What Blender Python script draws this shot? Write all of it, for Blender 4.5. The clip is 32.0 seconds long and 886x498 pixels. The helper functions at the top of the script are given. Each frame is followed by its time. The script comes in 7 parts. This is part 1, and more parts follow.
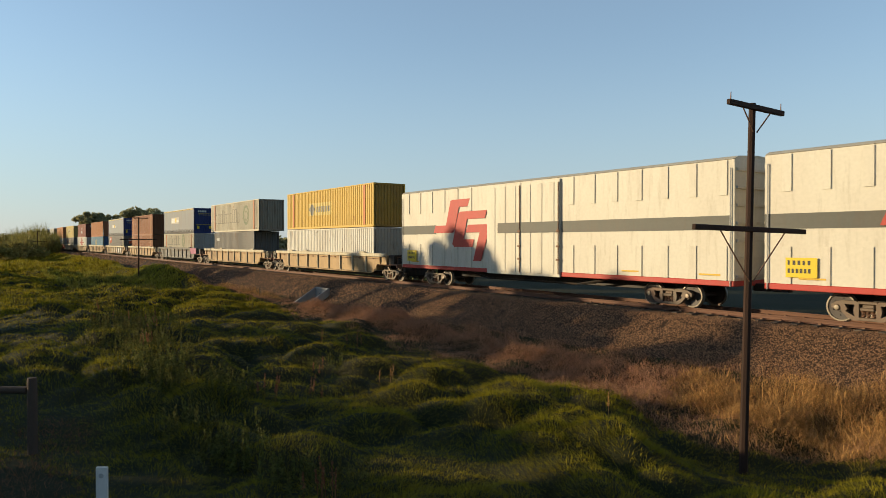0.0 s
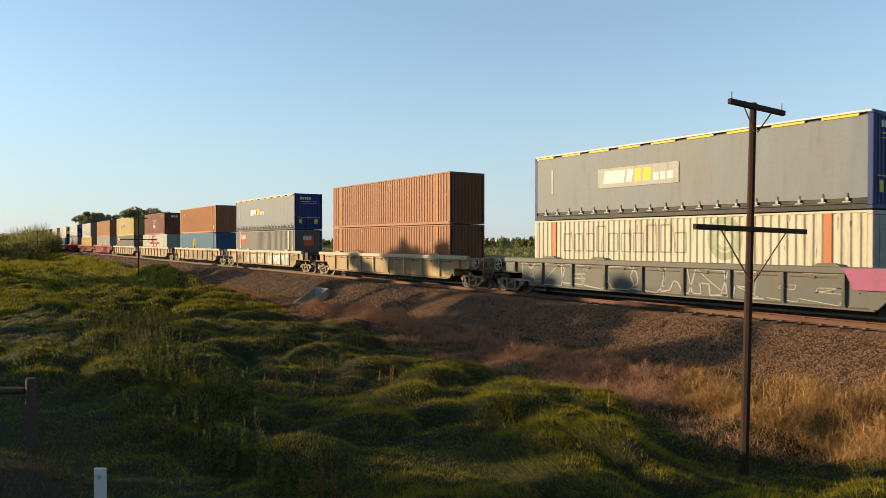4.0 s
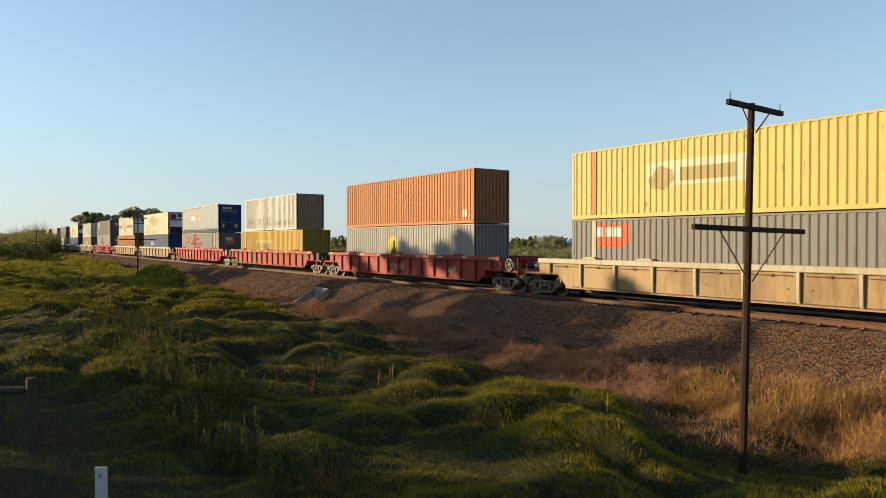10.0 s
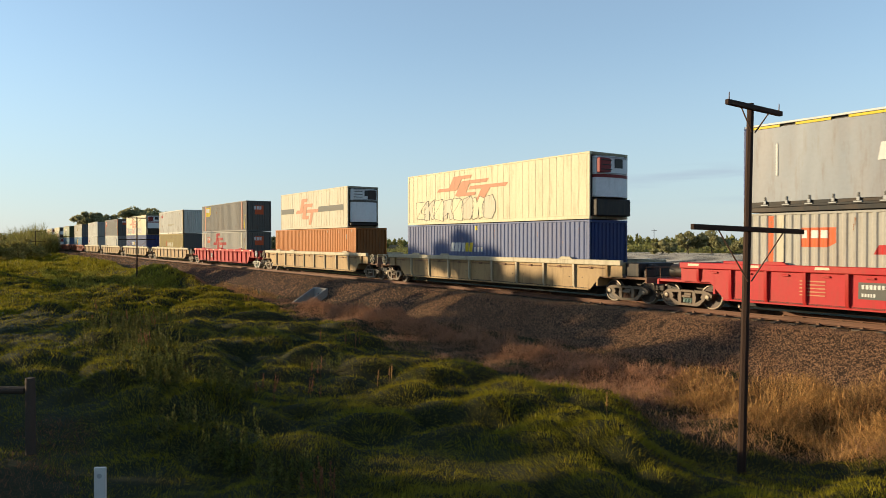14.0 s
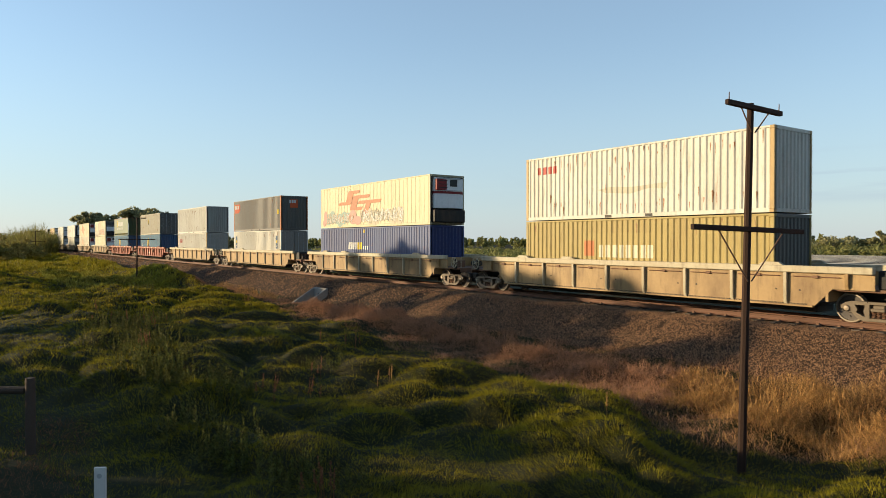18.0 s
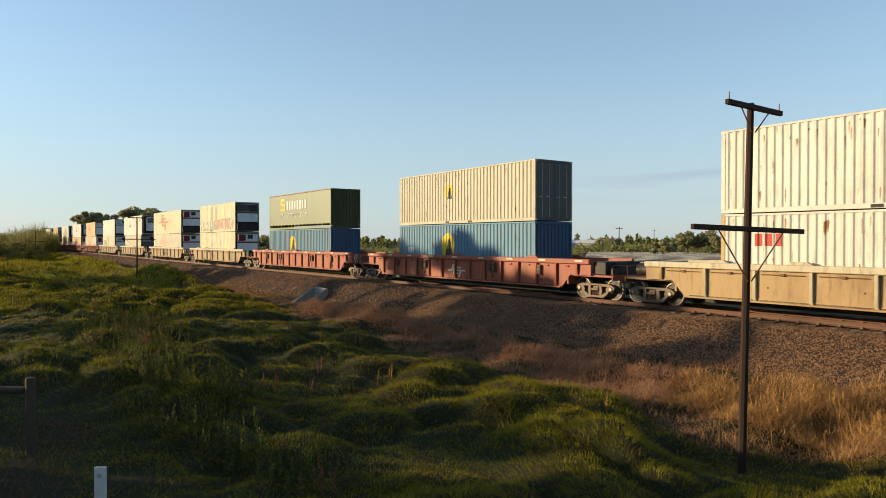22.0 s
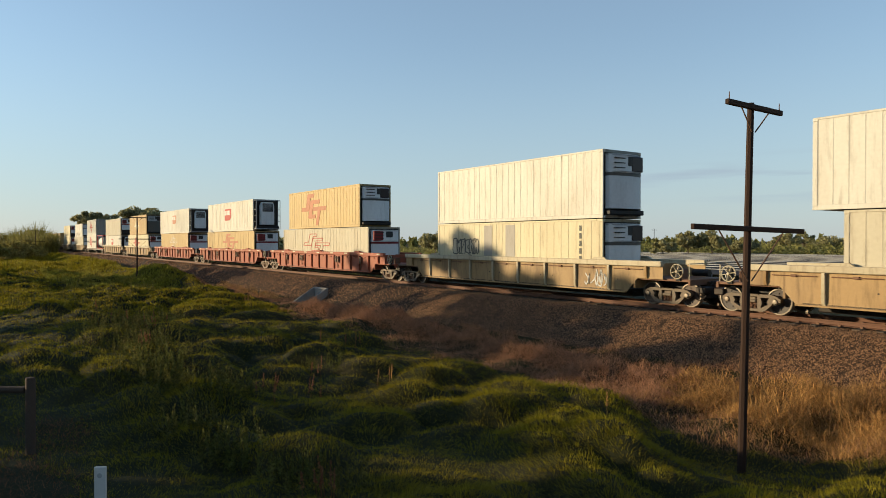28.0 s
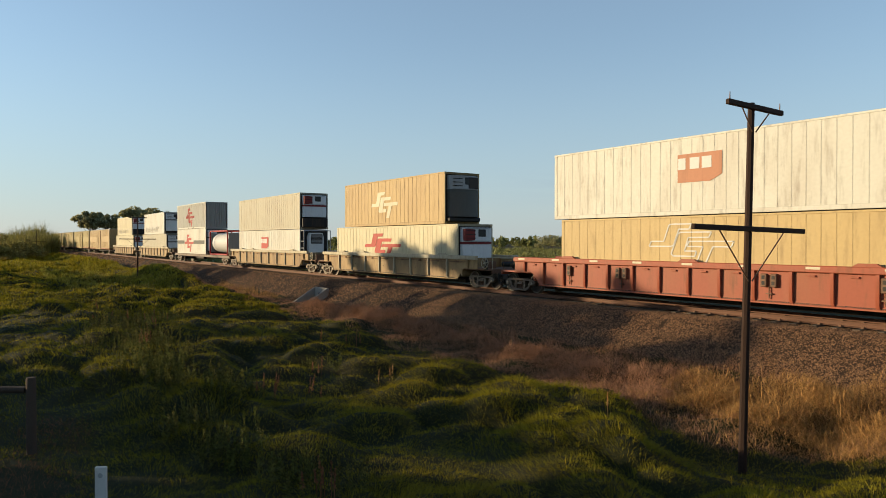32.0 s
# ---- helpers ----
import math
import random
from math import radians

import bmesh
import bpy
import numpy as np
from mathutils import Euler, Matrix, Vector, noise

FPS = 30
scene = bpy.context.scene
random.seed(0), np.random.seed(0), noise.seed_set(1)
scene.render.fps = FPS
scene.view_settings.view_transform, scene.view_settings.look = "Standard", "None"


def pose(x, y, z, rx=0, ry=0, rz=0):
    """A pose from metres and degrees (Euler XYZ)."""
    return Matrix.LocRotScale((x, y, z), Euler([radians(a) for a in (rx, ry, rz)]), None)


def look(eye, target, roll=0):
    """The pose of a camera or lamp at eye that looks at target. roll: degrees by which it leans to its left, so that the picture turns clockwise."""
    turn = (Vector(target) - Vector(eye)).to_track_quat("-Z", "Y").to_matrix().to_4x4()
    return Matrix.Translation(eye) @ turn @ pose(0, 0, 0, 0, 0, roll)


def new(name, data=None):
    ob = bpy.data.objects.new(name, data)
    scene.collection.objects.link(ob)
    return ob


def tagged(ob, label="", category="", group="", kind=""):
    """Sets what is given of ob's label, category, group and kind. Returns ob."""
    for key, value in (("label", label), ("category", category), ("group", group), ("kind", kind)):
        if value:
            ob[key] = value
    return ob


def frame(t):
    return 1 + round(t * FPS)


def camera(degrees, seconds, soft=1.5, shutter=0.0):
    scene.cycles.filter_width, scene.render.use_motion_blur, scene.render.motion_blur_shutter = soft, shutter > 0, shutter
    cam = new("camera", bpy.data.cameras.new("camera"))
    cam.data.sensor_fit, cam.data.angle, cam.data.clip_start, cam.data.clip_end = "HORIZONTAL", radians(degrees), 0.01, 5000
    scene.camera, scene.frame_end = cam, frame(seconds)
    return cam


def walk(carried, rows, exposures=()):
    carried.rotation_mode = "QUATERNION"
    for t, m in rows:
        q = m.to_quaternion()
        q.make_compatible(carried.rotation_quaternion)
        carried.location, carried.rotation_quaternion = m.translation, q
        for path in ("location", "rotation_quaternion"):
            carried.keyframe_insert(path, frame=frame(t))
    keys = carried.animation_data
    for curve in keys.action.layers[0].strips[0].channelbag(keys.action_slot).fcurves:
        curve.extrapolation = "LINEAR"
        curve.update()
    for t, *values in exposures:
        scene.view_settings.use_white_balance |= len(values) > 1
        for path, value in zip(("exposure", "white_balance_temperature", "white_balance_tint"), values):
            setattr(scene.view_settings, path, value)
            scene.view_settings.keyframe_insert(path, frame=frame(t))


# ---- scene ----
cam = camera(65.68, 32.0, soft=0.5, shutter=0.06)


def eye_row(t, fwd=0.0, yaw=0.0, up=0.0):
    """The hovering camera: a small drift forward (m) and round (degrees)."""
    a = radians(55.11 - yaw)
    return t, pose(-math.sin(a) * fwd, math.cos(a) * fwd, 2.5, 90 - 0.64 + up, 0, 55.11 - yaw)


walk(cam, [eye_row(0), eye_row(1.5), eye_row(2.1, 0.05), eye_row(3.5, 0.05), eye_row(5.5, 0, 0.02), eye_row(10, 0, 0.06),
           eye_row(13, 0, 0.12), eye_row(18, 0, 0.12), eye_row(25.5, 0, 0.11, -0.03), eye_row(30, 0, 0.11, -0.03),
           eye_row(31, 0, 0.08, -0.03), eye_row(32, 0, 0.07, -0.03)],
     exposures=[(0, 0.53), (2, 0.70), (3, 0.78), (6, 0.82), (9, 0.72), (13, 0.77), (17, 0.77), (21, 0.73), (25, 0.62), (32, 0.52)])

# ---- light: a low warm evening sun from behind the camera, clear sky ----
SUN_AZ, SUN_EL = radians(222), radians(10.0)
TO_SUN = Vector((math.sin(SUN_AZ) * math.cos(SUN_EL), math.cos(SUN_AZ) * math.cos(SUN_EL), math.sin(SUN_EL)))
world = bpy.data.worlds.new("sky")
scene.world = world
world.use_nodes = True
wn, wl = world.node_tree.nodes, world.node_tree.links
wn.clear()
sky = wn.new("ShaderNodeTexSky")
sky.sky_type, sky.sun_disc = "NISHITA", False
sky.sun_elevation, sky.sun_rotation = SUN_EL, SUN_AZ
sky.air_density, sky.dust_density, sky.ozone_density = 1.0, 0.3, 2.2
wbg, wout = wn.new("ShaderNodeBackground"), wn.new("ShaderNodeOutputWorld")
wbg.inputs["Strength"].default_value = 0.15
# thin grey cloud streaks low over the horizon
wtc, wmap, wnoise, wsep = wn.new("ShaderNodeTexCoord"), wn.new("ShaderNodeMapping"), wn.new("ShaderNodeTexNoise"), wn.new("ShaderNodeSeparateXYZ")
wmap.inputs["Scale"].default_value = (2.2, 2.2, 26.0)
wmap.inputs["Location"].default_value = (0.35, 0.1, 0.0)
wnoise.inputs["Scale"].default_value, wnoise.inputs["Detail"].default_value = 1.6, 5.0
wramp, wband, wmul, wmix = wn.new("ShaderNodeValToRGB"), wn.new("ShaderNodeValToRGB"), wn.new("ShaderNodeMath"), wn.new("ShaderNodeMix")
wramp.color_ramp.elements[0].position, wramp.color_ramp.elements[1].position = 0.50, 0.68
wband.color_ramp.elements[0].position, wband.color_ramp.elements[0].color = 0.045, (0, 0, 0, 1)
wband.color_ramp.elements[1].position, wband.color_ramp.elements[1].color = 0.065, (0.6, 0.6, 0.6, 1)
for p, v in ((0.085, 1.0), (0.12, 0.0)):
    e = wband.color_ramp.elements.new(p)
    e.color = (v, v, v, 1)
wmul.operation, wmix.data_type = "MULTIPLY", "RGBA"
wmix.inputs[7].default_value = (1.5, 1.75, 2.1, 1)
wl.new(wtc.outputs["Generated"], wmap.inputs["Vector"])
wl.new(wmap.outputs["Vector"], wnoise.inputs["Vector"])
wl.new(wtc.outputs["Generated"], wsep.inputs["Vector"])
wl.new(wnoise.outputs["Fac"], wramp.inputs["Fac"])
wl.new(wsep.outputs["Z"], wband.inputs["Fac"])
wl.new(wramp.outputs["Color"], wmul.inputs[0])
wl.new(wband.outputs["Color"], wmul.inputs[1])
wside, wmul2 = wn.new("ShaderNodeMapRange"), wn.new("ShaderNodeMath")      # the streaks thin out towards the west
wside.inputs["From Min"].default_value, wside.inputs["From Max"].default_value = -0.85, -0.5
wmul2.operation = "MULTIPLY"
wl.new(wsep.outputs["X"], wside.inputs["Value"])
wl.new(wside.outputs["Result"], wmul2.inputs[0])
wl.new(wmul.outputs["Value"], wmul2.inputs[1])
wl.new(wmul2.outputs["Value"], wmix.inputs[0])
wl.new(sky.outputs["Color"], wmix.inputs[6])
whaze, whr = wn.new("ShaderNodeMix"), wn.new("ShaderNodeValToRGB")
whaze.data_type = "RGBA"
whaze.inputs[7].default_value = (1.88, 2.39, 2.86, 1)
whr.color_ramp.elements[0].position, whr.color_ramp.elements[0].color = 0.0, (0.75, 0.75, 0.75, 1)
whr.color_ramp.elements[1].position, whr.color_ramp.elements[1].color = 0.30, (0.3, 0.3, 0.3, 1)
overhead = whr.color_ramp.elements.new(0.6)
overhead.color = (0.0, 0.0, 0.0, 1)
whr.color_ramp.interpolation = "EASE"
wl.new(wsep.outputs["Z"], whr.inputs["Fac"])
wl.new(whr.outputs["Color"], whaze.inputs[0])
wl.new(wmix.outputs[2], whaze.inputs[6])
wl.new(whaze.outputs[2], wbg.inputs["Color"])
wl.new(wbg.outputs["Background"], wout.inputs["Surface"])

sun = new("sun", bpy.data.lights.new("sun", "SUN"))
sun.data.energy, sun.data.angle, sun.data.color = 5.0, radians(0.6), (1.0, 0.80, 0.50)
sun.matrix_world = look(TO_SUN * 60, (0, 0, 0))


# ---- materials ----
def shade(name, col, rough=0.6, metal=0.0, stain=(0.12, 0.1, 0.08), stain_amt=0.3, stain_scale=0.6, streak=0.25, grain=0.12,
          grain_scale=25.0, bump=0.1, bump_scale=60.0, vary=0.0, island=0.0, translucent=0.0, thin=0.0):
    """Paint, metal, soil or leaf: a base colour with broad stains, streaks down the surface, fine grain and relief."""
    m = bpy.data.materials.new(name)
    m.use_nodes = True
    n, l = m.node_tree.nodes, m.node_tree.links
    b = n["Principled BSDF"]
    tc, mp = n.new("ShaderNodeTexCoord"), n.new("ShaderNodeMapping")
    mp.inputs["Scale"].default_value = (1.0, 1.0, streak)
    big, fine, rel = n.new("ShaderNodeTexNoise"), n.new("ShaderNodeTexNoise"), n.new("ShaderNodeTexNoise")
    info = n.new("ShaderNodeObjectInfo")
    add = n.new("ShaderNodeVectorMath")
    add.operation = "ADD"
    sc = n.new("ShaderNodeVectorMath")
    sc.operation = "SCALE"
    sc.inputs[3].default_value = 37.0
    l.new(info.outputs["Random"], sc.inputs[0])
    l.new(tc.outputs["Object"], add.inputs[0])
    l.new(sc.outputs[0], add.inputs[1])
    l.new(add.outputs[0], mp.inputs["Vector"])
    for node, s, d in ((big, stain_scale, 6.0), (fine, grain_scale, 3.0), (rel, bump_scale, 3.0)):
        node.inputs["Scale"].default_value, node.inputs["Detail"].default_value = s, d
    big.inputs["Roughness"].default_value = 0.62
    l.new(mp.outputs["Vector"], big.inputs["Vector"])
    l.new(tc.outputs["Object"], fine.inputs["Vector"])
    l.new(tc.outputs["Object"], rel.inputs["Vector"])
    ramp = n.new("ShaderNodeValToRGB")
    ramp.color_ramp.elements[0].position, ramp.color_ramp.elements[1].position = 0.46, 0.74
    l.new(big.outputs["Fac"], ramp.inputs["Fac"])
    amt = n.new("ShaderNodeMath")
    amt.operation = "MULTIPLY"
    amt.inputs[1].default_value = stain_amt
    l.new(ramp.outputs["Color"], amt.inputs[0])
    mix = n.new("ShaderNodeMix")
    mix.data_type = "RGBA"
    mix.inputs[6].default_value, mix.inputs[7].default_value = (*col, 1), (*stain, 1)
    l.new(amt.outputs[0], mix.inputs[0])
    if thin:                               # narrow run marks and scuffs
        mp2, th, tr2, ta, mx2 = n.new("ShaderNodeMapping"), n.new("ShaderNodeTexNoise"), n.new("ShaderNodeValToRGB"), n.new("ShaderNodeMath"), n.new("ShaderNodeMix")
        mp2.inputs["Scale"].default_value = (5.0, 5.0, 0.7)
        th.inputs["Scale"].default_value, th.inputs["Detail"].default_value, th.inputs["Roughness"].default_value = 1.0, 7.0, 0.68
        tr2.color_ramp.elements[0].position, tr2.color_ramp.elements[1].position = 0.52, 0.72
        ta.operation, ta.inputs[1].default_value = "MULTIPLY", thin
        mx2.data_type, mx2.inputs[7].default_value = "RGBA", (*(0.55 * c for c in stain), 1)
        l.new(add.outputs[0], mp2.inputs["Vector"])
        l.new(mp2.outputs["Vector"], th.inputs["Vector"])
        l.new(th.outputs["Fac"], tr2.inputs["Fac"])
        l.new(tr2.outputs["Color"], ta.inputs[0])
        l.new(ta.outputs[0], mx2.inputs[0])
        l.new(mix.outputs[2], mx2.inputs[6])
        mix = mx2
    hsv = n.new("ShaderNodeHueSaturation")
    l.new(mix.outputs[2], hsv.inputs["Color"])
    val = n.new("ShaderNodeMath")
    val.operation = "MULTIPLY_ADD"
    val.inputs[1].default_value, val.inputs[2].default_value = 2 * grain, 1 - grain
    l.new(fine.outputs["Fac"], val.inputs[0])
    last = val
    for amount, src in ((vary, info.outputs["Random"]), (island, None)):
        if amount:
            if src is None:
                src = n.new("ShaderNodeNewGeometry").outputs["Random Per Island"]
            v2, mul = n.new("ShaderNodeMath"), n.new("ShaderNodeMath")
            v2.operation, mul.operation = "MULTIPLY_ADD", "MULTIPLY"
            v2.inputs[1].default_value, v2.inputs[2].default_value = 2 * amount, 1 - amount
            l.new(src, v2.inputs[0])
            l.new(v2.outputs[0], mul.inputs[0])
            l.new(last.outputs[0], mul.inputs[1])
            last = mul
    l.new(last.outputs[0], hsv.inputs["Value"])
    l.new(hsv.outputs["Color"], b.inputs["Base Color"])
    b.inputs["Roughness"].default_value, b.inputs["Metallic"].default_value = rough, metal
    if bump:
        bp = n.new("ShaderNodeBump")
        bp.inputs["Strength"].default_value, bp.inputs["Distance"].default_value = bump, 0.02
        l.new(rel.outputs["Fac"], bp.inputs["Height"])
        l.new(bp.outputs["Normal"], b.inputs["Normal"])
    if translucent:
        tr, ms = n.new("ShaderNodeBsdfTranslucent"), n.new("ShaderNodeMixShader")
        l.new(hsv.outputs["Color"], tr.inputs["Color"])
        ms.inputs[0].default_value = translucent
        l.new(b.outputs[0], ms.inputs[1])
        l.new(tr.outputs[0], ms.inputs[2])
        l.new(ms.outputs[0], n["Material Output"].inputs["Surface"])
    return m


RUST = (0.20, 0.085, 0.035)


COLOURS = {}


def paint(name, col, wear=0.3, rough=0.55):
    """Vehicle paint: colour scaled down to balance the strong sun, with stains and run marks."""
    COLOURS[name] = col
    col = tuple(0.62 * c for c in col)
    m = shade(name, col, rough, 0.0, tuple(0.4 * c + 0.6 * r for c, r in zip(col, (0.21, 0.115, 0.05))), wear, 0.5, 0.35, 0.10, 9.0, 0.06, 30.0, vary=0.04, thin=min(1.0, 1.25 * wear))
    m.node_tree.nodes["Principled BSDF"].inputs["Specular IOR Level"].default_value = 0.22
    return m


P = {
    "codeyellow": paint("code_plate_yellow", (0.80, 0.50, 0.05), 0.3),
    "cream": paint("cream_paint", (0.80, 0.70, 0.45), 0.4), "white": paint("white_paint", (0.82, 0.78, 0.66), 0.45),
    "offwhite": paint("offwhite_paint", (0.66, 0.59, 0.43), 0.4), "van": paint("van_paint", (0.76, 0.70, 0.56), 0.25),
    "yellow": paint("yellow_paint", (0.74, 0.47, 0.075), 0.25), "paleyellow": paint("pale_yellow_paint", (0.78, 0.58, 0.17), 0.25),
    "orange": paint("orange_paint", (0.58, 0.20, 0.040), 0.35), "brown": paint("brown_paint", (0.41, 0.155, 0.058), 0.35),
    "maroon": paint("maroon_paint", (0.34, 0.085, 0.048), 0.45), "amber": paint("amber_reefer_paint", (0.62, 0.42, 0.18), 0.6),
    "grey": paint("grey_paint", (0.275, 0.255, 0.22), 0.35), "lightgrey": paint("light_grey_paint", (0.46, 0.43, 0.37), 0.35),
    "darkgrey": paint("dark_grey_paint", (0.13, 0.13, 0.115), 0.3), "curtain": paint("curtain_fabric", (0.22, 0.235, 0.245), 0.3, 0.55), "honey": paint("honey_paint", (0.70, 0.50, 0.22), 0.4),
    "blue": paint("blue_paint", (0.055, 0.12, 0.22), 0.3), "navy": paint("navy_paint", (0.02, 0.045, 0.17), 0.2),
    "slateblue": paint("slate_blue_paint", (0.135, 0.165, 0.30), 0.25), "skyblue": paint("sky_blue_paint", (0.135, 0.29, 0.40), 0.3),
    "green": paint("green_paint", (0.165, 0.20, 0.075), 0.5, 0.42), "olive": paint("olive_paint", (0.48, 0.36, 0.12), 0.4), "tan_dirty": paint("dirty_tan_wagon_paint", (0.38, 0.26, 0.15), 0.8), "rust": paint("rust_stain", (0.34, 0.15, 0.06), 0.6),
    "tan": shade("tan_wagon_paint", (0.31, 0.20, 0.088), 0.55, 0.0, (0.11, 0.060, 0.029), 0.85, 0.55, 0.4, 0.10, 9.0, 0.06, 30.0, vary=0.06, thin=0.55), "tan_light": paint("tan_sill_paint", (0.64, 0.55, 0.37), 0.6),
    "red": paint("red_wagon_paint", (0.54, 0.022, 0.025), 0.35), "oldred": paint("old_red_wagon_paint", (0.44, 0.05, 0.032), 0.45),
    "rustred": paint("rust_red_wagon_paint", (0.44, 0.115, 0.06), 0.6), "graf": paint("grey_graffiti_wagon", (0.14, 0.135, 0.11), 0.4),
    "black": paint("black_steel", (0.018, 0.017, 0.016), 0.4), "steel": shade("bogie_steel", (0.10, 0.068, 0.042), 0.65, 0.1, RUST, 0.5), "dusty": shade("dusty_bogie_casting", (0.115, 0.083, 0.05), 0.7, 0.05, (0.09, 0.05, 0.03), 0.6),
    "bearing": shade("bright_bearing_cap", (0.20, 0.16, 0.11), 0.5, 0.3, RUST, 0.5), "rim": shade("worn_wheel_rim", (0.19, 0.155, 0.11), 0.5, 0.3, RUST, 0.5),
    "rustysteel": shade("rusty_steel", (0.15, 0.075, 0.04), 0.75, 0.2, (0.08, 0.04, 0.02), 0.5),
    "wheelface": shade("wheel_face", (0.034, 0.024, 0.017), 0.6, 0.1, RUST, 0.35),
    "glass": paint("dark_louvre", (0.03, 0.015, 0.015), 0.1, 0.3),
    "unitwhite": paint("cooling_unit_white", (0.98, 0.98, 0.95), 0.2), "unitgrey": paint("cooling_unit_grey", (0.52, 0.52, 0.50), 0.3),
    "unitred": paint("cooling_unit_red", (0.28, 0.03, 0.03), 0.2),
    "logored": paint("logo_red", (0.56, 0.06, 0.045), 0.25), "logofaded": paint("logo_faded_red", (0.60, 0.24, 0.12), 0.35),
    "logoorange": paint("logo_orange_red", (0.75, 0.13, 0.035), 0.2), "logowhite": paint("logo_white", (0.80, 0.78, 0.72), 0.1),
    "logoyellow": paint("logo_yellow", (0.85, 0.62, 0.03), 0.1), "logodark": paint("logo_dark", (0.05, 0.05, 0.045), 0.1),
    "logogrey": paint("logo_grey", (0.30, 0.29, 0.23), 0.4), "logogreen": paint("logo_green", (0.38, 0.42, 0.26), 0.4),
    "logocream": paint("logo_cream", (0.80, 0.72, 0.50), 0.2), "stripe": paint("stripe_charcoal", (0.115, 0.115, 0.095), 0.2),
    "teal": paint("graffiti_teal", (0.34, 0.47, 0.40), 0.4), "logopale": paint("logo_pale_red", (0.68, 0.42, 0.26), 0.4), "pink": paint("graffiti_pink", (0.64, 0.36, 0.30), 0.4), "silver": paint("silver_fabric", (0.25, 0.275, 0.305), 0.5, 0.5),
    "magenta": paint("graffiti_magenta", (0.40, 0.10, 0.20), 0.3), "orangeband": paint("post_orange", (0.62, 0.20, 0.06), 0.3),
}
WORN_SHADED = {}


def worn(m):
    """The same paint for rails and end walls: dirtier, rusted through in places, halved to paint in their shade."""
    if m.name not in WORN_SHADED:
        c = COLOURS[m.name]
        WORN_SHADED[m.name] = paint("worn_" + m.name, tuple(0.5 * k for k in c), 0.9, 0.7)
    return WORN_SHADED[m.name]


P["silver"].node_tree.nodes["Principled BSDF"].inputs["Specular IOR Level"].default_value = 0.4
P["tan"].node_tree.nodes["Principled BSDF"].inputs["Specular IOR Level"].default_value = 0.2
P["green"].node_tree.nodes["Principled BSDF"].inputs["Specular IOR Level"].default_value = 0.5      # glossy curtain
WOOD = shade("weathered_wood", (0.038, 0.021, 0.014), 0.75, 0, (0.015, 0.01, 0.008), 0.6, 1.5, 0.1, 0.3, 40, 0.5, 45)
POST_WOOD = shade("grey_fence_wood", (0.065, 0.046, 0.034), 0.85, 0, (0.07, 0.055, 0.04), 0.6, 2.0, 0.15, 0.3, 40, 0.5, 50)
SLEEPER_STONE = shade("dusty_sleeper", (0.085, 0.06, 0.04), 0.9, 0, (0.05, 0.035, 0.025), 0.5, 1.2, 0.6, 0.2, 60, 0.3, 70)
CONCRETE = shade("concrete", (0.26, 0.24, 0.21), 0.85, 0, (0.14, 0.12, 0.10), 0.6, 1.2, 0.6, 0.2, 60, 0.4, 70)
# bed far darker than its stones: the shade in their gaps is painted in
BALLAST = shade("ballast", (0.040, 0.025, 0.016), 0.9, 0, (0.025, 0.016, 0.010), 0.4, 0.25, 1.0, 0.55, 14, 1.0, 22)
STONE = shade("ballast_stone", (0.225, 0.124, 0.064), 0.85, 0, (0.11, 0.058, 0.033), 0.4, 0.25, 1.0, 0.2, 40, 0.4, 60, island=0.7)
RAIL = shade("rail_rust", (0.115, 0.050, 0.026), 0.8, 0.1, (0.07, 0.035, 0.02), 0.4, 0.8, 1, 0.2, 30, 0.2, 50)
# kept near black, so shade deep between grass blades lies in the soil colour
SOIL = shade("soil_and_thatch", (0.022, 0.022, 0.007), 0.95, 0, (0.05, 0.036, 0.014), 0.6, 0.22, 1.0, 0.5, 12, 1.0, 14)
LEAF = shade("tree_leaf", (0.12, 0.135, 0.042), 0.6, 0, (0.13, 0.12, 0.04), 0.5, 0.3, 1, 0.2, 3, 0.0, 20, island=0.35, translucent=0.3)
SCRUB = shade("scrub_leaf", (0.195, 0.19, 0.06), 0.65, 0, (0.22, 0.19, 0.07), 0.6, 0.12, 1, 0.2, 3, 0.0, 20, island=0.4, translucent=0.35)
BARK = shade("bark", (0.10, 0.075, 0.05), 0.9, 0, (0.05, 0.04, 0.03), 0.5, 2, 0.2, 0.3, 20, 0.6, 25)
GRASS = shade("green_grass", (0.185, 0.158, 0.0105), 0.6, 0, (0.29, 0.195, 0.022), 0.6, 0.30, 1.0, 0.2, 2.0, 0.0, 20, island=0.55, translucent=0.35)
WEED = shade("weed_leaf", (0.080, 0.082, 0.019), 0.7, 0, (0.17, 0.11, 0.033), 0.5, 0.4, 1.0, 0.2, 2, 0.0, 20, island=0.5, translucent=0.3)
DOCK = shade("dock_seed_rust", (0.20, 0.085, 0.04), 0.8, 0, (0.14, 0.07, 0.03), 0.5, 1, 1, 0.2, 5, 0.0, 20, island=0.4, translucent=0.2)
RUSSET = shade("russet_weed", (0.37, 0.195, 0.11), 0.75, 0, (0.25, 0.12, 0.07), 0.7, 0.5, 1.0, 0.2, 2.0, 0.0, 20, island=0.5, translucent=0.3)
# paler than the near leaf: sun and haze on far crowns put into the colour
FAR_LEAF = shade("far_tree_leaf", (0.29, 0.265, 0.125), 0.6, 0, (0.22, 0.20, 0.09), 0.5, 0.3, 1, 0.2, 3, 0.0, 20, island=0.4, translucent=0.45)
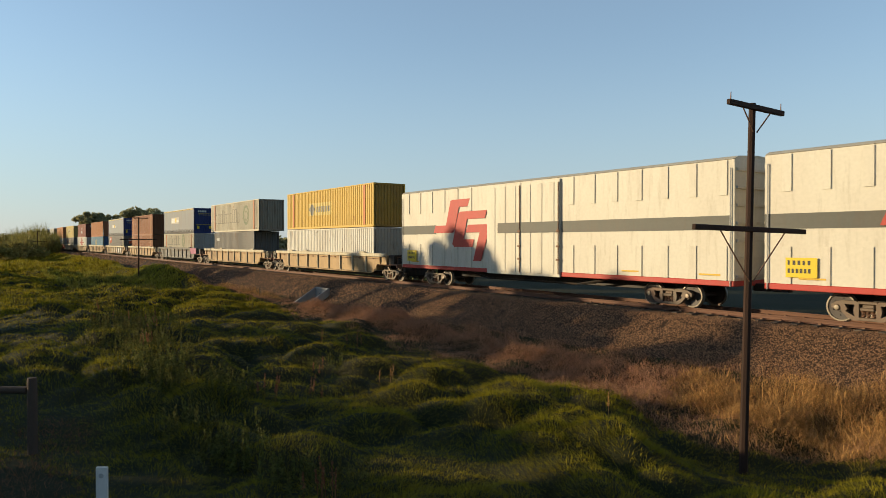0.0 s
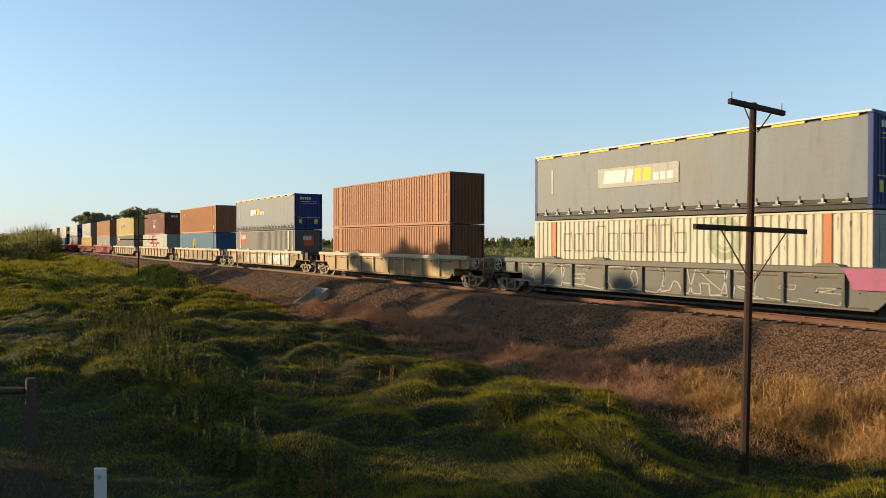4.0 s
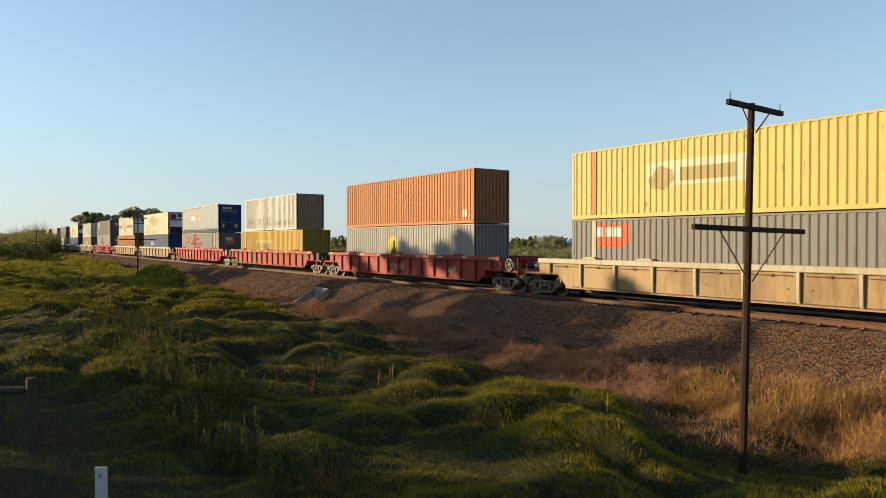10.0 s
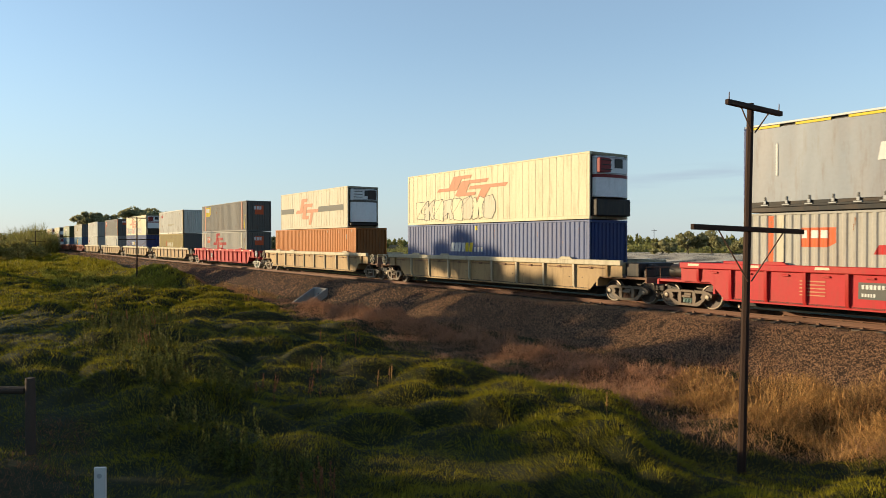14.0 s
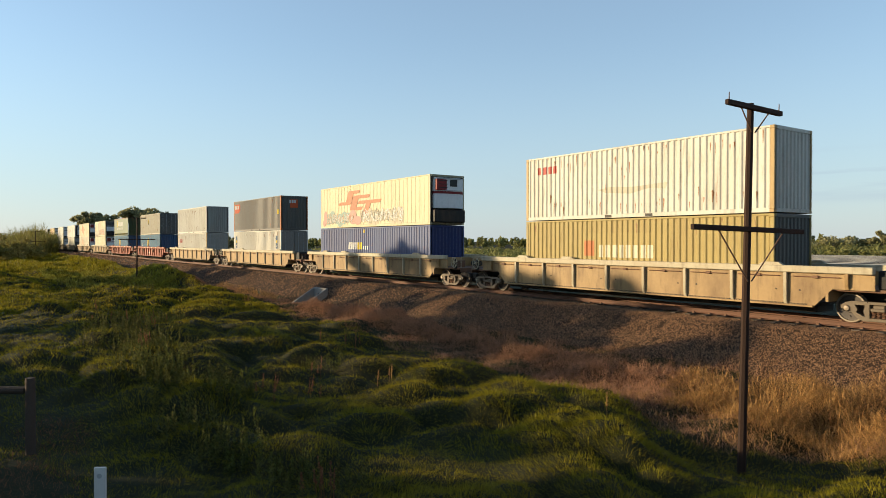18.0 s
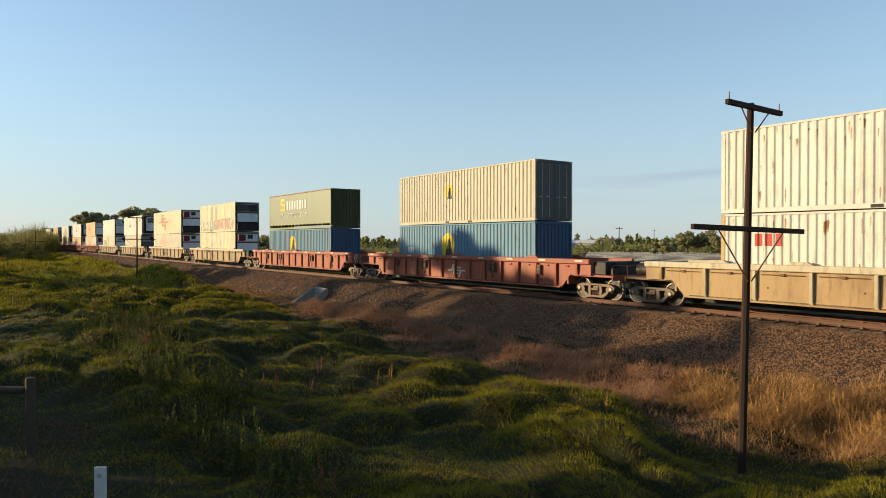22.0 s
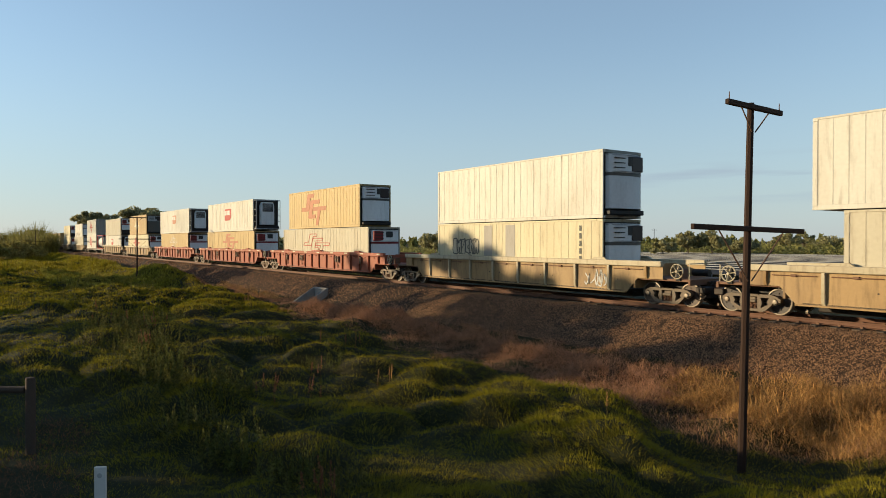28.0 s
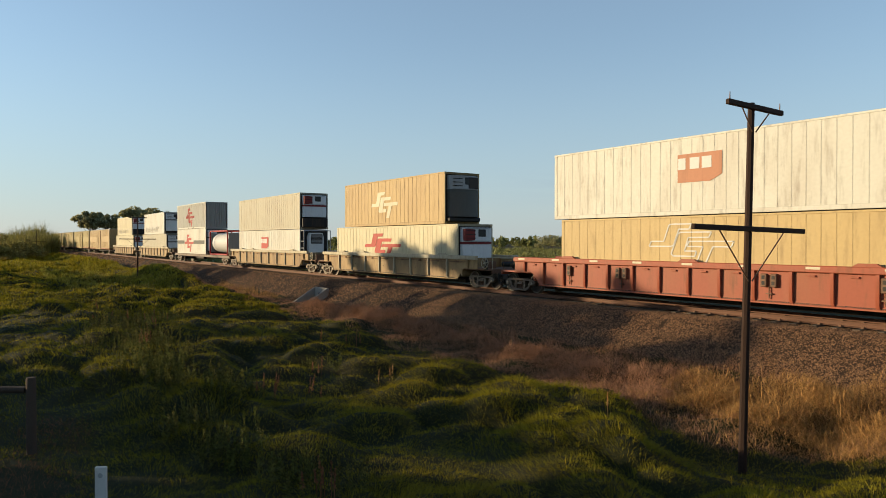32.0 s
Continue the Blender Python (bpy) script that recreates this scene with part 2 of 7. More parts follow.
STRAW = shade("dry_grass", (0.41, 0.227, 0.078), 0.75, 0, (0.20, 0.10, 0.038), 0.9, 0.6, 1.0, 0.2, 2.0, 0.0, 20, island=0.6, translucent=0.2)
MEADOW = shade("yellow_meadow_grass", (0.26, 0.235, 0.028), 0.7, 0, (0.32, 0.22, 0.06), 0.7, 0.12, 1.0, 0.2, 2.0, 0.0, 20, island=0.5, translucent=0.2)
REED = shade("reed_leaf", (0.20, 0.18, 0.045), 0.65, 0, (0.20, 0.15, 0.06), 0.6, 0.15, 1.0, 0.2, 2.0, 0.0, 20, island=0.4, translucent=0.3)
BUSH = shade("olive_bush_leaf", (0.22, 0.185, 0.048), 0.7, 0, (0.26, 0.18, 0.05), 0.6, 0.2, 1.0, 0.2, 2.0, 0.0, 20, island=0.45, translucent=0.3)
NET = shade("field_netting", (0.03, 0.032, 0.037), 1.0, 0, (0.05, 0.05, 0.06), 0.4, 0.1, 1, 0.2, 1, 0.1, 5)


for dull in (NET, BALLAST, STONE, SOIL, WOOD, POST_WOOD, LEAF, SCRUB, FAR_LEAF, REED, BUSH, DOCK):
    dull.node_tree.nodes["Principled BSDF"].inputs["Specular IOR Level"].default_value = 0.12
for dull in (STRAW, RUSSET, GRASS, WEED, MEADOW):
    dull.node_tree.nodes["Principled BSDF"].inputs["Specular IOR Level"].default_value = 0.06


# ---- mesh building ----
class Geo:
    """Collects vertices and faces of one mesh."""

    def __init__(self):
        self.v, self.f = [], []

    def add(self, pts, faces):
        k = len(self.v)
        self.v += [tuple(p) for p in pts]
        self.f += [tuple(i + k for i in q) for q in faces]
        return self

    def box(self, x0, x1, y0, y1, z0, z1, b=0.0):
        """A box; b chamfers its edges."""
        if b <= 0:
            pts = [(x, y, z) for x in (x0, x1) for y in (y0, y1) for z in (z0, z1)]
            return self.add(pts, [(0, 1, 3, 2), (4, 6, 7, 5), (0, 4, 5, 1), (2, 3, 7, 6), (0, 2, 6, 4), (1, 5, 7, 3)])
        lo, hi, pts, ids = (x0, y0, z0), (x1, y1, z1), [], {}
        for c in [(i, j, k) for i in (0, 1) for j in (0, 1) for k in (0, 1)]:
            for a in range(3):
                p = [(hi if c[d] else lo)[d] + (0 if d == a else (-b if c[d] else b)) for d in range(3)]
                ids[c, a] = len(pts)
                pts.append(p)
        fs = []
        for a in range(3):
            u, w = (a + 1) % 3, (a + 2) % 3
            for s in (0, 1):
                q = []
                for cu, cw in ((0, 0), (1, 0), (1, 1), (0, 1)):
                    c = [0, 0, 0]
                    c[a], c[u], c[w] = s, cu, cw
                    q.append(ids[tuple(c), a])
                fs.append(tuple(q if s else q[::-1]))
            for cu in (0, 1):
                for cw in (0, 1):
                    c0, c1 = [0, 0, 0], [0, 0, 0]
                    c0[u] = c1[u] = cu
                    c0[w] = c1[w] = cw
                    c1[a] = 1
                    q = (ids[tuple(c0), u], ids[tuple(c1), u], ids[tuple(c1), w], ids[tuple(c0), w])
                    fs.append(q if cu == cw else q[::-1])
        for c in [(i, j, k) for i in (0, 1) for j in (0, 1) for k in (0, 1)]:
            q = (ids[c, 0], ids[c, 1], ids[c, 2])
            fs.append(q if sum(c) % 2 else q[::-1])
        return self.add(pts, fs)

    def prism_y(self, poly, y0, y1):
        """An outline in x, z given depth along y."""
        n = len(poly)
        pts = [(x, y0, z) for x, z in poly] + [(x, y1, z) for x, z in poly]
        return self.add(pts, [tuple(range(n)), tuple(range(2 * n - 1, n - 1, -1))] + [(i, i + n, (i + 1) % n + n, (i + 1) % n) for i in range(n)])

    def prism_x(self, poly, x0, x1):
        """An outline in y, z given length along x."""
        n = len(poly)
        pts = [(x0, y, z) for y, z in poly] + [(x1, y, z) for y, z in poly]
        return self.add(pts, [tuple(range(n - 1, -1, -1)), tuple(range(n, 2 * n))] + [(i, (i + 1) % n, (i + 1) % n + n, i + n) for i in range(n)])

    def tube(self, path, radii, n=8, caps=True):
        path = [Vector(p) for p in path]
        radii = [radii] * len(path) if isinstance(radii, (int, float)) else radii
        pts = []
        for i, p in enumerate(path):
            d = (path[min(i + 1, len(path) - 1)] - path[max(i - 1, 0)]).normalized()
            side = d.cross(Vector((0, 0, 1)) if abs(d.z) < 0.9 else Vector((1, 0, 0))).normalized()
            up = side.cross(d)
            pts += [p + radii[i] * (math.cos(a) * side + math.sin(a) * up) for a in (2 * math.pi * k / n for k in range(n))]
        fs = [(i * n + k, i * n + (k + 1) % n, (i + 1) * n + (k + 1) % n, (i + 1) * n + k) for i in range(len(path) - 1) for k in range(n)]
        if caps:
            fs += [tuple(range(n - 1, -1, -1)), tuple(range((len(path) - 1) * n, len(path) * n))]
        return self.add(pts, fs)

    def lathe_y(self, prof, cx, cz, n=20):
        """A turned profile (y, r) about an axis along y through (cx, cz)."""
        pts = [(cx + r * math.cos(2 * math.pi * k / n), y, cz + r * math.sin(2 * math.pi * k / n)) for y, r in prof for k in range(n)]
        fs = [(i * n + k, i * n + (k + 1) % n, (i + 1) * n + (k + 1) % n, (i + 1) * n + k) for i in range(len(prof) - 1) for k in range(n)]
        fs += [tuple(range(n - 1, -1, -1)), tuple(range((len(prof) - 1) * n, len(prof) * n))]
        return self.add(pts, fs)

    def mesh(self, name, smooth=True):
        me = bpy.data.meshes.new(name)
        me.from_pydata(self.v, [], self.f)
        if smooth:
            me.shade_smooth()
            me.set_sharp_from_angle(angle=radians(32))
        return me


def part(name, geo, material, parent, label="", at=None):
    """Links a Geo, or a mesh that is shared, as one mesh object under a thing or under a part."""
    me = geo.mesh(name) if isinstance(geo, Geo) else geo
    ob = new(name, me)
    if material is not None:
        if not me.materials:
            me.materials.append(material)
        elif me.materials[0] != material:
            ob.material_slots[0].link = "OBJECT"
            ob.material_slots[0].material = material
    ob.parent = parent
    if at is not None:
        ob.matrix_basis = at
    if label:
        ob["label"] = label
    return ob


MESHES = {}


def shared(key, build):
    """The mesh kept under a key, built the first time."""
    if key not in MESHES:
        g = build()
        MESHES[key] = g.mesh(key[0] if isinstance(key, tuple) else key) if isinstance(g, Geo) else g
    return MESHES[key]


def raw_mesh(name, verts, faces_flat, sizes, material):
    """A large mesh straight from arrays."""
    me = bpy.data.meshes.new(name)
    me.vertices.add(len(verts))
    me.vertices.foreach_set("co", np.asarray(verts, np.float32).ravel())
    me.loops.add(len(faces_flat))
    me.loops.foreach_set("vertex_index", np.asarray(faces_flat, np.int32))
    me.polygons.add(len(sizes))
    starts = np.concatenate([[0], np.cumsum(sizes)[:-1]]).astype(np.int32)
    me.polygons.foreach_set("loop_start", starts)
    me.update(calc_edges=True)
    me.validate()
    me.materials.append(material)
    return me


def vnoise(x, y, seed=0):
    """Smooth value noise of unit cell, 0 to 1, for arrays."""
    xi, yi = np.floor(x).astype(np.int64), np.floor(y).astype(np.int64)
    fx, fy = x - xi, y - yi
    fx, fy = fx * fx * (3 - 2 * fx), fy * fy * (3 - 2 * fy)

    def h(a, b):
        n = (a * 374761393 + b * 668265263 + seed * 2147483647) & 0xFFFFFFFF
        n = ((n ^ (n >> 13)) * 1274126177) & 0xFFFFFFFF
        return ((n ^ (n >> 16)) & 0xFFFF) / 65535.0
    a, b, c, d = h(xi, yi), h(xi + 1, yi), h(xi, yi + 1), h(xi + 1, yi + 1)
    return (a * (1 - fx) + b * fx) * (1 - fy) + (c * (1 - fx) + d * fx) * fy


# ---- the ground, the embankment and the track ----
TRACK_Y = 23.22


def domes(x, y, seed, power=0.62):
    """Rounded tussocks of many sizes, one a unit cell, overlapping; 0 to 1."""
    best = np.zeros(np.broadcast(x, y).shape)
    xi, yi = np.floor(x), np.floor(y)
    for i in (-1, 0, 1):
        for j in (-1, 0, 1):
            cx, cy = xi + i, yi + j
            a, b, c = (vnoise(cx + 0.0, cy + 0.0, seed + k) for k in (0, 1, 2))
            d2 = (x - cx - 0.15 - 0.7 * a) ** 2 + (y - cy - 0.15 - 0.7 * b) ** 2
            r = 0.45 + 0.45 * c
            best = np.maximum(best, (0.35 + 0.65 * c) * np.clip(1 - d2 / (r * r), 0, 1) ** power)
    return best


# large tussocks: x, y, radius, height
TUSSOCKS = [(-15.6, 9.8, 1.25, 0.62), (-13.9, 12.2, 1.15, 0.62), (-13.0, 13.3, 1.0, 0.55), (-12.4, 11.2, 1.0, 0.48), (-22.9, 10.3, 1.1, 0.53), (-25.9, 13.6, 1.3, 0.58), (-9.2, 9.4, 1.0, 0.42),
            (-24.4, 6.6, 1.4, 0.72), (-41.8, 11.8, 2.2, 0.83), (-33.4, 8.8, 1.8, 0.73), (-49, 15.2, 2.4, 0.78), (-20.0, 10.9, 1.2, 0.58), (-10.6, 11.3, 0.9, 0.45), (-18, 13.2, 1.2, 0.6), (-20.5, 8.2, 1.2, 0.5),
            (-17.2, 11.6, 1.2, 0.6), (-8.4, 10.6, 1.1, 0.4), (-12.6, 5.4, 1.2, 0.5), (-45, 13.0, 2.2, 0.8), (-38, 13.6, 2.0, 0.7), (-30, 12.6, 1.7, 0.7), (-54, 12.6, 2.4, 0.8), (-16.0, 3.0, 1.2, 0.4), (-29.0, 4.6, 1.5, 0.6)]


def hummocks(x, y):
    """Height of the tussocky turf over the bare ground."""
    rough = np.interp(y, [-40, -5, 3, 14, 17.5, 18.5], [0.0, 0.3, 1, 1, 0.45, 0.0])
    patch = np.clip(2.2 * vnoise(x / 6.0 + 3, y / 4.5, 17) - 0.35, 0.25, 1.2)
    wob = 0.35 * vnoise(x / 0.8, y / 0.8, 14), 0.35 * vnoise(x / 0.8, y / 0.8, 15)
    hum = 0.60 * patch * domes(x / 1.9 + wob[0], y / 1.4 + wob[1], 5) + 0.24 * domes(x / 0.8 + 9, y / 0.7, 8)
    ragged, knob = 0.7 + 0.6 * vnoise(x / 0.7, y / 0.7, 16), 0.10 * domes(x / 0.5, y / 0.5, 9)
    for tx, ty, tr, th in TUSSOCKS:
        d = ((x - tx) ** 2 + (y - ty) ** 2) / (tr * tr) * ragged
        hum = np.maximum(hum, th * np.clip(1 - d, 0, 1) ** 0.6 + knob * (d < 1))
    rough = rough * np.clip(np.hypot((x + 14) / 7, (y - 1) / 2.2) - 0.3, 0.12, 1)
    rough = rough * np.clip(np.hypot((x + 10.8) / 2.6, (y - 7.8) / 1.7) - 0.2, 0.18, 1)
    rough = rough * np.clip(np.hypot(x + 7.5, y - 12.3) / 1.6 - 0.35, 0.1, 1)
    far = 0.55 * domes(x / 5.0, y / 2.0, 6) * np.interp(x, [-190, -150, -58, -48], [0.3, 1, 1, 0]) * np.interp(y, [6, 9, 16.5, 18.2], [0.2, 1, 1, 0])
    return rough * hum + far


def terrain(x, y):
    """Height of the ground: a rough paddock, a bank up to the track, flat fields beyond it. Rail head is at 0."""
    x, y = np.asarray(x, float), np.asarray(y, float)
    base = np.interp(y, [-60, -10, 0, 4, 9, 13, 16.5, 18.2, 19.2, 21.2, 25.3, 27.6, 33, 60],
                     [-1.1, -1.1, -1.4, -1.45, -1.75, -1.9, -1.85, -1.65, -1.35, -0.42, -0.42, -1.5, -1.7, -1.6])
    slack = np.interp(y, [-5, 3, 14, 17.5, 18.5], [0.3, 1, 1, 0.35, 0.0])
    u = 0.9 * vnoise(x / 5.0, y / 4.0, 3) - 0.45
    dip = -0.6 * np.interp(x, [-110, -92, -72, -58], [0, 1, 1, 0]) * np.interp(y, [4, 9, 15.4, 16.6], [0.3, 1, 1, 0])
    berm = np.interp(x, [-260, -180, -130, -108, -96, -86, -78, -70, -65, -60], [0.9, 0.9, 0.95, 0.7, 0.4, 0.75, 1.1, 1.1, 0.75, 0]) * np.exp(-((y - 17.0) / np.interp(x, [-120, -90], [2.6, 1.3])) ** 2)
    return base + slack * (0.5 * u - 0.3 + 0.05 * vnoise(x / 0.3, y / 0.3, 2)) + hummocks(x, y) + dip + berm


def spread(lo, hi, fine, far, grow=1.22):
    """Coordinates with a fine step between lo and hi and growing steps out to the horizon."""
    mid = list(np.arange(lo, hi + 1e-6, fine))
    up, d = [], fine
    while (up[-1] if up else hi) < far:
        d *= grow
        up.append((up[-1] if up else hi) + d)
    dn, d = [], fine
    while (dn[-1] if dn else lo) > -far:
        d *= grow
        dn.append((dn[-1] if dn else lo) - d)
    return np.array(dn[::-1] + mid + up)


gx, gy = spread(-95, 3, 0.26, 4500, 1.12), spread(0, 19.5, 0.20, 4500, 1.16)
GX, GY = np.meshgrid(gx, gy)
GZ, GH = terrain(GX, GY), hummocks(GX, GY)


def on_grid(values, x, y):
    """A value of the ground's grid at any place."""
    x, y = np.asarray(x, float), np.asarray(y, float)
    i, j = np.clip(np.searchsorted(gx, x) - 1, 0, len(gx) - 2), np.clip(np.searchsorted(gy, y) - 1, 0, len(gy) - 2)
    u, v = (x - gx[i]) / (gx[i + 1] - gx[i]), (y - gy[j]) / (gy[j + 1] - gy[j])
    return (values[j, i] * (1 - u) + values[j, i + 1] * u) * (1 - v) + (values[j + 1, i] * (1 - u) + values[j + 1, i + 1] * u) * v


def ground_z(x, y):
    return on_grid(GZ, x, y)


gv = np.stack([GX.ravel(), GY.ravel(), GZ.ravel()], 1)
gi = np.arange(len(gx) * len(gy)).reshape(len(gy), len(gx))
gf = np.stack([gi[:-1, :-1], gi[:-1, 1:], gi[1:, 1:], gi[1:, :-1]], -1).reshape(-1, 4)
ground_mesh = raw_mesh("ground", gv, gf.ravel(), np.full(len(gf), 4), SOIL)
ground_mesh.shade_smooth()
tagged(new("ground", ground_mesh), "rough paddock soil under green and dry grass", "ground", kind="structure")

# ballast: crowned bed with sloping shoulders, its stones lying on it
BED = [(-4.7, -1.85), (-4.3, -1.45), (-2.35, -0.24), (-2.05, -0.19), (-1.0, -0.215), (1.0, -0.215), (2.05, -0.19), (2.35, -0.24), (4.7, -1.6)]


def bed_z(y):
    return np.interp(y - TRACK_Y, [p[0] for p in BED], [p[1] for p in BED])


bx = np.concatenate([[-1400, -500, -250, -150], np.arange(-90, 12, 0.35), [40, 120, 400, 1200]])
by = TRACK_Y + np.concatenate([np.arange(-4.7, -2.0, 0.22), [-1.6, -1.0, 0, 1.0, 2.05, 2.35, 3.5, 4.7]])
BX, BY = np.meshgrid(bx, by)
BZ = bed_z(BY) + 0.10 * (vnoise(BX / 1.3, BY / 0.9, 11) - 0.5) * (np.abs(BY - TRACK_Y) > 2.1) + 0.05 * (vnoise(BX / 0.3, BY / 0.3, 12) - 0.5)
bi = np.arange(BX.size).reshape(BX.shape)
bf = np.stack([bi[:-1, :-1], bi[:-1, 1:], bi[1:, 1:], bi[1:, :-1]], -1).reshape(-1, 4)
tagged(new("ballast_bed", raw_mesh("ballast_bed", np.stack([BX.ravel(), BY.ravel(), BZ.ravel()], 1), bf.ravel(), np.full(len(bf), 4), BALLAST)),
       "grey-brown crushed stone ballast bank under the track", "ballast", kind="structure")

rng = np.random.default_rng(4)


def scatter_stones(n, x0, x1, ya, yb, r0, r1):
    """Small angular stones half sunk in the ballast."""
    x, y = rng.uniform(x0, x1, n), rng.uniform(ya, yb, n)
    z = bed_z(y) + 0.10 * (vnoise(x / 1.3, y / 0.9, 11) - 0.5) * (np.abs(y - TRACK_Y) > 2.1) + 0.05 * (vnoise(x / 0.3, y / 0.3, 12) - 0.5)
    o = np.array([(1, 0, -0.3), (0, 1, -0.3), (-1, 0, -0.3), (0, -1, -0.3), (0.35, 0, 0.75), (-0.35, 0, 0.75)], float)
    tri = np.array([(0, 1, 4), (1, 5, 4), (1, 2, 5), (2, 3, 5), (3, 4, 5), (3, 0, 4)])
    a, r = rng.uniform(0, 6.28, n), r0 + (r1 - r0) * rng.uniform(0, 1, n) ** 1.6
    p = o[None] * rng.uniform(0.6, 1.25, (n, 6, 1)) + rng.uniform(-0.28, 0.28, (n, 6, 3))
    c, s = np.cos(a)[:, None], np.sin(a)[:, None]
    p = np.stack([p[..., 0] * c - p[..., 1] * s, p[..., 0] * s + p[..., 1] * c, p[..., 2] * 0.95], -1) * r[:, None, None]
    p += np.stack([x, y, z + 0.2 * r], -1)[:, None]
    f = (tri[None] + 6 * np.arange(n)[:, None, None]).reshape(-1)
    return p.reshape(-1, 3), f


sv, sf = scatter_stones(125000, -31, -4, TRACK_Y - 4.6, TRACK_Y - 0.85, 0.012, 0.033)
sv2, sf2 = scatter_stones(32000, -110, -31, TRACK_Y - 4.6, TRACK_Y - 0.85, 0.024, 0.065)
sv3, sf3 = scatter_stones(8000, -235, -110, TRACK_Y - 4.6, TRACK_Y - 0.85, 0.07, 0.14)
sf = np.concatenate([sf, sf2 + len(sv), sf3 + len(sv) + len(sv2)])
tagged(new("ballast_stones", raw_mesh("ballast_stones", np.concatenate([sv, sv2, sv3]), sf, np.full(len(sf) // 3, 3), STONE)),
       "loose crushed stones on the track bank", "stones", kind="stuff")

RAIL_PROFILE = [(-0.07, -0.16), (0.07, -0.16), (0.07, -0.147), (0.012, -0.13), (0.009, -0.045), (0.035, -0.035), (0.035, -0.006),
                (0.028, 0.0), (-0.028, 0.0), (-0.035, -0.006), (-0.035, -0.035), (-0.009, -0.045), (-0.012, -0.13), (-0.07, -0.147)]
track = tagged(new("railway_track"), "rusty steel rails on concrete sleepers in ballast", "railway track", kind="structure")
for side in (-1, 1):
    part("rail", Geo().prism_x([(p + TRACK_Y + side * 0.7525, q) for p, q in RAIL_PROFILE], -1400, 1200), RAIL, track, "rust-brown steel rail")
    # head in rusty steel: the dark train it would mirror is put into the colour
    part("rail_head", Geo().box(-1400, 1200, TRACK_Y + side * 0.7525 - 0.026, TRACK_Y + side * 0.7525 + 0.026, 0.0, 0.004), P["rustysteel"], track, "worn rail head")
SLEEPER = Geo().prism_y([(-0.13, -0.36), (0.13, -0.36), (0.13, -0.22), (0.10, -0.165), (-0.10, -0.165), (-0.13, -0.22)], -1.25, 1.25).mesh("sleeper", False)
CLIP = Geo()
for side in (-1, 1):
    for d in (-0.11, 0.11):
        CLIP.box(-0.05, 0.05, side * 0.7525 + d - 0.03, side * 0.7525 + d + 0.03, -0.17, -0.11, 0.012)
CLIP = CLIP.mesh("rail_clip")
far = Geo()
for i in range(-560, 300):
    x = i * 0.65
    if -75 < x < 6:
        s = part("sleeper", SLEEPER, SLEEPER_STONE, track, at=pose(x, TRACK_Y, 0))
        if x > -45:
            part("rail_clip", CLIP, P["rustysteel"], s)
    elif -220 < x < 80:
        far.box(x - 0.12, x + 0.12, TRACK_Y - 1.25, TRACK_Y + 1.25, -0.36, -0.17)
tagged(part("sleeper_rest", far, SLEEPER_STONE, track), kind="stuff")


# ---- telegraph poles ----
def telegraph_pole(x, y, top, lean, lean_side, turn):
    zb = float(ground_z(x, y)) - 0.3
    h = top - zb
    pole = tagged(new("telegraph_pole"), "dark old timber telegraph pole with two crossarms", "utility pole", "telegraph poles")
    pole.matrix_basis = pose(x, y, zb, lean_side, lean, turn)
    g = Geo().tube([(0, 0, 0), (0, 0, h * 0.5), (0, 0, h)], [0.085, 0.074, 0.064], 8)
    part("post", g, WOOD, pole)
    for z, half, lift in ((h - 0.10, 0.93, 0.0), (h - 2.43, 1.88, 0.0)):
        arm = part("crossarm", Geo().box(-half, half, -0.135, -0.05, z - 0.05, z + 0.05, 0.012), WOOD, pole)
        for s in (-1, 1):
            part("brace", Geo().tube([(s * half * (0.5 if half < 1 else 0.58), -0.1, z - 0.05), (s * 0.06, -0.07, z - (0.46 if half < 1 else 1.0))], 0.014, 6), P["rustysteel"], pole, "thin rusty iron brace")
        if half < 1:
            for s in (-0.92, 0.92):
                part("insulator_pin", Geo().tube([(s * half, -0.09, z + 0.04), (s * half, -0.09, z + 0.19)], [0.013, 0.008], 6), P["rustysteel"], arm)
    return pole


telegraph_pole(-7.55, 12.35, 5.16, 0.95, 0.65, 90)
telegraph_pole(-80.5, 15.6, 5.14, 0.2, 0.0, 90)
telegraph_pole(-178, 13.4, 4.87, 0.3, 0.3, 90)
telegraph_pole(-262, 12.5, 4.92, -0.3, 0.0, 90)

# ---- culvert headwall in the bank ----
cul = tagged(new("culvert_headwall"), "pale concrete culvert headwall with sloping wing walls in the bank", "culvert")
cul.matrix_basis = pose(-41.9, 19.05, -1.2, 0, 0, 4)
part("back_wall", Geo().box(-0.85, 0.85, 0.35, 0.50, -0.5, 0.62, 0.02), CONCRETE, cul)
for s in (-1, 1):
    part("wing_wall", Geo().prism_x([(0.35, -0.9), (-1.45, -0.9), (-1.45, -0.46), (0.35, 0.60)], s * 0.85 - 0.07, s * 0.85 + 0.07), CONCRETE, cul)
part("apron", Geo().box(-0.95, 0.95, -1.5, 0.35, -0.9, -0.56, 0.02), CONCRETE, cul)
part("pipe_mouth", Geo().lathe_y([(0.30, 0.34), (0.345, 0.34), (0.345, 0.28), (0.349, 0.28)], 0, -0.05, 20), P["black"], cul, "dark pipe opening")

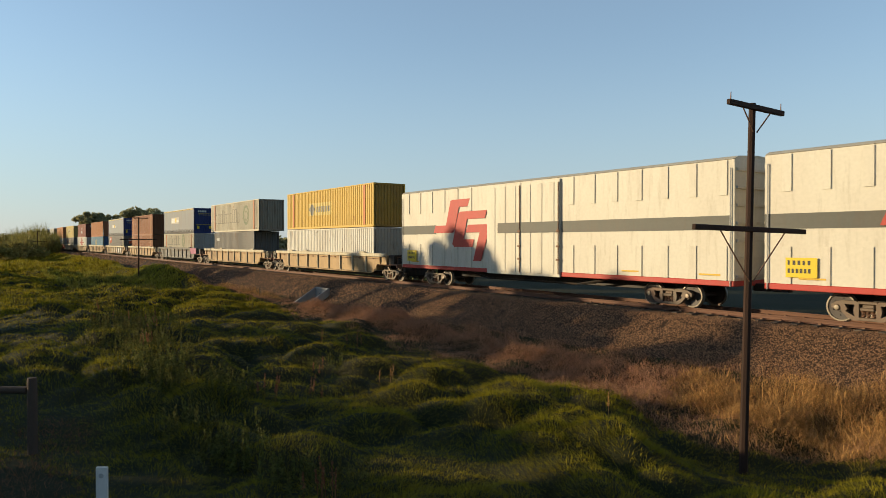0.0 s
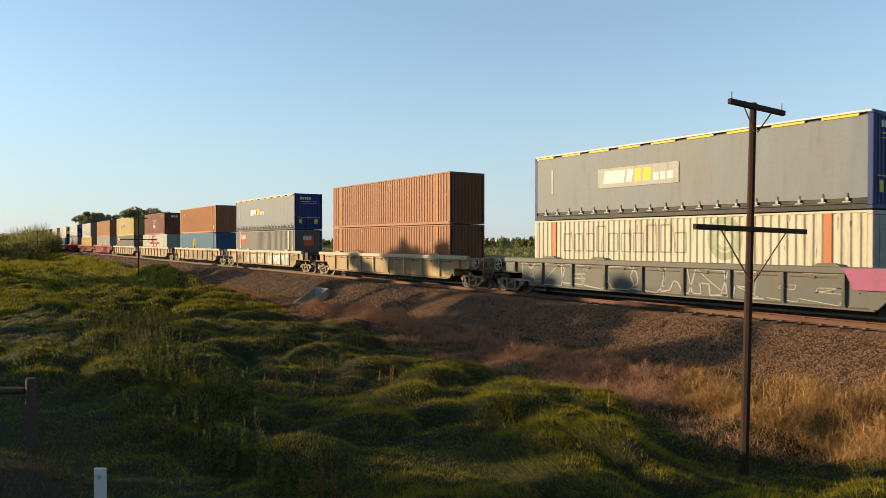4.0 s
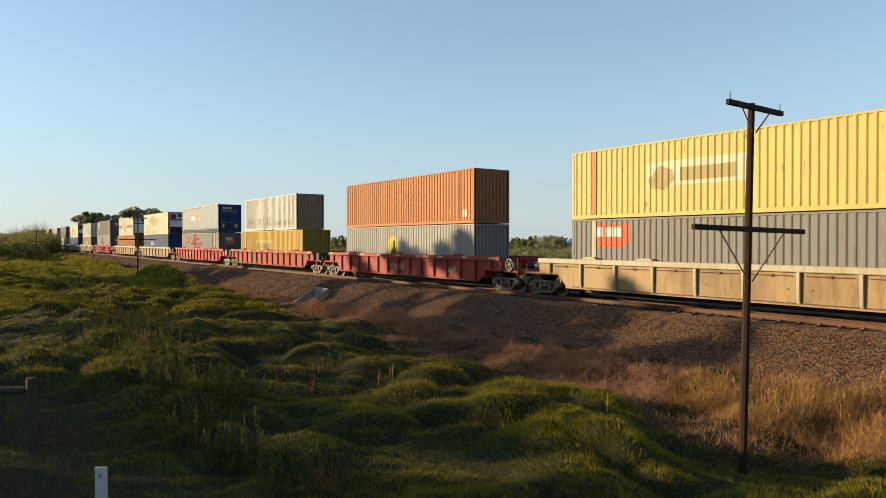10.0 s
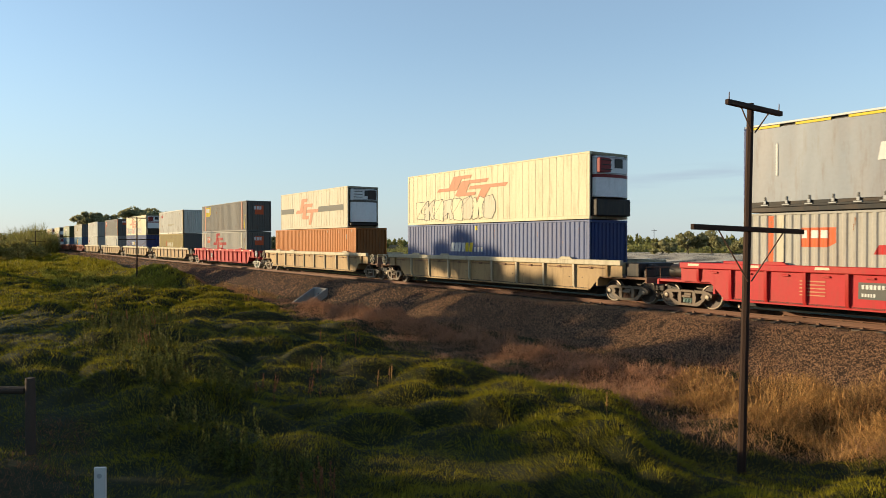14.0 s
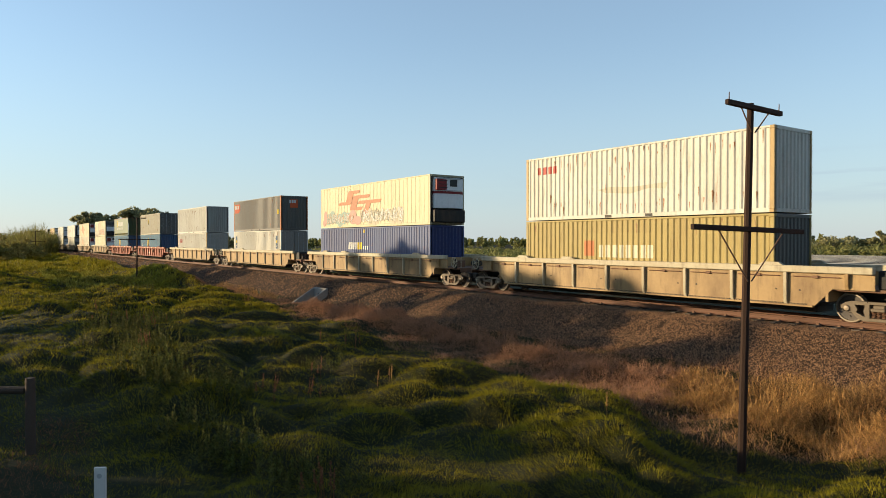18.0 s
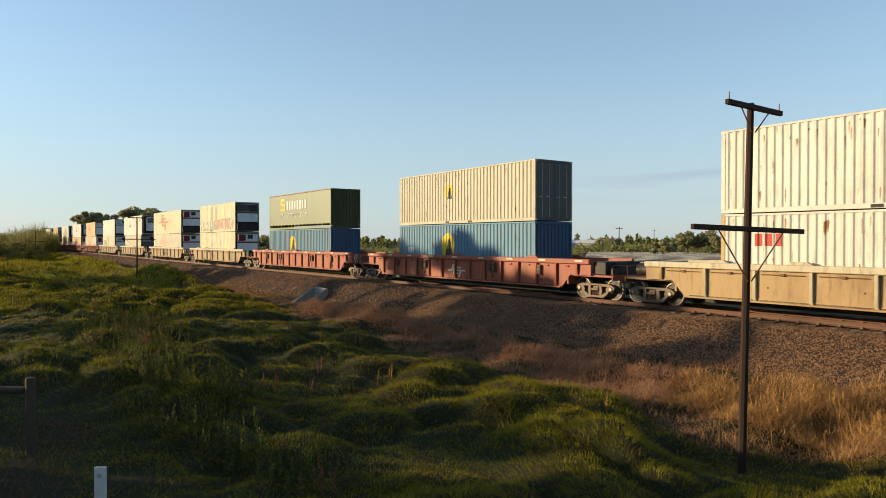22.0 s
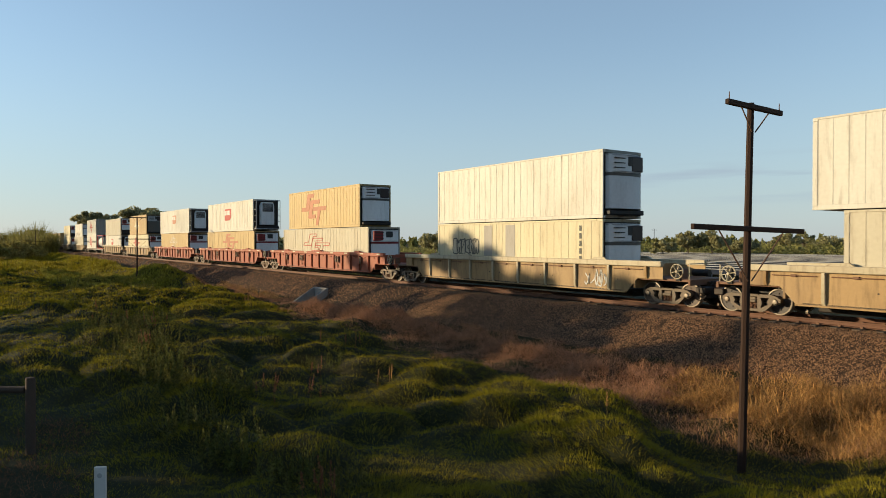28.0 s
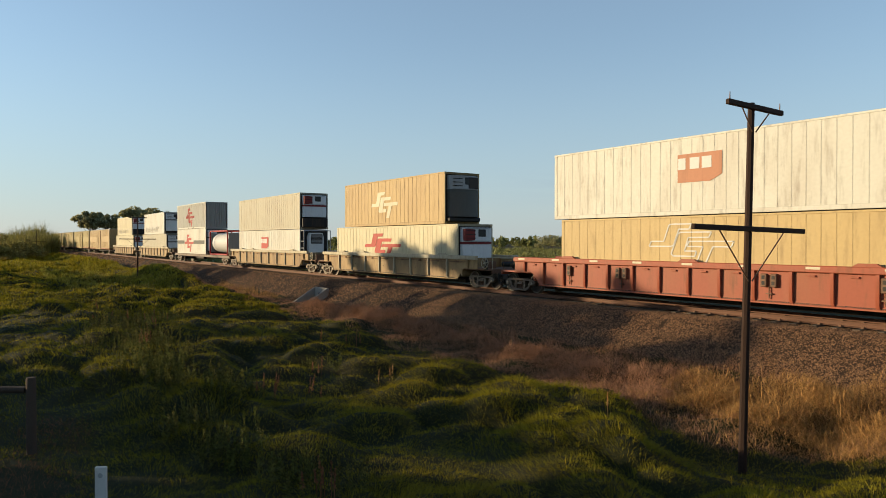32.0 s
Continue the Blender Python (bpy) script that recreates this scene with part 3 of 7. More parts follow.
# ---- fence and marker near the camera ----
fence = tagged(new("post_and_rail_fence"), "grey weathered timber post and rail fence end", "fence")
fence.matrix_basis = pose(-15.6, 1.07, -1.57, 0, 0, 235)
for fx in (0.0, 2.4):
    part("post", Geo().tube([(fx, 0, -0.3), (fx, 0, 1.36), (fx, 0, 1.40)], [0.092, 0.09, 0.08], 12), POST_WOOD, fence)
    part("rail", Geo().tube([(fx + 0.1, 0, 1.16), (fx + 2.35, 0.02, 1.17)], 0.07, 10), POST_WOOD, fence)
marker = tagged(new("marker_post"), "white painted timber marker post in dark grass", "marker post")
marker.matrix_basis = pose(-8.95, 1.32, -1.6, 0, 0, 55)
part("board", Geo().box(-0.068, 0.068, -0.02, 0.02, 0, 1.43, 0.006), P["logowhite"], marker)
part("reflector", Geo().lathe_y([(-0.024, 0.03), (-0.02, 0.03)], 0, 1.33, 14), P["unitgrey"], marker, "faded round reflector")


# ---- the train ----
# x runs along the track, the train moves towards +x; a thing's own x is its middle, z 0 is its base
MOVING = []          # (thing, its place along the train, height)
WHEELSETS = []
NEAR = -1.219        # the side of a container that faces the camera


def corrugated(length, z0, z1, pitch=0.278, depth=0.036, kind="box"):
    """A side sheet with trapezoid ribs, in x and z, with its back closed."""
    prof, x = [], -length / 2
    n = max(2, round(length / pitch))
    pitch = length / n
    for i in range(n):
        if kind == "box":
            for u, d in ((0.0, 0), (0.32, 0), (0.50, depth), (0.82, depth)):
                prof.append((x + u * pitch, d))
        else:
            for u, d in ((0.0, 0), (0.93, 0), (0.945, -depth), (0.985, -depth)):
                prof.append((x + u * pitch, d))
        x += pitch
    prof.append((length / 2, 0))
    g, m = Geo(), len(prof)
    pts = [(a, d, z0) for a, d in prof] + [(a, d, z1) for a, d in prof] + [(a, 0.06, z0) for a, d in prof] + [(a, 0.06, z1) for a, d in prof]
    fs = []
    for i in range(m - 1):
        fs += [(i, i + 1, m + i + 1, m + i), (2 * m + i + 1, 2 * m + i, 3 * m + i, 3 * m + i + 1), (m + i, m + i + 1, 3 * m + i + 1, 3 * m + i)]
    return g.add(pts, fs)


RIBBED = {"length": None}      # the ribbed side on which painted shapes are laid; None for a flat side


def clip_x(poly, a, b):
    """The part of an outline between two upright lines."""
    for limit, sign in ((a, 1), (b, -1)):
        out = []
        for p, q in zip(poly, poly[1:] + poly[:1]):
            ip, iq = sign * (p[0] - limit) >= 0, sign * (q[0] - limit) >= 0
            if ip:
                out.append(p)
            if ip != iq:
                t = (limit - p[0]) / (q[0] - p[0])
                out.append((limit, p[1] + t * (q[1] - p[1])))
        poly = out
        if len(poly) < 3:
            return []
    return poly


def flat_shape(polys, y=0.0, thick=0.004):
    """Painted shapes: a thin layer on a flat side, or laid over the ribs of a corrugated one."""
    g = Geo()
    L = RIBBED["length"]
    for poly in polys:
        area = sum(a[0] * b[1] - b[0] * a[1] for a, b in zip(poly, poly[1:] + poly[:1]))
        poly = poly if area > 0 else poly[::-1]
        if not L or y > NEAR + 0.02:
            g.prism_y(poly, y - thick, y)
            continue
        side = L - 0.34
        n = max(2, round(side / 0.278))
        pitch, lo, hi = side / n, min(p[0] for p in poly), max(p[0] for p in poly)
        i = int((lo + side / 2) // pitch)
        while -side / 2 + i * pitch < hi:
            x0 = -side / 2 + i * pitch
            for (u, d), (u2, d2) in zip(((0, 0), (.32, 0), (.50, .036), (.82, .036)), ((.32, 0), (.50, .036), (.82, .036), (1, 0))):
                a, b = x0 + u * pitch, x0 + u2 * pitch
                piece = clip_x(poly, a, b)
                if piece:
                    g.add([(px, -1.2145 + d + (d2 - d) * (px - a) / (b - a) + (y - NEAR), pz) for px, pz in piece], [tuple(range(len(piece)))])
            i += 1
    ids = {}                    # weld the slices of one shape
    for v in g.v:
        ids.setdefault(tuple(round(c, 4) for c in v), len(ids))
    g.f = [q for q in (tuple(dict.fromkeys(ids[tuple(round(c, 4) for c in g.v[k])] for k in f)) for f in g.f) if len(q) > 2]
    g.v = list(ids)
    return g


def rect(x0, z0, x1, z1, slant=0.0):
    return [(x0, z0), (x1, z0), (x1 + slant, z1), (x0 + slant, z1)]


def ring(cx, cz, rx, rz, w, n=18):
    """A ring as a strip of quads."""
    a = [2 * math.pi * k / n for k in range(n + 1)]
    return [[(cx + rx * math.cos(p), cz + rz * math.sin(p)), (cx + rx * math.cos(q), cz + rz * math.sin(q)),
             (cx + (rx - w) * math.cos(q), cz + (rz - w) * math.sin(q)), (cx + (rx - w) * math.cos(p), cz + (rz - w) * math.sin(p))] for p, q in zip(a, a[1:])]


def disc(cx, cz, rx, rz, n=24):
    return [(cx + rx * math.cos(2 * math.pi * k / n), cz + rz * math.sin(2 * math.pi * k / n)) for k in range(n)]


def stroke(pts, w):
    """A painted line of width w as quads."""
    out = []
    for (x0, z0), (x1, z1) in zip(pts, pts[1:]):
        d = math.hypot(x1 - x0, z1 - z0) or 1
        nx, nz = -(z1 - z0) / d * w / 2, (x1 - x0) / d * w / 2
        out.append([(x0 - nx, z0 - nz), (x1 - nx, z1 - nz), (x1 + nx, z1 + nz), (x0 + nx, z0 + nz)])
    return out


# plain stepped shape in three bars, within a unit box
STEP_LOGO = [
    [[(0, .30), (.03, .46), (.20, .46), (.27, .98), (.30, 1.0), (.56, 1.0), (.53, .84), (.40, .84), (.33, .34), (.30, .30)]],
    [[(.33, 0), (.30, .06), (.39, .70), (.42, .74), (.80, .74), (.77, .58), (.52, .58), (.47, .16), (.62, .16), (.60, 0)]],
    [[(.50, .30), (.53, .46), (1.06, .46), (1.03, .30), (.82, .30), (.72, -.28), (.61, -.28), (.70, .30)]],
]


def step_logo(thing, x, z, w, h, mat, y=NEAR, label="stepped red emblem"):
    for polys in STEP_LOGO:
        part("emblem_bar", flat_shape([[(x + u * w, z + v * h) for u, v in q] for q in polys], y), P[mat], thing, label)


def letter_block(r, cx, z, w, h):
    """A crooked block-letter outline with notches."""
    def jit(px, pz):
        return cx + w * (px + r.uniform(-0.09, 0.09)), z + h * (pz + r.uniform(-0.07, 0.07))
    k = r.choice((0, 1, 2, 3))
    if k == 0:
        pts = [(-.5, 0), (-.15, 0), (-.1, .4), (.1, .4), (.18, 0), (.55, 0), (.42, 1), (-.38, 1)]
    elif k == 1:
        pts = [(-.5, .1), (.4, 0), (.5, .35), (.0, .38), (.0, .55), (.5, .6), (.55, 1), (-.45, .95)]
    elif k == 2:
        pts = [(-.45, 0), (-.1, .05), (0, .5), (.15, 0), (.5, .05), (.55, 1), (.2, 1), (-.05, .75), (-.2, 1), (-.55, .95)]
    else:
        pts = [(-.4, 0), (.35, -.05), (.55, .3), (.5, .75), (.3, 1.05), (-.35, 1), (-.55, .6), (-.5, .25)]
    return [jit(*p) for p in pts]


def cloud(thing, discs, y, mat, label):
    """A soft-edged sprayed patch of overlapping discs, each a hair proud of the last."""
    g = Geo()
    for i, d in enumerate(discs):
        f = flat_shape([d], y - 0.0006 * i)
        g.add(f.v, f.f)
    part("sprayed_cloud", g, P[mat], thing, label)


def tag_lines(thing, x, z, w, h, mats, seed, y=NEAR, n=5, line=0.045, fill=None):
    """Spray paint: crooked block letters with outlines, or a thin scrawl where there is no fill."""
    r = random.Random(seed)
    polys = []
    for i in range(n):
        cx, s = x + (i + 0.5) * w / n, w / n
        if fill:
            block = letter_block(r, cx, z, s * 1.1, h)
            part("sprayed_letter", flat_shape([block], y - 0.001 - 0.0006 * i), P[fill[i % len(fill)]], thing, "sprayed graffiti letter shape")
            polys += stroke(block + block[:1], line)
            a, b = r.sample(block, 2)
            polys += stroke([a, ((a[0] + b[0]) / 2 + r.uniform(-.1, .1), (a[1] + b[1]) / 2), b], line * 0.7)
        else:
            px, pz = cx - s * 0.4, z + h * r.uniform(0, 0.3)
            pts = [(px, pz)]
            for k in range(r.randint(4, 7)):
                pts.append((cx + s * r.uniform(-0.5, 0.5), z + h * ((k % 2) * r.uniform(0.6, 1.0) + (1 - k % 2) * r.uniform(0.0, 0.35))))
            smooth = []
            for p, q in zip(pts, pts[1:]):
                smooth += [p, (0.5 * (p[0] + q[0]) + 0.12 * (q[1] - p[1]), 0.5 * (p[1] + q[1]) - 0.12 * (q[0] - p[0]))]
            polys += stroke(smooth + pts[-1:], line)
    part("sprayed_line", flat_shape(polys, y - 0.006), P[mats], thing, "sprayed graffiti lines")


def bars(thing, x, z, count, size, gap, mat, name="lettering_bar", y=NEAR, slant=0.0, seed=1, vertical=False):
    """Lettering shown as plain bars, one a letter."""
    r = random.Random(seed)
    polys = []
    for i in range(count):
        w = size[0] * r.uniform(0.8, 1.1)
        if vertical:
            polys.append(rect(x, z - i * gap, x + size[0], z - i * gap + size[1]))
        else:
            polys.append(rect(x + i * gap, z, x + i * gap + w, z + size[1], slant))
    part(name, flat_shape(polys, y), P[mat], thing)


def yellow_disc_logo(thing, x, z, r):
    part("emblem_disc", flat_shape([disc(x, z, r * 0.92, r)], NEAR), P["logoyellow"], thing, "yellow round emblem")
    part("emblem_shape", flat_shape([[(x - 0.45 * r, z - 0.95 * r), (x + 0.7 * r, z - 0.95 * r), (x + 0.5 * r, z - 0.1 * r), (x + 0.22 * r, z + 0.62 * r), (x + 0.05 * r, z + 0.45 * r), (x - 0.1 * r, z)]], NEAR - 0.005), P["logodark"], thing)
    bars(thing, x - 0.8 * r, z - 1.22 * r, 7, (0.17 * r, 0.27 * r), 0.235 * r, "logowhite", y=NEAR - 0.006)


def square_badge(thing, x, z, s, mat="logoorange"):
    """An orange-red clipped plate with three pale bars."""
    w = 1.75 * s
    part("badge", flat_shape([[(x, z), (x + w * 0.75, z), (x + w, z + s * 0.22), (x + w, z + s), (x, z + s)]], NEAR), P[mat], thing, "orange-red square badge")
    bars(thing, x + 0.02 * s, z + 0.46 * s, 3, (0.36 * s, 0.40 * s), 0.48 * s, "logowhite", y=NEAR - 0.005)


def step_outline(thing, x, z, w, h, mat, label="thin stepped outline emblem"):
    for polys in STEP_LOGO:
        for q in polys:
            pts = [(x + u * w, z + v * h) for u, v in q]
            part("emblem_outline", flat_shape(stroke(pts + pts[:1], 0.05), NEAR), P[mat], thing, label)


def rust_runs(thing, L, n, seed, z0=0.2, z1=2.8, mat="rust", wide=1.0):
    """Ragged rust runs and chipped patches on a side, most of them along the rails and posts."""
    r = random.Random(seed)
    polys = []
    for _ in range(n):
        x, z, h, w = r.uniform(-L / 2 + 0.3, L / 2 - 0.3), z0 + (z1 - z0) * r.choice((r.uniform(0.1, 0.25), r.uniform(0.3, 1.0), r.uniform(0.85, 1.0))), r.uniform(0.06, 0.5), wide * r.uniform(0.012, 0.05)
        h = min(h, z - z0)
        polys.append([(x - w, z), (x - 0.4 * w, z - h), (x + 0.2 * w, z - 0.8 * h), (x + w * r.uniform(0.6, 1.4), z - 0.1 * h), (x + 0.3 * w, z + 0.04)])
    part("rust_marks", flat_shape(polys, NEAR - 0.001), P[mat], thing, "rust runs and chips")


def end_badge(thing, xe, y0, z, s):
    g = Geo().box(xe, xe + 0.004, y0, y0 + s, z, z + s)
    part("badge", g, P["logoorange"], thing, "orange-red square badge")
    g = Geo()
    for i in range(3):
        g.box(xe + 0.004, xe + 0.008, y0 - 0.08 * s + i * 0.3 * s, y0 + 0.15 * s + i * 0.3 * s, z + 0.55 * s, z + 0.92 * s)
    part("lettering_bar", g, P["logowhite"], thing)


def frame_geo(L, H):
    return {
        "bottom_rail": lambda: Geo().box(-L / 2 + 0.16, L / 2 - 0.16, -1.219, -1.15, 0.0, 0.155, 0.01),
        "top_rail": lambda: Geo().box(-L / 2 + 0.16, L / 2 - 0.16, -1.219, -1.16, H - 0.075, H, 0.01),
        "post": lambda: Geo().box(-0.08, 0.08, -0.07, 0.0, 0.118, H - 0.118, 0.012),
        "casting": lambda: Geo().box(-0.089, 0.089, -0.085, 0.077, 0, 0.118, 0.012),
    }


def doors_part(thing, L, H, mat, xe):
    """Two door leaves with lock rods at the leading end."""
    for s in (-1, 1):
        y0, y1 = (-1.13, -0.01) if s < 0 else (0.01, 1.13)
        leaf = part("door", Geo().box(xe - 0.05, xe - 0.012, y0, y1, 0.14, H - 0.14, 0.01), mat, thing)
        g = Geo()
        for z0, z1 in ((0.25, 0.75), (0.95, 1.45), (1.65, 2.2), (2.35, H - 0.25)):
            g.box(xe - 0.012, xe - 0.002, y0 + 0.1, y1 - 0.1, z0, z1, 0.004)
        part("door_panel", g, mat, leaf)
        for u in (0.3, 0.72):
            yy = y0 + u * (y1 - y0)
            part("lock_rod", Geo().tube([(xe + 0.012, yy, 0.16), (xe + 0.012, yy, H - 0.16)], 0.017, 8), P["unitgrey"], leaf)
            part("handle", Geo().box(xe + 0.02, xe + 0.04, yy - 0.26, yy + 0.02, 1.12, 1.16, 0.008), P["unitgrey"], leaf)


def container(name, L, H, mat, end_mat=None, style="box", doors=False, band=None, band_pos=6.02, rail_mat=None, label="", posts=None):
    """A shipping container standing on z 0, its leading end at +x."""
    # end walls without their own paint take the half-bright copy, shade in its colour
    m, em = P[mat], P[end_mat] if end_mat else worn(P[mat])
    pm = P[posts] if posts else m
    rm = P[rail_mat] if rail_mat else m
    t = tagged(new(name), label, "container", "train containers")
    fg = frame_geo(L, H)
    RIBBED["length"] = L if style == "box" else None
    for s in (1, -1):
        flip = pose(0, 0, 0, 0, 0, 0 if s > 0 else 180)
        if style == "box":
            part("side_panel", shared(("side_panel", L, H), lambda: corrugated(L - 0.34, 0.155, H - 0.075)), m, t, at=flip @ pose(0, -1.212, 0))
        elif style == "reefer":
            part("side_panel", shared(("side_panel_flat", L, H), lambda: corrugated(L - 0.34, 0.155, H - 0.075, 0.46, 0.010, "seam")), m, t, at=flip @ pose(0, -1.205, 0))
        part("bottom_rail", shared(("bottom_rail", L, H), fg["bottom_rail"]), rm, t, at=flip)
        part("top_rail", shared(("top_rail", L, H), fg["top_rail"]), rm, t, at=flip)
        for e in (-1, 1):
            part("corner_post", shared(("corner_post", H), fg["post"]), pm, t, at=pose(e * (L / 2 - 0.08), s * 1.148, 0, 0, 0, 0 if s < 0 else 180) @ pose(0, 0, 0))
            for z in (0, H - 0.118):
                part("corner_casting", shared(("corner_casting",), fg["casting"]), pm, t, at=pose(e * (L / 2 - 0.089), s * 1.137, z, 0, 0, 0 if s < 0 else 180))
    part("roof", shared(("roof", L), lambda: Geo().box(-L / 2 + 0.1, L / 2 - 0.1, -1.17, 1.17, -0.04, -0.012, 0.006)), m, t, at=pose(0, 0, H))
    part("floor", shared(("floor", L), lambda: Geo().box(-L / 2 + 0.1, L / 2 - 0.1, -1.14, 1.14, 0.03, 0.13)), P["black"], t)
    for e in (-1, 1):
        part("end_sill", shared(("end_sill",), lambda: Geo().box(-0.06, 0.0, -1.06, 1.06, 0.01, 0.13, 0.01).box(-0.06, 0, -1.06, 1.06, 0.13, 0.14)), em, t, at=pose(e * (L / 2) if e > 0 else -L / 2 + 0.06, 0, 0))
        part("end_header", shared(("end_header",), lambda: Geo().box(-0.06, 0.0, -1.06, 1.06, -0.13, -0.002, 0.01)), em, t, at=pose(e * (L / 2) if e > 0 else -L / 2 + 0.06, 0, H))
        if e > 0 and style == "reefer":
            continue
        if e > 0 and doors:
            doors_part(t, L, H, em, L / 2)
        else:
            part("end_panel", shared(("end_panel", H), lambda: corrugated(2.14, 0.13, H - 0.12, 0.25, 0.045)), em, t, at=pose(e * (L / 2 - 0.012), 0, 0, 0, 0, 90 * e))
    if band:
        for s in (-1, 1):
            part("post_band", shared(("post_band", H), lambda: Geo().box(-0.12, 0.12, -1.2185, -1.15, 0.156, H - 0.076, 0.004)), P[band], t, "painted lifting post band", at=pose(s * band_pos, 0, 0))
    for x in (-1.03, 1.03) if style == "box" and L < 13 else ():
        part("fork_pocket", shared(("fork_pocket",), lambda: Geo().box(-0.18, 0.18, -1.223, -1.1, 0.02, 0.125, 0.004)), P["black"], t, "dark fork pocket", at=pose(x, 0, 0))
    return t


def cooling_unit(t, L, H, kind, recess=True):
    """The cooling plant in the leading end of an insulated container."""
    xe = L / 2
    if kind == "cage":        # unit in an open tubular cage standing out from the end
        part("end_wall", Geo().box(xe - 0.06, xe - 0.01, -1.14, 1.14, 0.12, H - 0.1, 0.01), P["black"], t)
        part("unit_body", Geo().prism_x([(-0.62, 0.55), (0.62, 0.55), (0.62, 2.3), (0.5, 2.62), (-0.5, 2.62), (-0.62, 2.3)], xe - 0.02, xe + 0.5), P["unitwhite"], t, "white cooling unit")
        part("unit_screen", Geo().box(xe + 0.5, xe + 0.52, -0.5, 0.5, 1.75, 2.5, 0.01), P["black"], t, "dark condenser screen")
        slats = Geo()
        for i in range(7):
            slats.box(xe + 0.515, xe + 0.535, -0.46, 0.46, 1.8 + 0.1 * i, 1.83 + 0.1 * i)
        part("slat", slats, P["unitgrey"], t)
        part("fuel_tank", Geo().box(xe - 0.01, xe + 0.52, -1.1, 1.1, 0.12, 0.42, 0.05), P["black"], t, "black tank under the unit")
        for y in (-1.14, 1.14):
            for z0, z1 in ((0.1, H - 0.1),):
                part("cage_post", Geo().tube([(xe + 0.62, y, z0), (xe + 0.62, y, z1)], 0.035, 8), P["unitgrey"], t)
            for z in (0.15, 0.85, 1.4, 1.95, H - 0.12):
                part("cage_bar", Geo().tube([(xe - 0.02, y, z), (xe + 0.62, y, z)], 0.03, 8), P["unitgrey"], t)
        for z in (0.15, H - 0.12):
            part("cage_bar", Geo().tube([(xe + 0.62, -1.14, z), (xe + 0.62, 1.14, z)], 0.035, 8), P["unitgrey"], t)
        return
    part("end_wall", Geo().box(xe - 0.10, xe - 0.04, -1.10, 1.10, 0.12, H - 0.1, 0.01), P["black"], t, "black recessed end")
    bulge = [(xe - 0.05, -1.02), (xe + 0.16, -1.0), (xe + 0.34, -0.6), (xe + 0.40, 0.0), (xe + 0.34, 0.6), (xe + 0.16, 1.0), (xe - 0.05, 1.02)]

    def band_geo(z0, z1, k=1.0):
        n = len(bulge)
        pts = [(xe + (x - xe) * k, y, z0) for x, y in bulge] + [(xe + (x - xe) * k, y, z1) for x, y in bulge]
        return Geo().add(pts, [(i, i + 1, i + 1 + n, i + n) for i in range(n - 1)] + [tuple(range(n - 1, -1, -1)), tuple(range(n, 2 * n))])
    white, low = {"panel": ("unitwhite", "unitwhite"), "grey": ("unitwhite", "unitwhite"), "old": ("unitgrey", "darkgrey"), "red": ("unitwhite", "unitwhite"), "dark": ("darkgrey", "unitwhite")}[kind]
    deep = kind in ("grey", "old")
    part("lower_cowl", band_geo(0.40 if deep else 0.95, 1.78), P[low], t, "rounded lower cowling")
    part("cowl_trim", band_geo(1.78, 1.92, 1.04), P["unitred" if kind in ("panel", "red") else "darkgrey"], t, "dark band round the cowling")
    part("upper_cowl", band_geo(1.92, H - 0.2), P["unitgrey" if kind == "old" else white], t, "rounded upper cowling")
    part("grille", Geo().box(xe + 0.02, xe + 0.37, -0.98, -0.18, 1.98, H - 0.28, 0.03) if kind in ("panel", "red") else Geo().box(xe + 0.02, xe + 0.42, 0.15, 0.85, 1.98, H - 0.28, 0.03), P["unitred" if kind in ("panel", "red") else "glass"], t, "dark condenser grille")
    for i in range(3):
        part("grille_bar", Geo().box(xe + 0.3, xe + 0.385, -0.9, -0.25, 2.1 + 0.2 * i, 2.14 + 0.2 * i, 0.01), P["black"], t)
    part("hatch", Geo().box(xe + 0.38, xe + 0.415, -0.1, 0.42, 2.2, 2.6, 0.02), P["logodark"], t, "small dark square panel")
    part("lower_frame", Geo().box(xe - 0.05, xe + 0.30, -1.08, 1.08, 0.13, 0.34 if deep else 0.86, 0.04), P["black"], t, "black lower frame")
    for z in (1.96, H - 0.25):
        part("guard_rail", Geo().tube([(xe + 0.02, -1.1, z), (xe + 0.42, -0.6, z), (xe + 0.47, 0, z), (xe + 0.42, 0.6, z), (xe + 0.02, 1.1, z)], 0.02, 6), P["unitgrey"], t)


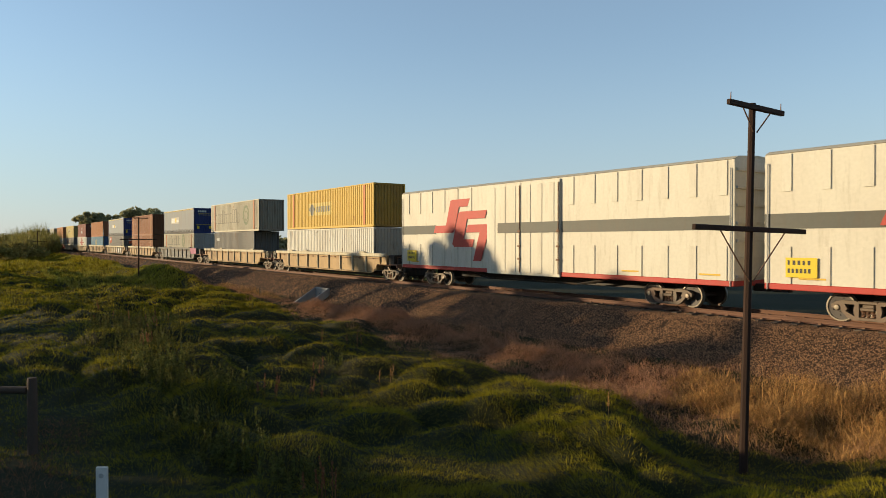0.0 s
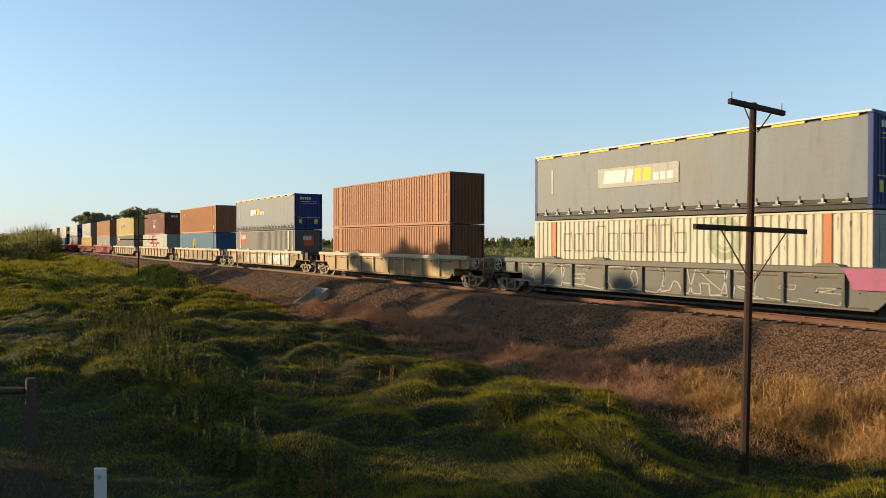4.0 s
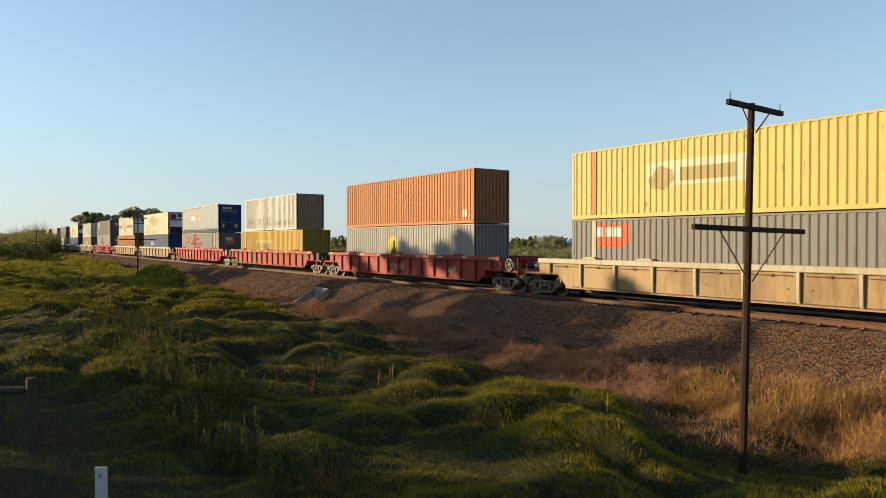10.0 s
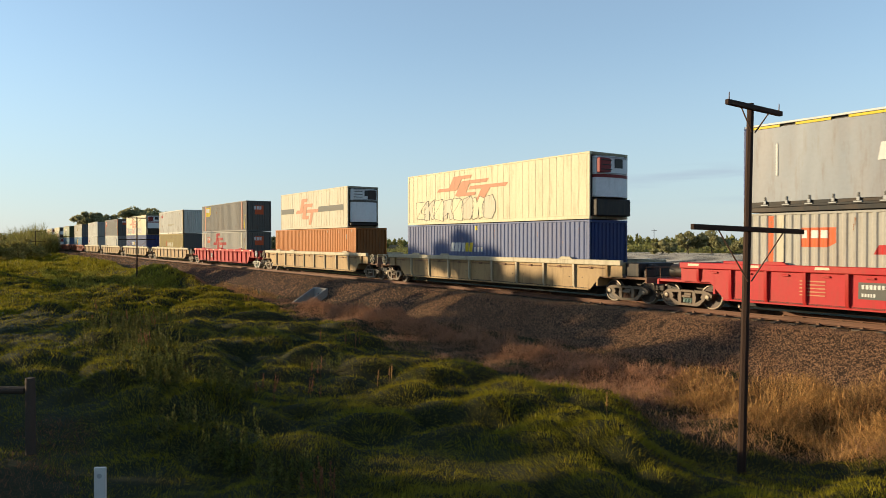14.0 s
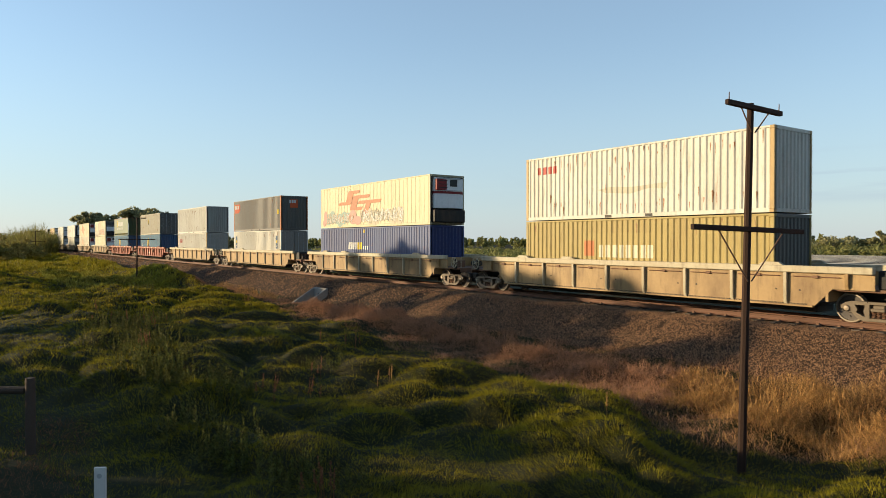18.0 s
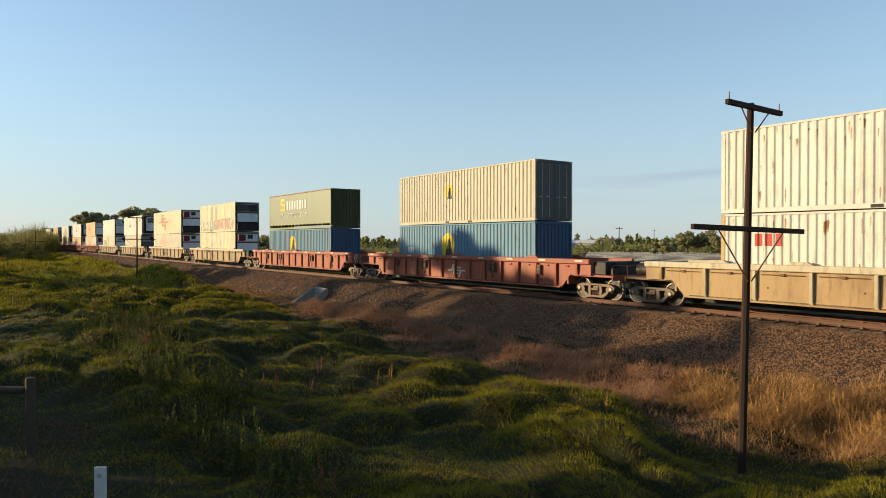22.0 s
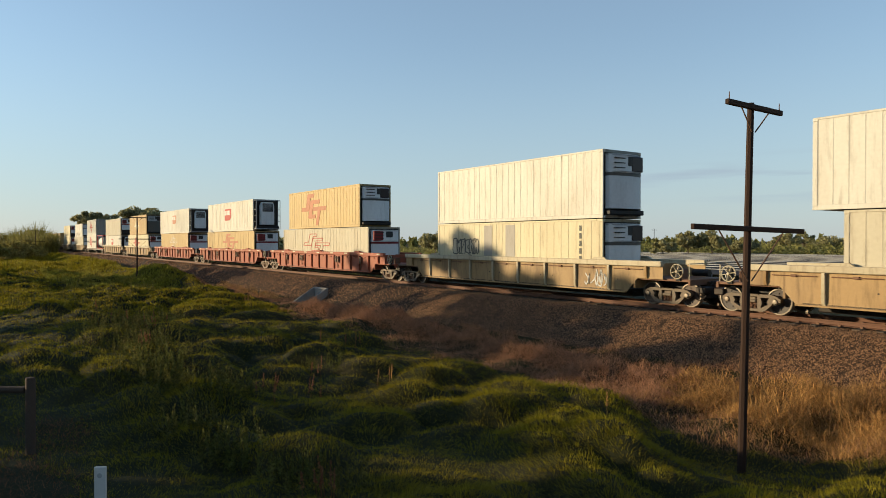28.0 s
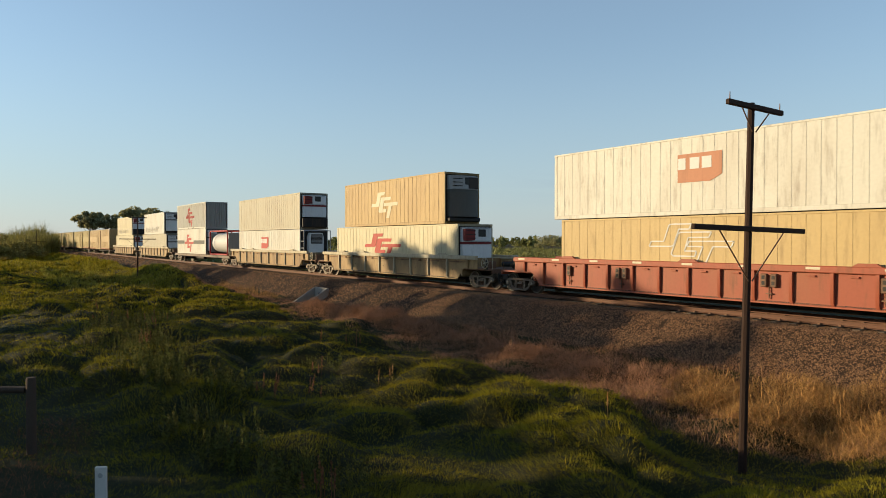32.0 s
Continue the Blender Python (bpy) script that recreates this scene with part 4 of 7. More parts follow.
def curtain_container(label, cloth_mat="curtain"):
    """A 48 ft container with a fabric curtain side and a blue steel end."""
    L, H = 14.63, 2.94
    t = container("curtain_side_container", L, H, "curtain", "navy", style="none", posts="navy", rail_mat="black", label=label)
    for s in (1, -1):
        flip = pose(0, 0, 0, 0, 0, 0 if s > 0 else 180)

        def cloth():
            g, n = Geo(), 90
            xs = [-L / 2 + 0.1 + (L - 0.2) * i / n for i in range(n + 1)]
            zs = [0.34, 0.8, 1.5, 2.2, H - 0.14]
            ys = [[-1.20 - 0.012 * noise.noise((x * 1.7, z * 0.4, 3)) - 0.010 * noise.noise((x * 5, z * 0.8, 1)) for x in xs] for z in zs]
            pts = [(x, ys[j][i], z) for j, z in enumerate(zs) for i, x in enumerate(xs)]
            return g.add(pts, [(j * (n + 1) + i, j * (n + 1) + i + 1, (j + 1) * (n + 1) + i + 1, (j + 1) * (n + 1) + i) for j in range(len(zs) - 1) for i in range(n)])
        part("curtain", shared(("curtain",), cloth), P[cloth_mat], t, "grey fabric curtain", at=flip)
        part("liner", shared(("liner",), lambda: Geo().box(-L / 2 + 0.1, L / 2 - 0.1, -1.16, -1.10, 0.14, H - 0.1)), P["black"], t, at=flip)
        part("frame_rail", shared(("frame_rail",), lambda: Geo().box(-L / 2 + 0.16, L / 2 - 0.16, -1.20, -1.1, 0.16, 0.24, 0.01)), P["black"], t, at=flip)
    part("top_edge", shared(("top_edge",), lambda: Geo().box(-L / 2 + 0.05, L / 2 - 0.05, -1.226, -1.12, H - 0.06, H + 0.012, 0.012)), P["logowhite"], t, "pale canopy edge")
    r = random.Random(3)
    for i in range(9):
        x = -6.6 + i * 1.62
        part("marker_strip", shared(("marker_strip",), lambda: Geo().box(-0.55, 0.55, -1.232, -1.2, H - 0.15, H - 0.075)), P["logoyellow"], t, "yellow edge marking", at=pose(x, 0, 0))
    for i in range(19):
        x = -6.55 + i * 0.73
        part("strap", shared(("strap",), lambda: Geo().box(-0.022, 0.022, -1.228, -1.205, 0.20, 0.50, 0.004)), P["darkgrey"], t, "strap", at=pose(x, 0, 0))
        part("buckle", shared(("buckle",), lambda: Geo().box(-0.045, 0.045, -1.245, -1.21, 0.26, 0.37, 0.01).box(-0.14, 0.10, -1.235, -1.2, 0.21, 0.25, 0.005)), P["unitgrey"], t, "metal buckle", at=pose(x, 0, 0))
    part("repair_strip", shared(("repair_strip",), lambda: Geo().box(-0.03, 0.03, -1.224, -1.208, 1.2, 2.25)), P["logowhite"], t, at=pose(-6.15, 0, 0))
    # slanted white, yellow and small white bars in place of the mark
    bars(t, -3.1, 1.42, 4, (0.35, 0.52), 0.40, "logowhite", slant=0.09, y=-1.228, seed=2)
    bars(t, -1.48, 1.42, 2, (0.36, 0.52), 0.42, "logoyellow", slant=0.05, y=-1.228, seed=3)
    bars(t, -0.55, 1.42, 3, (0.27, 0.30), 0.32, "logowhite", y=-1.228, seed=4)
    xe = L / 2
    g = Geo()
    for i in range(5):
        g.box(xe + 0.012, xe + 0.018, -0.75 + 0.2 * i, -0.6 + 0.2 * i, 2.45, 2.66)
    part("lettering_bar", g, P["logowhite"], t)
    g = Geo().box(xe + 0.012, xe + 0.018, -0.7, 0.75, 2.26, 2.30).box(xe + 0.012, xe + 0.018, -0.7, 0.75, 2.12, 2.15).box(xe + 0.012, xe + 0.018, -1.0, 1.0, 0.98, 1.01)
    g.box(xe + 0.012, xe + 0.018, -0.85, -0.6, 0.5, 0.86).box(xe + 0.012, xe + 0.018, 0.5, 0.8, 0.5, 0.86)
    part("warning_mark", g, P["logoyellow"], t, "yellow warning marks")
    return t


# ---- wagons ----
def wheelset_mesh():
    g = Geo()
    R = 0.46
    for s in (-1, 1):
        p = [(0.72, 0.10), (0.70, 0.12), (0.712, 0.16), (0.725, 0.36), (0.70, 0.405), (0.69, 0.44), (0.685, R + 0.025), (0.712, R + 0.02), (0.725, R), (0.818, R - 0.012), (0.82, 0.405), (0.785, 0.39), (0.775, 0.17), (0.80, 0.15), (0.80, 0.10)]
        p = [(s * y, r) for y, r in p]
        g.lathe_y(p if s > 0 else p[::-1], 0, 0, 24)
    g.lathe_y([(-0.98, 0.075), (0.98, 0.075)], 0, 0, 10)
    for k in range(6):                   # plate holes' dark marks and hub bolts, so that the turning shows
        a = 2 * math.pi * k / 6
        for s in (-1, 1):
            g.box(0.27 * math.cos(a) - 0.02, 0.27 * math.cos(a) + 0.02, s * 0.79 - 0.015, s * 0.79 + 0.015, 0.27 * math.sin(a) - 0.02, 0.27 * math.sin(a) + 0.02)
    me = g.mesh("wheelset")
    for m in (P["wheelface"], P["rim"]):
        me.materials.append(m)
    for f in me.polygons:                # the rims are worn bright
        if math.hypot(f.center.x, f.center.z) > 0.385:
            f.material_index = 1
    return me


def side_frame_geo():
    """The cast side frame of a bogie: one deep plate with a spring opening and two rounded windows."""
    g = Geo()
    for s in (-1, 1):
        def mirror(q):
            return [(s * x, z) for x, z in (q if s < 0 else q[::-1])]
        g.prism_y(mirror([(0.32, .69), (0.32, .58), (.66, .58), (.72, .52), (.80, .44), (1.04, .44), (1.06, .55), (.92, .64), (.74, .69)]), -0.08, 0.08)     # top chord to the pedestal
        g.prism_y(mirror([(.66, .58), (.58, .44), (.62, .36), (.74, .36), (.80, .44), (.72, .52)]), -0.08, 0.08)       # outer web
        g.prism_y(mirror([(.62, .36), (.36, .22), (.24, .22), (.24, .10), (.42, .10), (.56, .16), (.76, .36)]), -0.08, 0.08)       # lower chord
        g.prism_y(mirror([(.32, .69), (.24, .62), (.24, .22), (.36, .22), (.40, .40), (.36, .58), (.32, .58)]), -0.085, 0.085)      # column
    g.box(-.28, .28, -0.08, 0.08, .60, .69, 0.015)
    g.box(-.28, .28, -0.08, 0.08, .10, .20, 0.015)
    g.box(-.20, .20, -0.12, 0.0, .40, .50, 0.02)
    return g


def springs_geo():
    g = Geo()
    g.tube([(0.055 * math.cos(a), 0.055 * math.sin(a), 0.20 + 0.2 * a / 31.4) for a in [31.4 * k / 24 for k in range(25)]], 0.016, 4)
    return g


def bogie(wagon, x, frame_mat="steel", spring_mat="rustysteel"):
    b = part("bogie", shared(("bogie_bolster",), lambda: Geo().box(-0.17, 0.17, -1.02, 1.02, 0.42, 0.60, 0.03)), P[frame_mat], wagon, at=pose(x, 0, 0))
    for s in (-1, 1):
        part("side_frame", shared(("side_frame",), side_frame_geo), P[frame_mat], b, at=pose(0, s * 0.99, 0))
        for sx in (-0.14, 0.0, 0.14):
            part("spring", shared(("spring",), springs_geo), P[spring_mat], b, at=pose(sx, s * 0.99, 0))
        for e in (-1, 1):
            part("axle_box", shared(("axle_box",), lambda: Geo().lathe_y([(-0.135, 0.045), (-0.13, 0.075), (-0.09, 0.10), (0.09, 0.10), (0.13, 0.075), (0.135, 0.045)], 0, 0, 12)), P["bearing"], b, "bright round bearing cap", at=pose(e * 0.875, s * 0.98, 0.46))
        part("brake_beam", shared(("brake_beam",), lambda: Geo().box(-0.05, 0.05, -0.8, 0.8, 0.3, 0.38, 0.01)), P["black"], b, at=pose(s * 0.38, 0, 0))
    for e in (-1, 1):
        w = part("wheelset", shared(("wheelset",), wheelset_mesh), P["wheelface"], b, "pair of dark steel wheels with bright worn rims")
        w.matrix_parent_inverse = Matrix.Translation((e * 0.875, 0, 0.46))
        WHEELSETS.append(w)
    return b


def handwheel(wagon, x, mat, spokes=6, solid=False):
    hw = part("handbrake_wheel", shared(("handbrake_rim",), lambda: Geo().tube([(0.27 * math.cos(a), 0, 0.27 * math.sin(a)) for a in [2 * math.pi * k / 24 for k in range(25)]], 0.022, 7, False)), P[mat], wagon, "handbrake wheel", at=pose(x, -1.36, 1.36))
    g = Geo()
    for k in range(spokes):
        a = 2 * math.pi * k / spokes + 0.2
        g.tube([(0, 0, 0), (0.26 * math.cos(a), 0, 0.26 * math.sin(a))], 0.035 if solid else 0.014, 5)
    g.lathe_y([(-0.05, 0.05), (0.06, 0.06)], 0, 0, 10)
    part("spoke", g, P[mat], hw)
    part("brake_stand", Geo().box(x - 0.10, x + 0.12, -1.30, -1.22, 1.0, 1.56, 0.02), P["black"], wagon)


def well_wagon(kind, x0, front=False, rear=False, label="", length=18.45, top=1.73):
    """A well wagon: two plated sides with posts, floor, end platforms, two bogies."""
    RIBBED["length"] = None
    tan = kind in ("tan", "tan_dirty", "graf")
    body = P[kind]
    sill = P["tan_light"] if kind in ("tan", "tan_dirty") else body
    w = tagged(new("well_wagon"), label, "freight wagon", "well wagons")
    hl, Y = length / 2, 1.45
    bot, cut, up = 0.46, hl - 1.75, 1.03

    def plate():
        return Geo().prism_y([(-cut, bot), (cut, bot), (cut + 0.55, up), (hl, up), (hl, top - 0.03), (-hl, top - 0.03), (-hl, up), (-cut - 0.55, up)], 0, 0.03)

    for s in (1, -1):
        flip = pose(0, 0, 0, 0, 0, 0 if s > 0 else 180)
        side = part("side_plate", shared(("side_plate", length, top), plate), body, w, at=flip @ pose(0, -Y + 0.09, 0))
        part("top_sill", shared(("top_sill", length, top), lambda: Geo().box(-hl, hl, -Y - 0.03, -Y + 0.16, top - 0.22, top, 0.025)), sill, w, at=flip)
        part("bottom_flange", shared(("bottom_flange", length), lambda: Geo().box(-cut, cut, -Y + 0.0, -Y + 0.12, bot - 0.03, bot + 0.03, 0.01)), body, w, at=flip)
        n = 9 if tan else 14
        xs = [-hl + 0.75 + (length - 1.5) * i / n for i in range(n + 1)]
        for i, x in enumerate(xs):
            inner = abs(x) < cut + 0.2
            z0 = bot + 0.02 if inner else up
            part("side_post", shared(("side_post", inner, tan, top), lambda: Geo().prism_x([(-Y - 0.02, top - 0.22), (-Y + 0.10, top - 0.22), (-Y + 0.10, z0), (-Y + 0.07, z0), (-Y - 0.005, z0 + 0.12)], -0.05, 0.05)), sill if kind in ("tan", "tan_dirty") and inner else body, w, at=flip @ pose(x, 0, 0))
        if s > 0 and tan:
            for i in range(n):
                xm = (xs[i] + xs[i + 1]) / 2
                part("latch_rod", shared(("latch_rod",), lambda: Geo().tube([(-0.72, -Y + 0.05, top - 0.34), (0.72, -Y + 0.05, top - 0.34)], 0.016, 5).box(-0.09, 0.09, -Y + 0.02, -Y + 0.10, top - 0.38, top - 0.30, 0.01)), P["rustysteel"], w, at=pose(xm, 0, 0))
                part("drain_hole", shared(("drain_hole",), lambda: Geo().lathe_y([(-Y + 0.084, 0.03), (-Y + 0.092, 0.03)], 0, 0.95, 8)), P["black"], w, at=pose(xm + (0.6 if i % 2 else -0.5), 0, 0))
        elif s > 0:
            for i in range(n):
                xm = (xs[i] + xs[i + 1]) / 2
                part("gusset", shared(("gusset", top), lambda: Geo().box(-0.12, 0.12, -Y + 0.03, -Y + 0.18, top - 0.36, top - 0.30, 0.01).tube([(-0.5, -Y + 0.12, top - 0.33), (0.5, -Y + 0.12, top - 0.33)], 0.014, 5)), body, w, at=pose(xm, 0, 0))
        if not tan and s > 0:
            for x in np.linspace(-hl + 0.6, hl - 0.6, 9):
                part("reflector_plate", shared(("reflector_plate", top), lambda: Geo().box(-0.22, 0.22, -Y - 0.036, -Y - 0.028, top - 0.12, top - 0.04)), P["logocream"], w, "pale reflective plate", at=pose(float(x), 0, 0))
        if kind == "rustred" and s > 0:
            for x in (-6.0, -3.1, 3.1, 6.6):
                for d in ((-0.17, 0.17) if abs(x) < 4 else (0,)):
                    lk = part("lashing_lock", shared(("lashing_lock",), lambda: Geo().box(-0.11, 0.11, -Y - 0.04, -Y + 0.10, 0.98, 1.42, 0.02)), P["rustysteel"], w, "lashing lock box", at=pose(x + d, 0, 0))
                    part("lock_slot", shared(("lock_slot",), lambda: Geo().box(-0.05, 0.05, -Y - 0.05, -Y - 0.03, 1.05, 1.17).box(-0.05, 0.05, -Y - 0.05, -Y - 0.03, 1.24, 1.36)), P["black"], lk)
                part("lock_lever", shared(("lock_lever",), lambda: Geo().tube([(0, -Y + 0.03, 0.98), (0, -Y + 0.03, 0.6)], 0.022, 6).box(-0.1, 0.1, -Y + 0.0, -Y + 0.10, 0.74, 0.78)), P["rustysteel"], w, at=pose(x, 0, 0))
        for x in (-6.1, 0.0 if not tan else -3.2, 6.1):
            part("stacking_guide", shared(("stacking_guide", top), lambda: Geo().prism_y([(-0.42, top), (0.42, top), (0.26, top + 0.10), (-0.26, top + 0.10)], -Y - 0.01, -Y + 0.12)), sill, w, at=flip @ pose(x, 0, 0))
    part("well_floor", shared(("well_floor", length), lambda: Geo().box(-cut + 0.2, cut - 0.2, -Y + 0.09, Y - 0.09, bot - 0.02, 0.53).box(-cut + 0.3, cut - 0.3, -0.55, 0.55, 0.2, bot - 0.02, 0.03)), P["black"], w)
    for e in (-1, 1):
        part("bulkhead", shared(("bulkhead", length, top), lambda: Geo().box(cut + 0.35, cut + 0.43, -Y + 0.09, Y - 0.09, up - 0.4, top - 0.15)), body, w, at=pose(0, 0, 0, 0, 0, 0 if e > 0 else 180))
        part("end_platform", shared(("end_platform", length), lambda: Geo().box(cut + 0.2, hl + 1.15, -1.25, 1.25, up - 0.06, up + 0.04, 0.015).box(hl + 1.05, hl + 1.15, -1.28, 1.28, up - 0.18, up + 0.02, 0.01)), P["rustysteel"] if tan else body, w, at=pose(0, 0, 0, 0, 0, 0 if e > 0 else 180))
        part("draft_sill", shared(("draft_sill", length), lambda: Geo().box(cut + 0.2, hl + 1.2, -0.25, 0.25, 0.66, up - 0.06, 0.02)), P["black"], w, at=pose(0, 0, 0, 0, 0, 0 if e > 0 else 180))
        part("coupler", shared(("coupler", length), lambda: Geo().box(hl + 1.2, hl + 1.58, -0.13, 0.13, 0.76, 1.0, 0.03).box(hl + 1.3, hl + 1.45, -0.3, 0.3, 0.45, 0.9, 0.05)), P["black"], w, at=pose(0, 0, 0, 0, 0, 0 if e > 0 else 180))
        bogie(w, e * (hl - 0.03), "lightgrey" if kind == "red" and e > 0 else "dusty" if tan else "steel", "teal" if kind == "red" else "rustysteel")
        part("brake_gear", shared(("brake_gear", length), lambda: Geo().box(hl + 0.9, hl + 1.52, -0.62, 0.62, 0.34, 0.74, 0.06).box(hl + 1.1, hl + 1.5, -0.9, 0.9, 0.55, 0.8, 0.04)
             .tube([(hl + 1.3, -1.0, 0.85), (hl + 1.36, -1.02, 0.5), (hl + 1.5, -1.0, 0.36), (hl + 1.58, -0.95, 0.5)], 0.03, 6).tube([(hl + 1.1, -0.8, 0.75), (hl + 1.2, -0.85, 0.3), (hl + 1.5, -0.8, 0.25)], 0.025, 6)), P["black"], w, "black coupling and brake gear with hoses", at=pose(0, 0, 0, 0, 0, 0 if e > 0 else 180))
        eq = front if e > 0 else rear
        if eq:
            handwheel(w, e * (hl + 0.62), {"tan": "tan_light", "red": "logowhite"}.get(kind, "tan_light"), 8 if kind == "red" else 6, kind == "red")
            part("brake_cylinder", Geo().tube([(e * (hl + 0.25), 0.2, up + 0.25), (e * (hl + 0.95), 0.2, up + 0.25)], 0.14, 10), P["black"], w)
            part("hand_rail", Geo().tube([(e * (hl + 1.05), -1.2, up), (e * (hl + 1.05), -1.2, up + 0.62), (e * (hl + 1.05), 1.2, up + 0.62), (e * (hl + 1.05), 1.2, up)], 0.018, 6), P["tan_light"] if tan else body, w)
            part("valve_box", Geo().box(e * (hl + 0.35) - 0.16, e * (hl + 0.35) + 0.16, -0.9, -0.5, up, up + 0.42, 0.03), P["rustysteel"], w)
        else:
            if e > 0:
                part("equipment_box", shared(("equipment_box", length), lambda: Geo().box(hl + 0.02, hl + 0.72, -1.22, 1.0, up + 0.04, up + 0.60, 0.03).box(hl + 0.72, hl + 0.98, -1.05, -0.5, up + 0.04, up + 0.34, 0.03)), P["black"], w, "black equipment box on the end platform")
            part("air_reservoir", Geo().tube([(e * (hl + 0.10), -0.55, up + 0.32), (e * (hl + 0.12), -0.55, up + 0.32), (e * (hl + 0.95), -0.55, up + 0.32), (e * (hl + 0.97), -0.55, up + 0.32)], [0.2, 0.25, 0.25, 0.2], 14), P["black"], w, "black air reservoir")
            part("hand_rail", Geo().tube([(e * (hl + 1.05), -1.2, up), (e * (hl + 1.05), -1.2, up + 0.45), (e * (hl + 1.05), 1.2, up + 0.45), (e * (hl + 1.05), 1.2, up)], 0.018, 6), P["rustysteel"], w)
    MOVING.append((w, x0, 0.0))
    return w


def load(thing, x0, z):
    MOVING.append((thing, x0, z))
    return thing


LOW, UP = 0.535, 3.47       # seats of the lower and the upper container above the rail head


# ---- white covered vans at the head of the train ----
def van(x0, length=21.9, top=5.45, bot=0.93, logo=True, label="", mat="van", plain=False):
    v = tagged(new("covered_van"), label, "freight wagon", "covered vans")
    hl, Y = length / 2, 1.46
    RIBBED["length"] = None
    body = part("body", Geo().prism_x([(-Y, bot + 0.2), (Y, bot + 0.2), (Y, top - 0.12), (Y - 0.25, top), (-Y + 0.25, top), (-Y, top - 0.12)], -hl, hl), P[mat], v)
    part("roof", Geo().prism_x([(-Y - 0.01, top - 0.10), (-Y + 0.25, top + 0.02), (0, top + 0.10), (Y - 0.25, top + 0.02), (Y + 0.01, top - 0.10), (Y - 0.2, top - 0.14), (-Y + 0.2, top - 0.14)][::-1], -hl, hl), P["offwhite"], v, "pale grey van roof")
    part("sole_bar", Geo().box(-hl, hl, -Y - 0.015, Y + 0.015, bot, bot + 0.2, 0.02), P["logored"] if not plain else P["brown"], v, "red sole bar")
    dx0, dx1 = -2.6, 2.6
    for s in (1, -1):
        flip = pose(0, 0, 0, 0, 0, 0 if s > 0 else 180)
        for x in np.arange(-hl + 0.75, hl - 0.4, 1.22):
            if not dx0 - 0.3 < x < dx1 + 0.3:
                for z0 in (bot + 0.2, top - 1.34):
                    part("side_rib", shared(("side_rib",), lambda: Geo().prism_x([(-Y - 0.035, 0.0), (-Y, 0.0), (-Y, 1.2), (-Y - 0.035, 1.2)], -0.15, 0.15)), P[mat], v, at=flip @ pose(float(x), 0, z0))
        if not plain:
            for xa, xb in ((-hl, -hl + (3.7 if logo and s > 0 else 8.2)), (-hl + 8.4, dx0 - 0.02) if s < 0 else (-0.0, 0.0), (dx1 + 0.02, hl - 0.12)):
                if xb > xa:
                    part("stripe", Geo().box(xa, xb, -Y - 0.004, -Y, 2.90, 3.40), P["stripe"], v, "charcoal stripe", at=flip)
        for a, b in ((dx0, 0.0), (0.0, dx1)):
            d = part("sliding_door", Geo().box(a + 0.01, b - 0.01, -Y - 0.09, -Y - 0.02, bot - 0.03, top - 0.16, 0.015), P[mat], v, at=flip)
            for u in (0.2, 0.5, 0.8):
                part("door_rib", Geo().box(a + u * 2.6 - 0.16, a + u * 2.6 + 0.16, -Y - 0.115, -Y - 0.085, bot + 0.1, top - 0.3, 0.012), P[mat], d)
            if not plain:
                part("stripe", Geo().box(a + (0.02 if a < 0 and s < 0 else 0.9 if a < 0 else 0.02), b - 0.02, -Y - 0.121, -Y - 0.117, 2.90, 3.40), P["stripe"], d)
            part("lock_rod", Geo().tube([(b - 0.07, -Y - 0.13, bot + 0.1), (b - 0.07, -Y - 0.13, top - 0.3)], 0.025, 6), P["rustysteel"], d)
            for z in (bot + 0.7, bot + 1.3, bot + 2.0):
                part("latch", Geo().box(b - 0.2, b + 0.0, -Y - 0.16, -Y - 0.11, z, z + 0.09, 0.01), P["rustysteel"], d)
    part("underframe", Geo().box(-hl + 2.2, hl - 2.2, -0.35, 0.35, 0.55, bot, 0.02), P["black"], v)
    part("tie_rod", Geo().tube([(-5, -1.0, bot - 0.02), (-3.2, -1.0, 0.62), (3.2, -1.0, 0.62), (5, -1.0, bot - 0.02)], 0.05, 6), P["black"], v)
    for e in (-1, 1):
        bogie(v, e * (hl - 3.0))
        part("coupler", Geo().box(e * hl - 0.1 if e > 0 else -hl - 0.52, hl + 0.52 if e > 0 else -hl + 0.1, -0.14, 0.14, 0.74, 1.0, 0.03), P["black"], v)
        for s in (-1, 1):
            part("ladder_rail", Geo().tube([(e * (hl - 0.12), s * (Y + 0.05), bot), (e * (hl - 0.12), s * (Y + 0.05), top - 0.4)], 0.02, 6), P["unitgrey"], v)
        g = Geo()
        for z in np.arange(bot + 0.3, top - 0.3, 0.62):
            xe = e * hl
            g.box(min(xe, xe + e * 0.07), max(xe, xe + e * 0.07), -Y + 0.1, Y - 0.1, float(z), float(z) + 0.09)
        part("end_rib", g, P[mat], v)
    if logo:
        step_logo(v, -hl + 3.5, 2.2, 6.0, 2.55, "logored", y=-Y - 0.038)
        part("number_plate", flat_shape([rect(-hl + 0.75, bot + 0.42, -hl + 1.75, bot + 1.05)], -Y - 0.075), P["logoyellow"], v, "yellow code plate")
        bars(v, -hl + 0.82, bot + 0.82, 5, (0.08, 0.14), 0.16, "logodark", y=-Y - 0.082)
        bars(v, -hl + 0.82, bot + 0.56, 6, (0.07, 0.14), 0.13, "logodark", y=-Y - 0.082, seed=5)
    if not plain:
        for x in (-hl + 1.6, hl - 0.9, 6.5):
            part("door_mark", flat_shape([rect(x - 0.45, bot + 0.36, x + 0.4, bot + 0.42)], -Y - 0.04), P["codeyellow"], v)
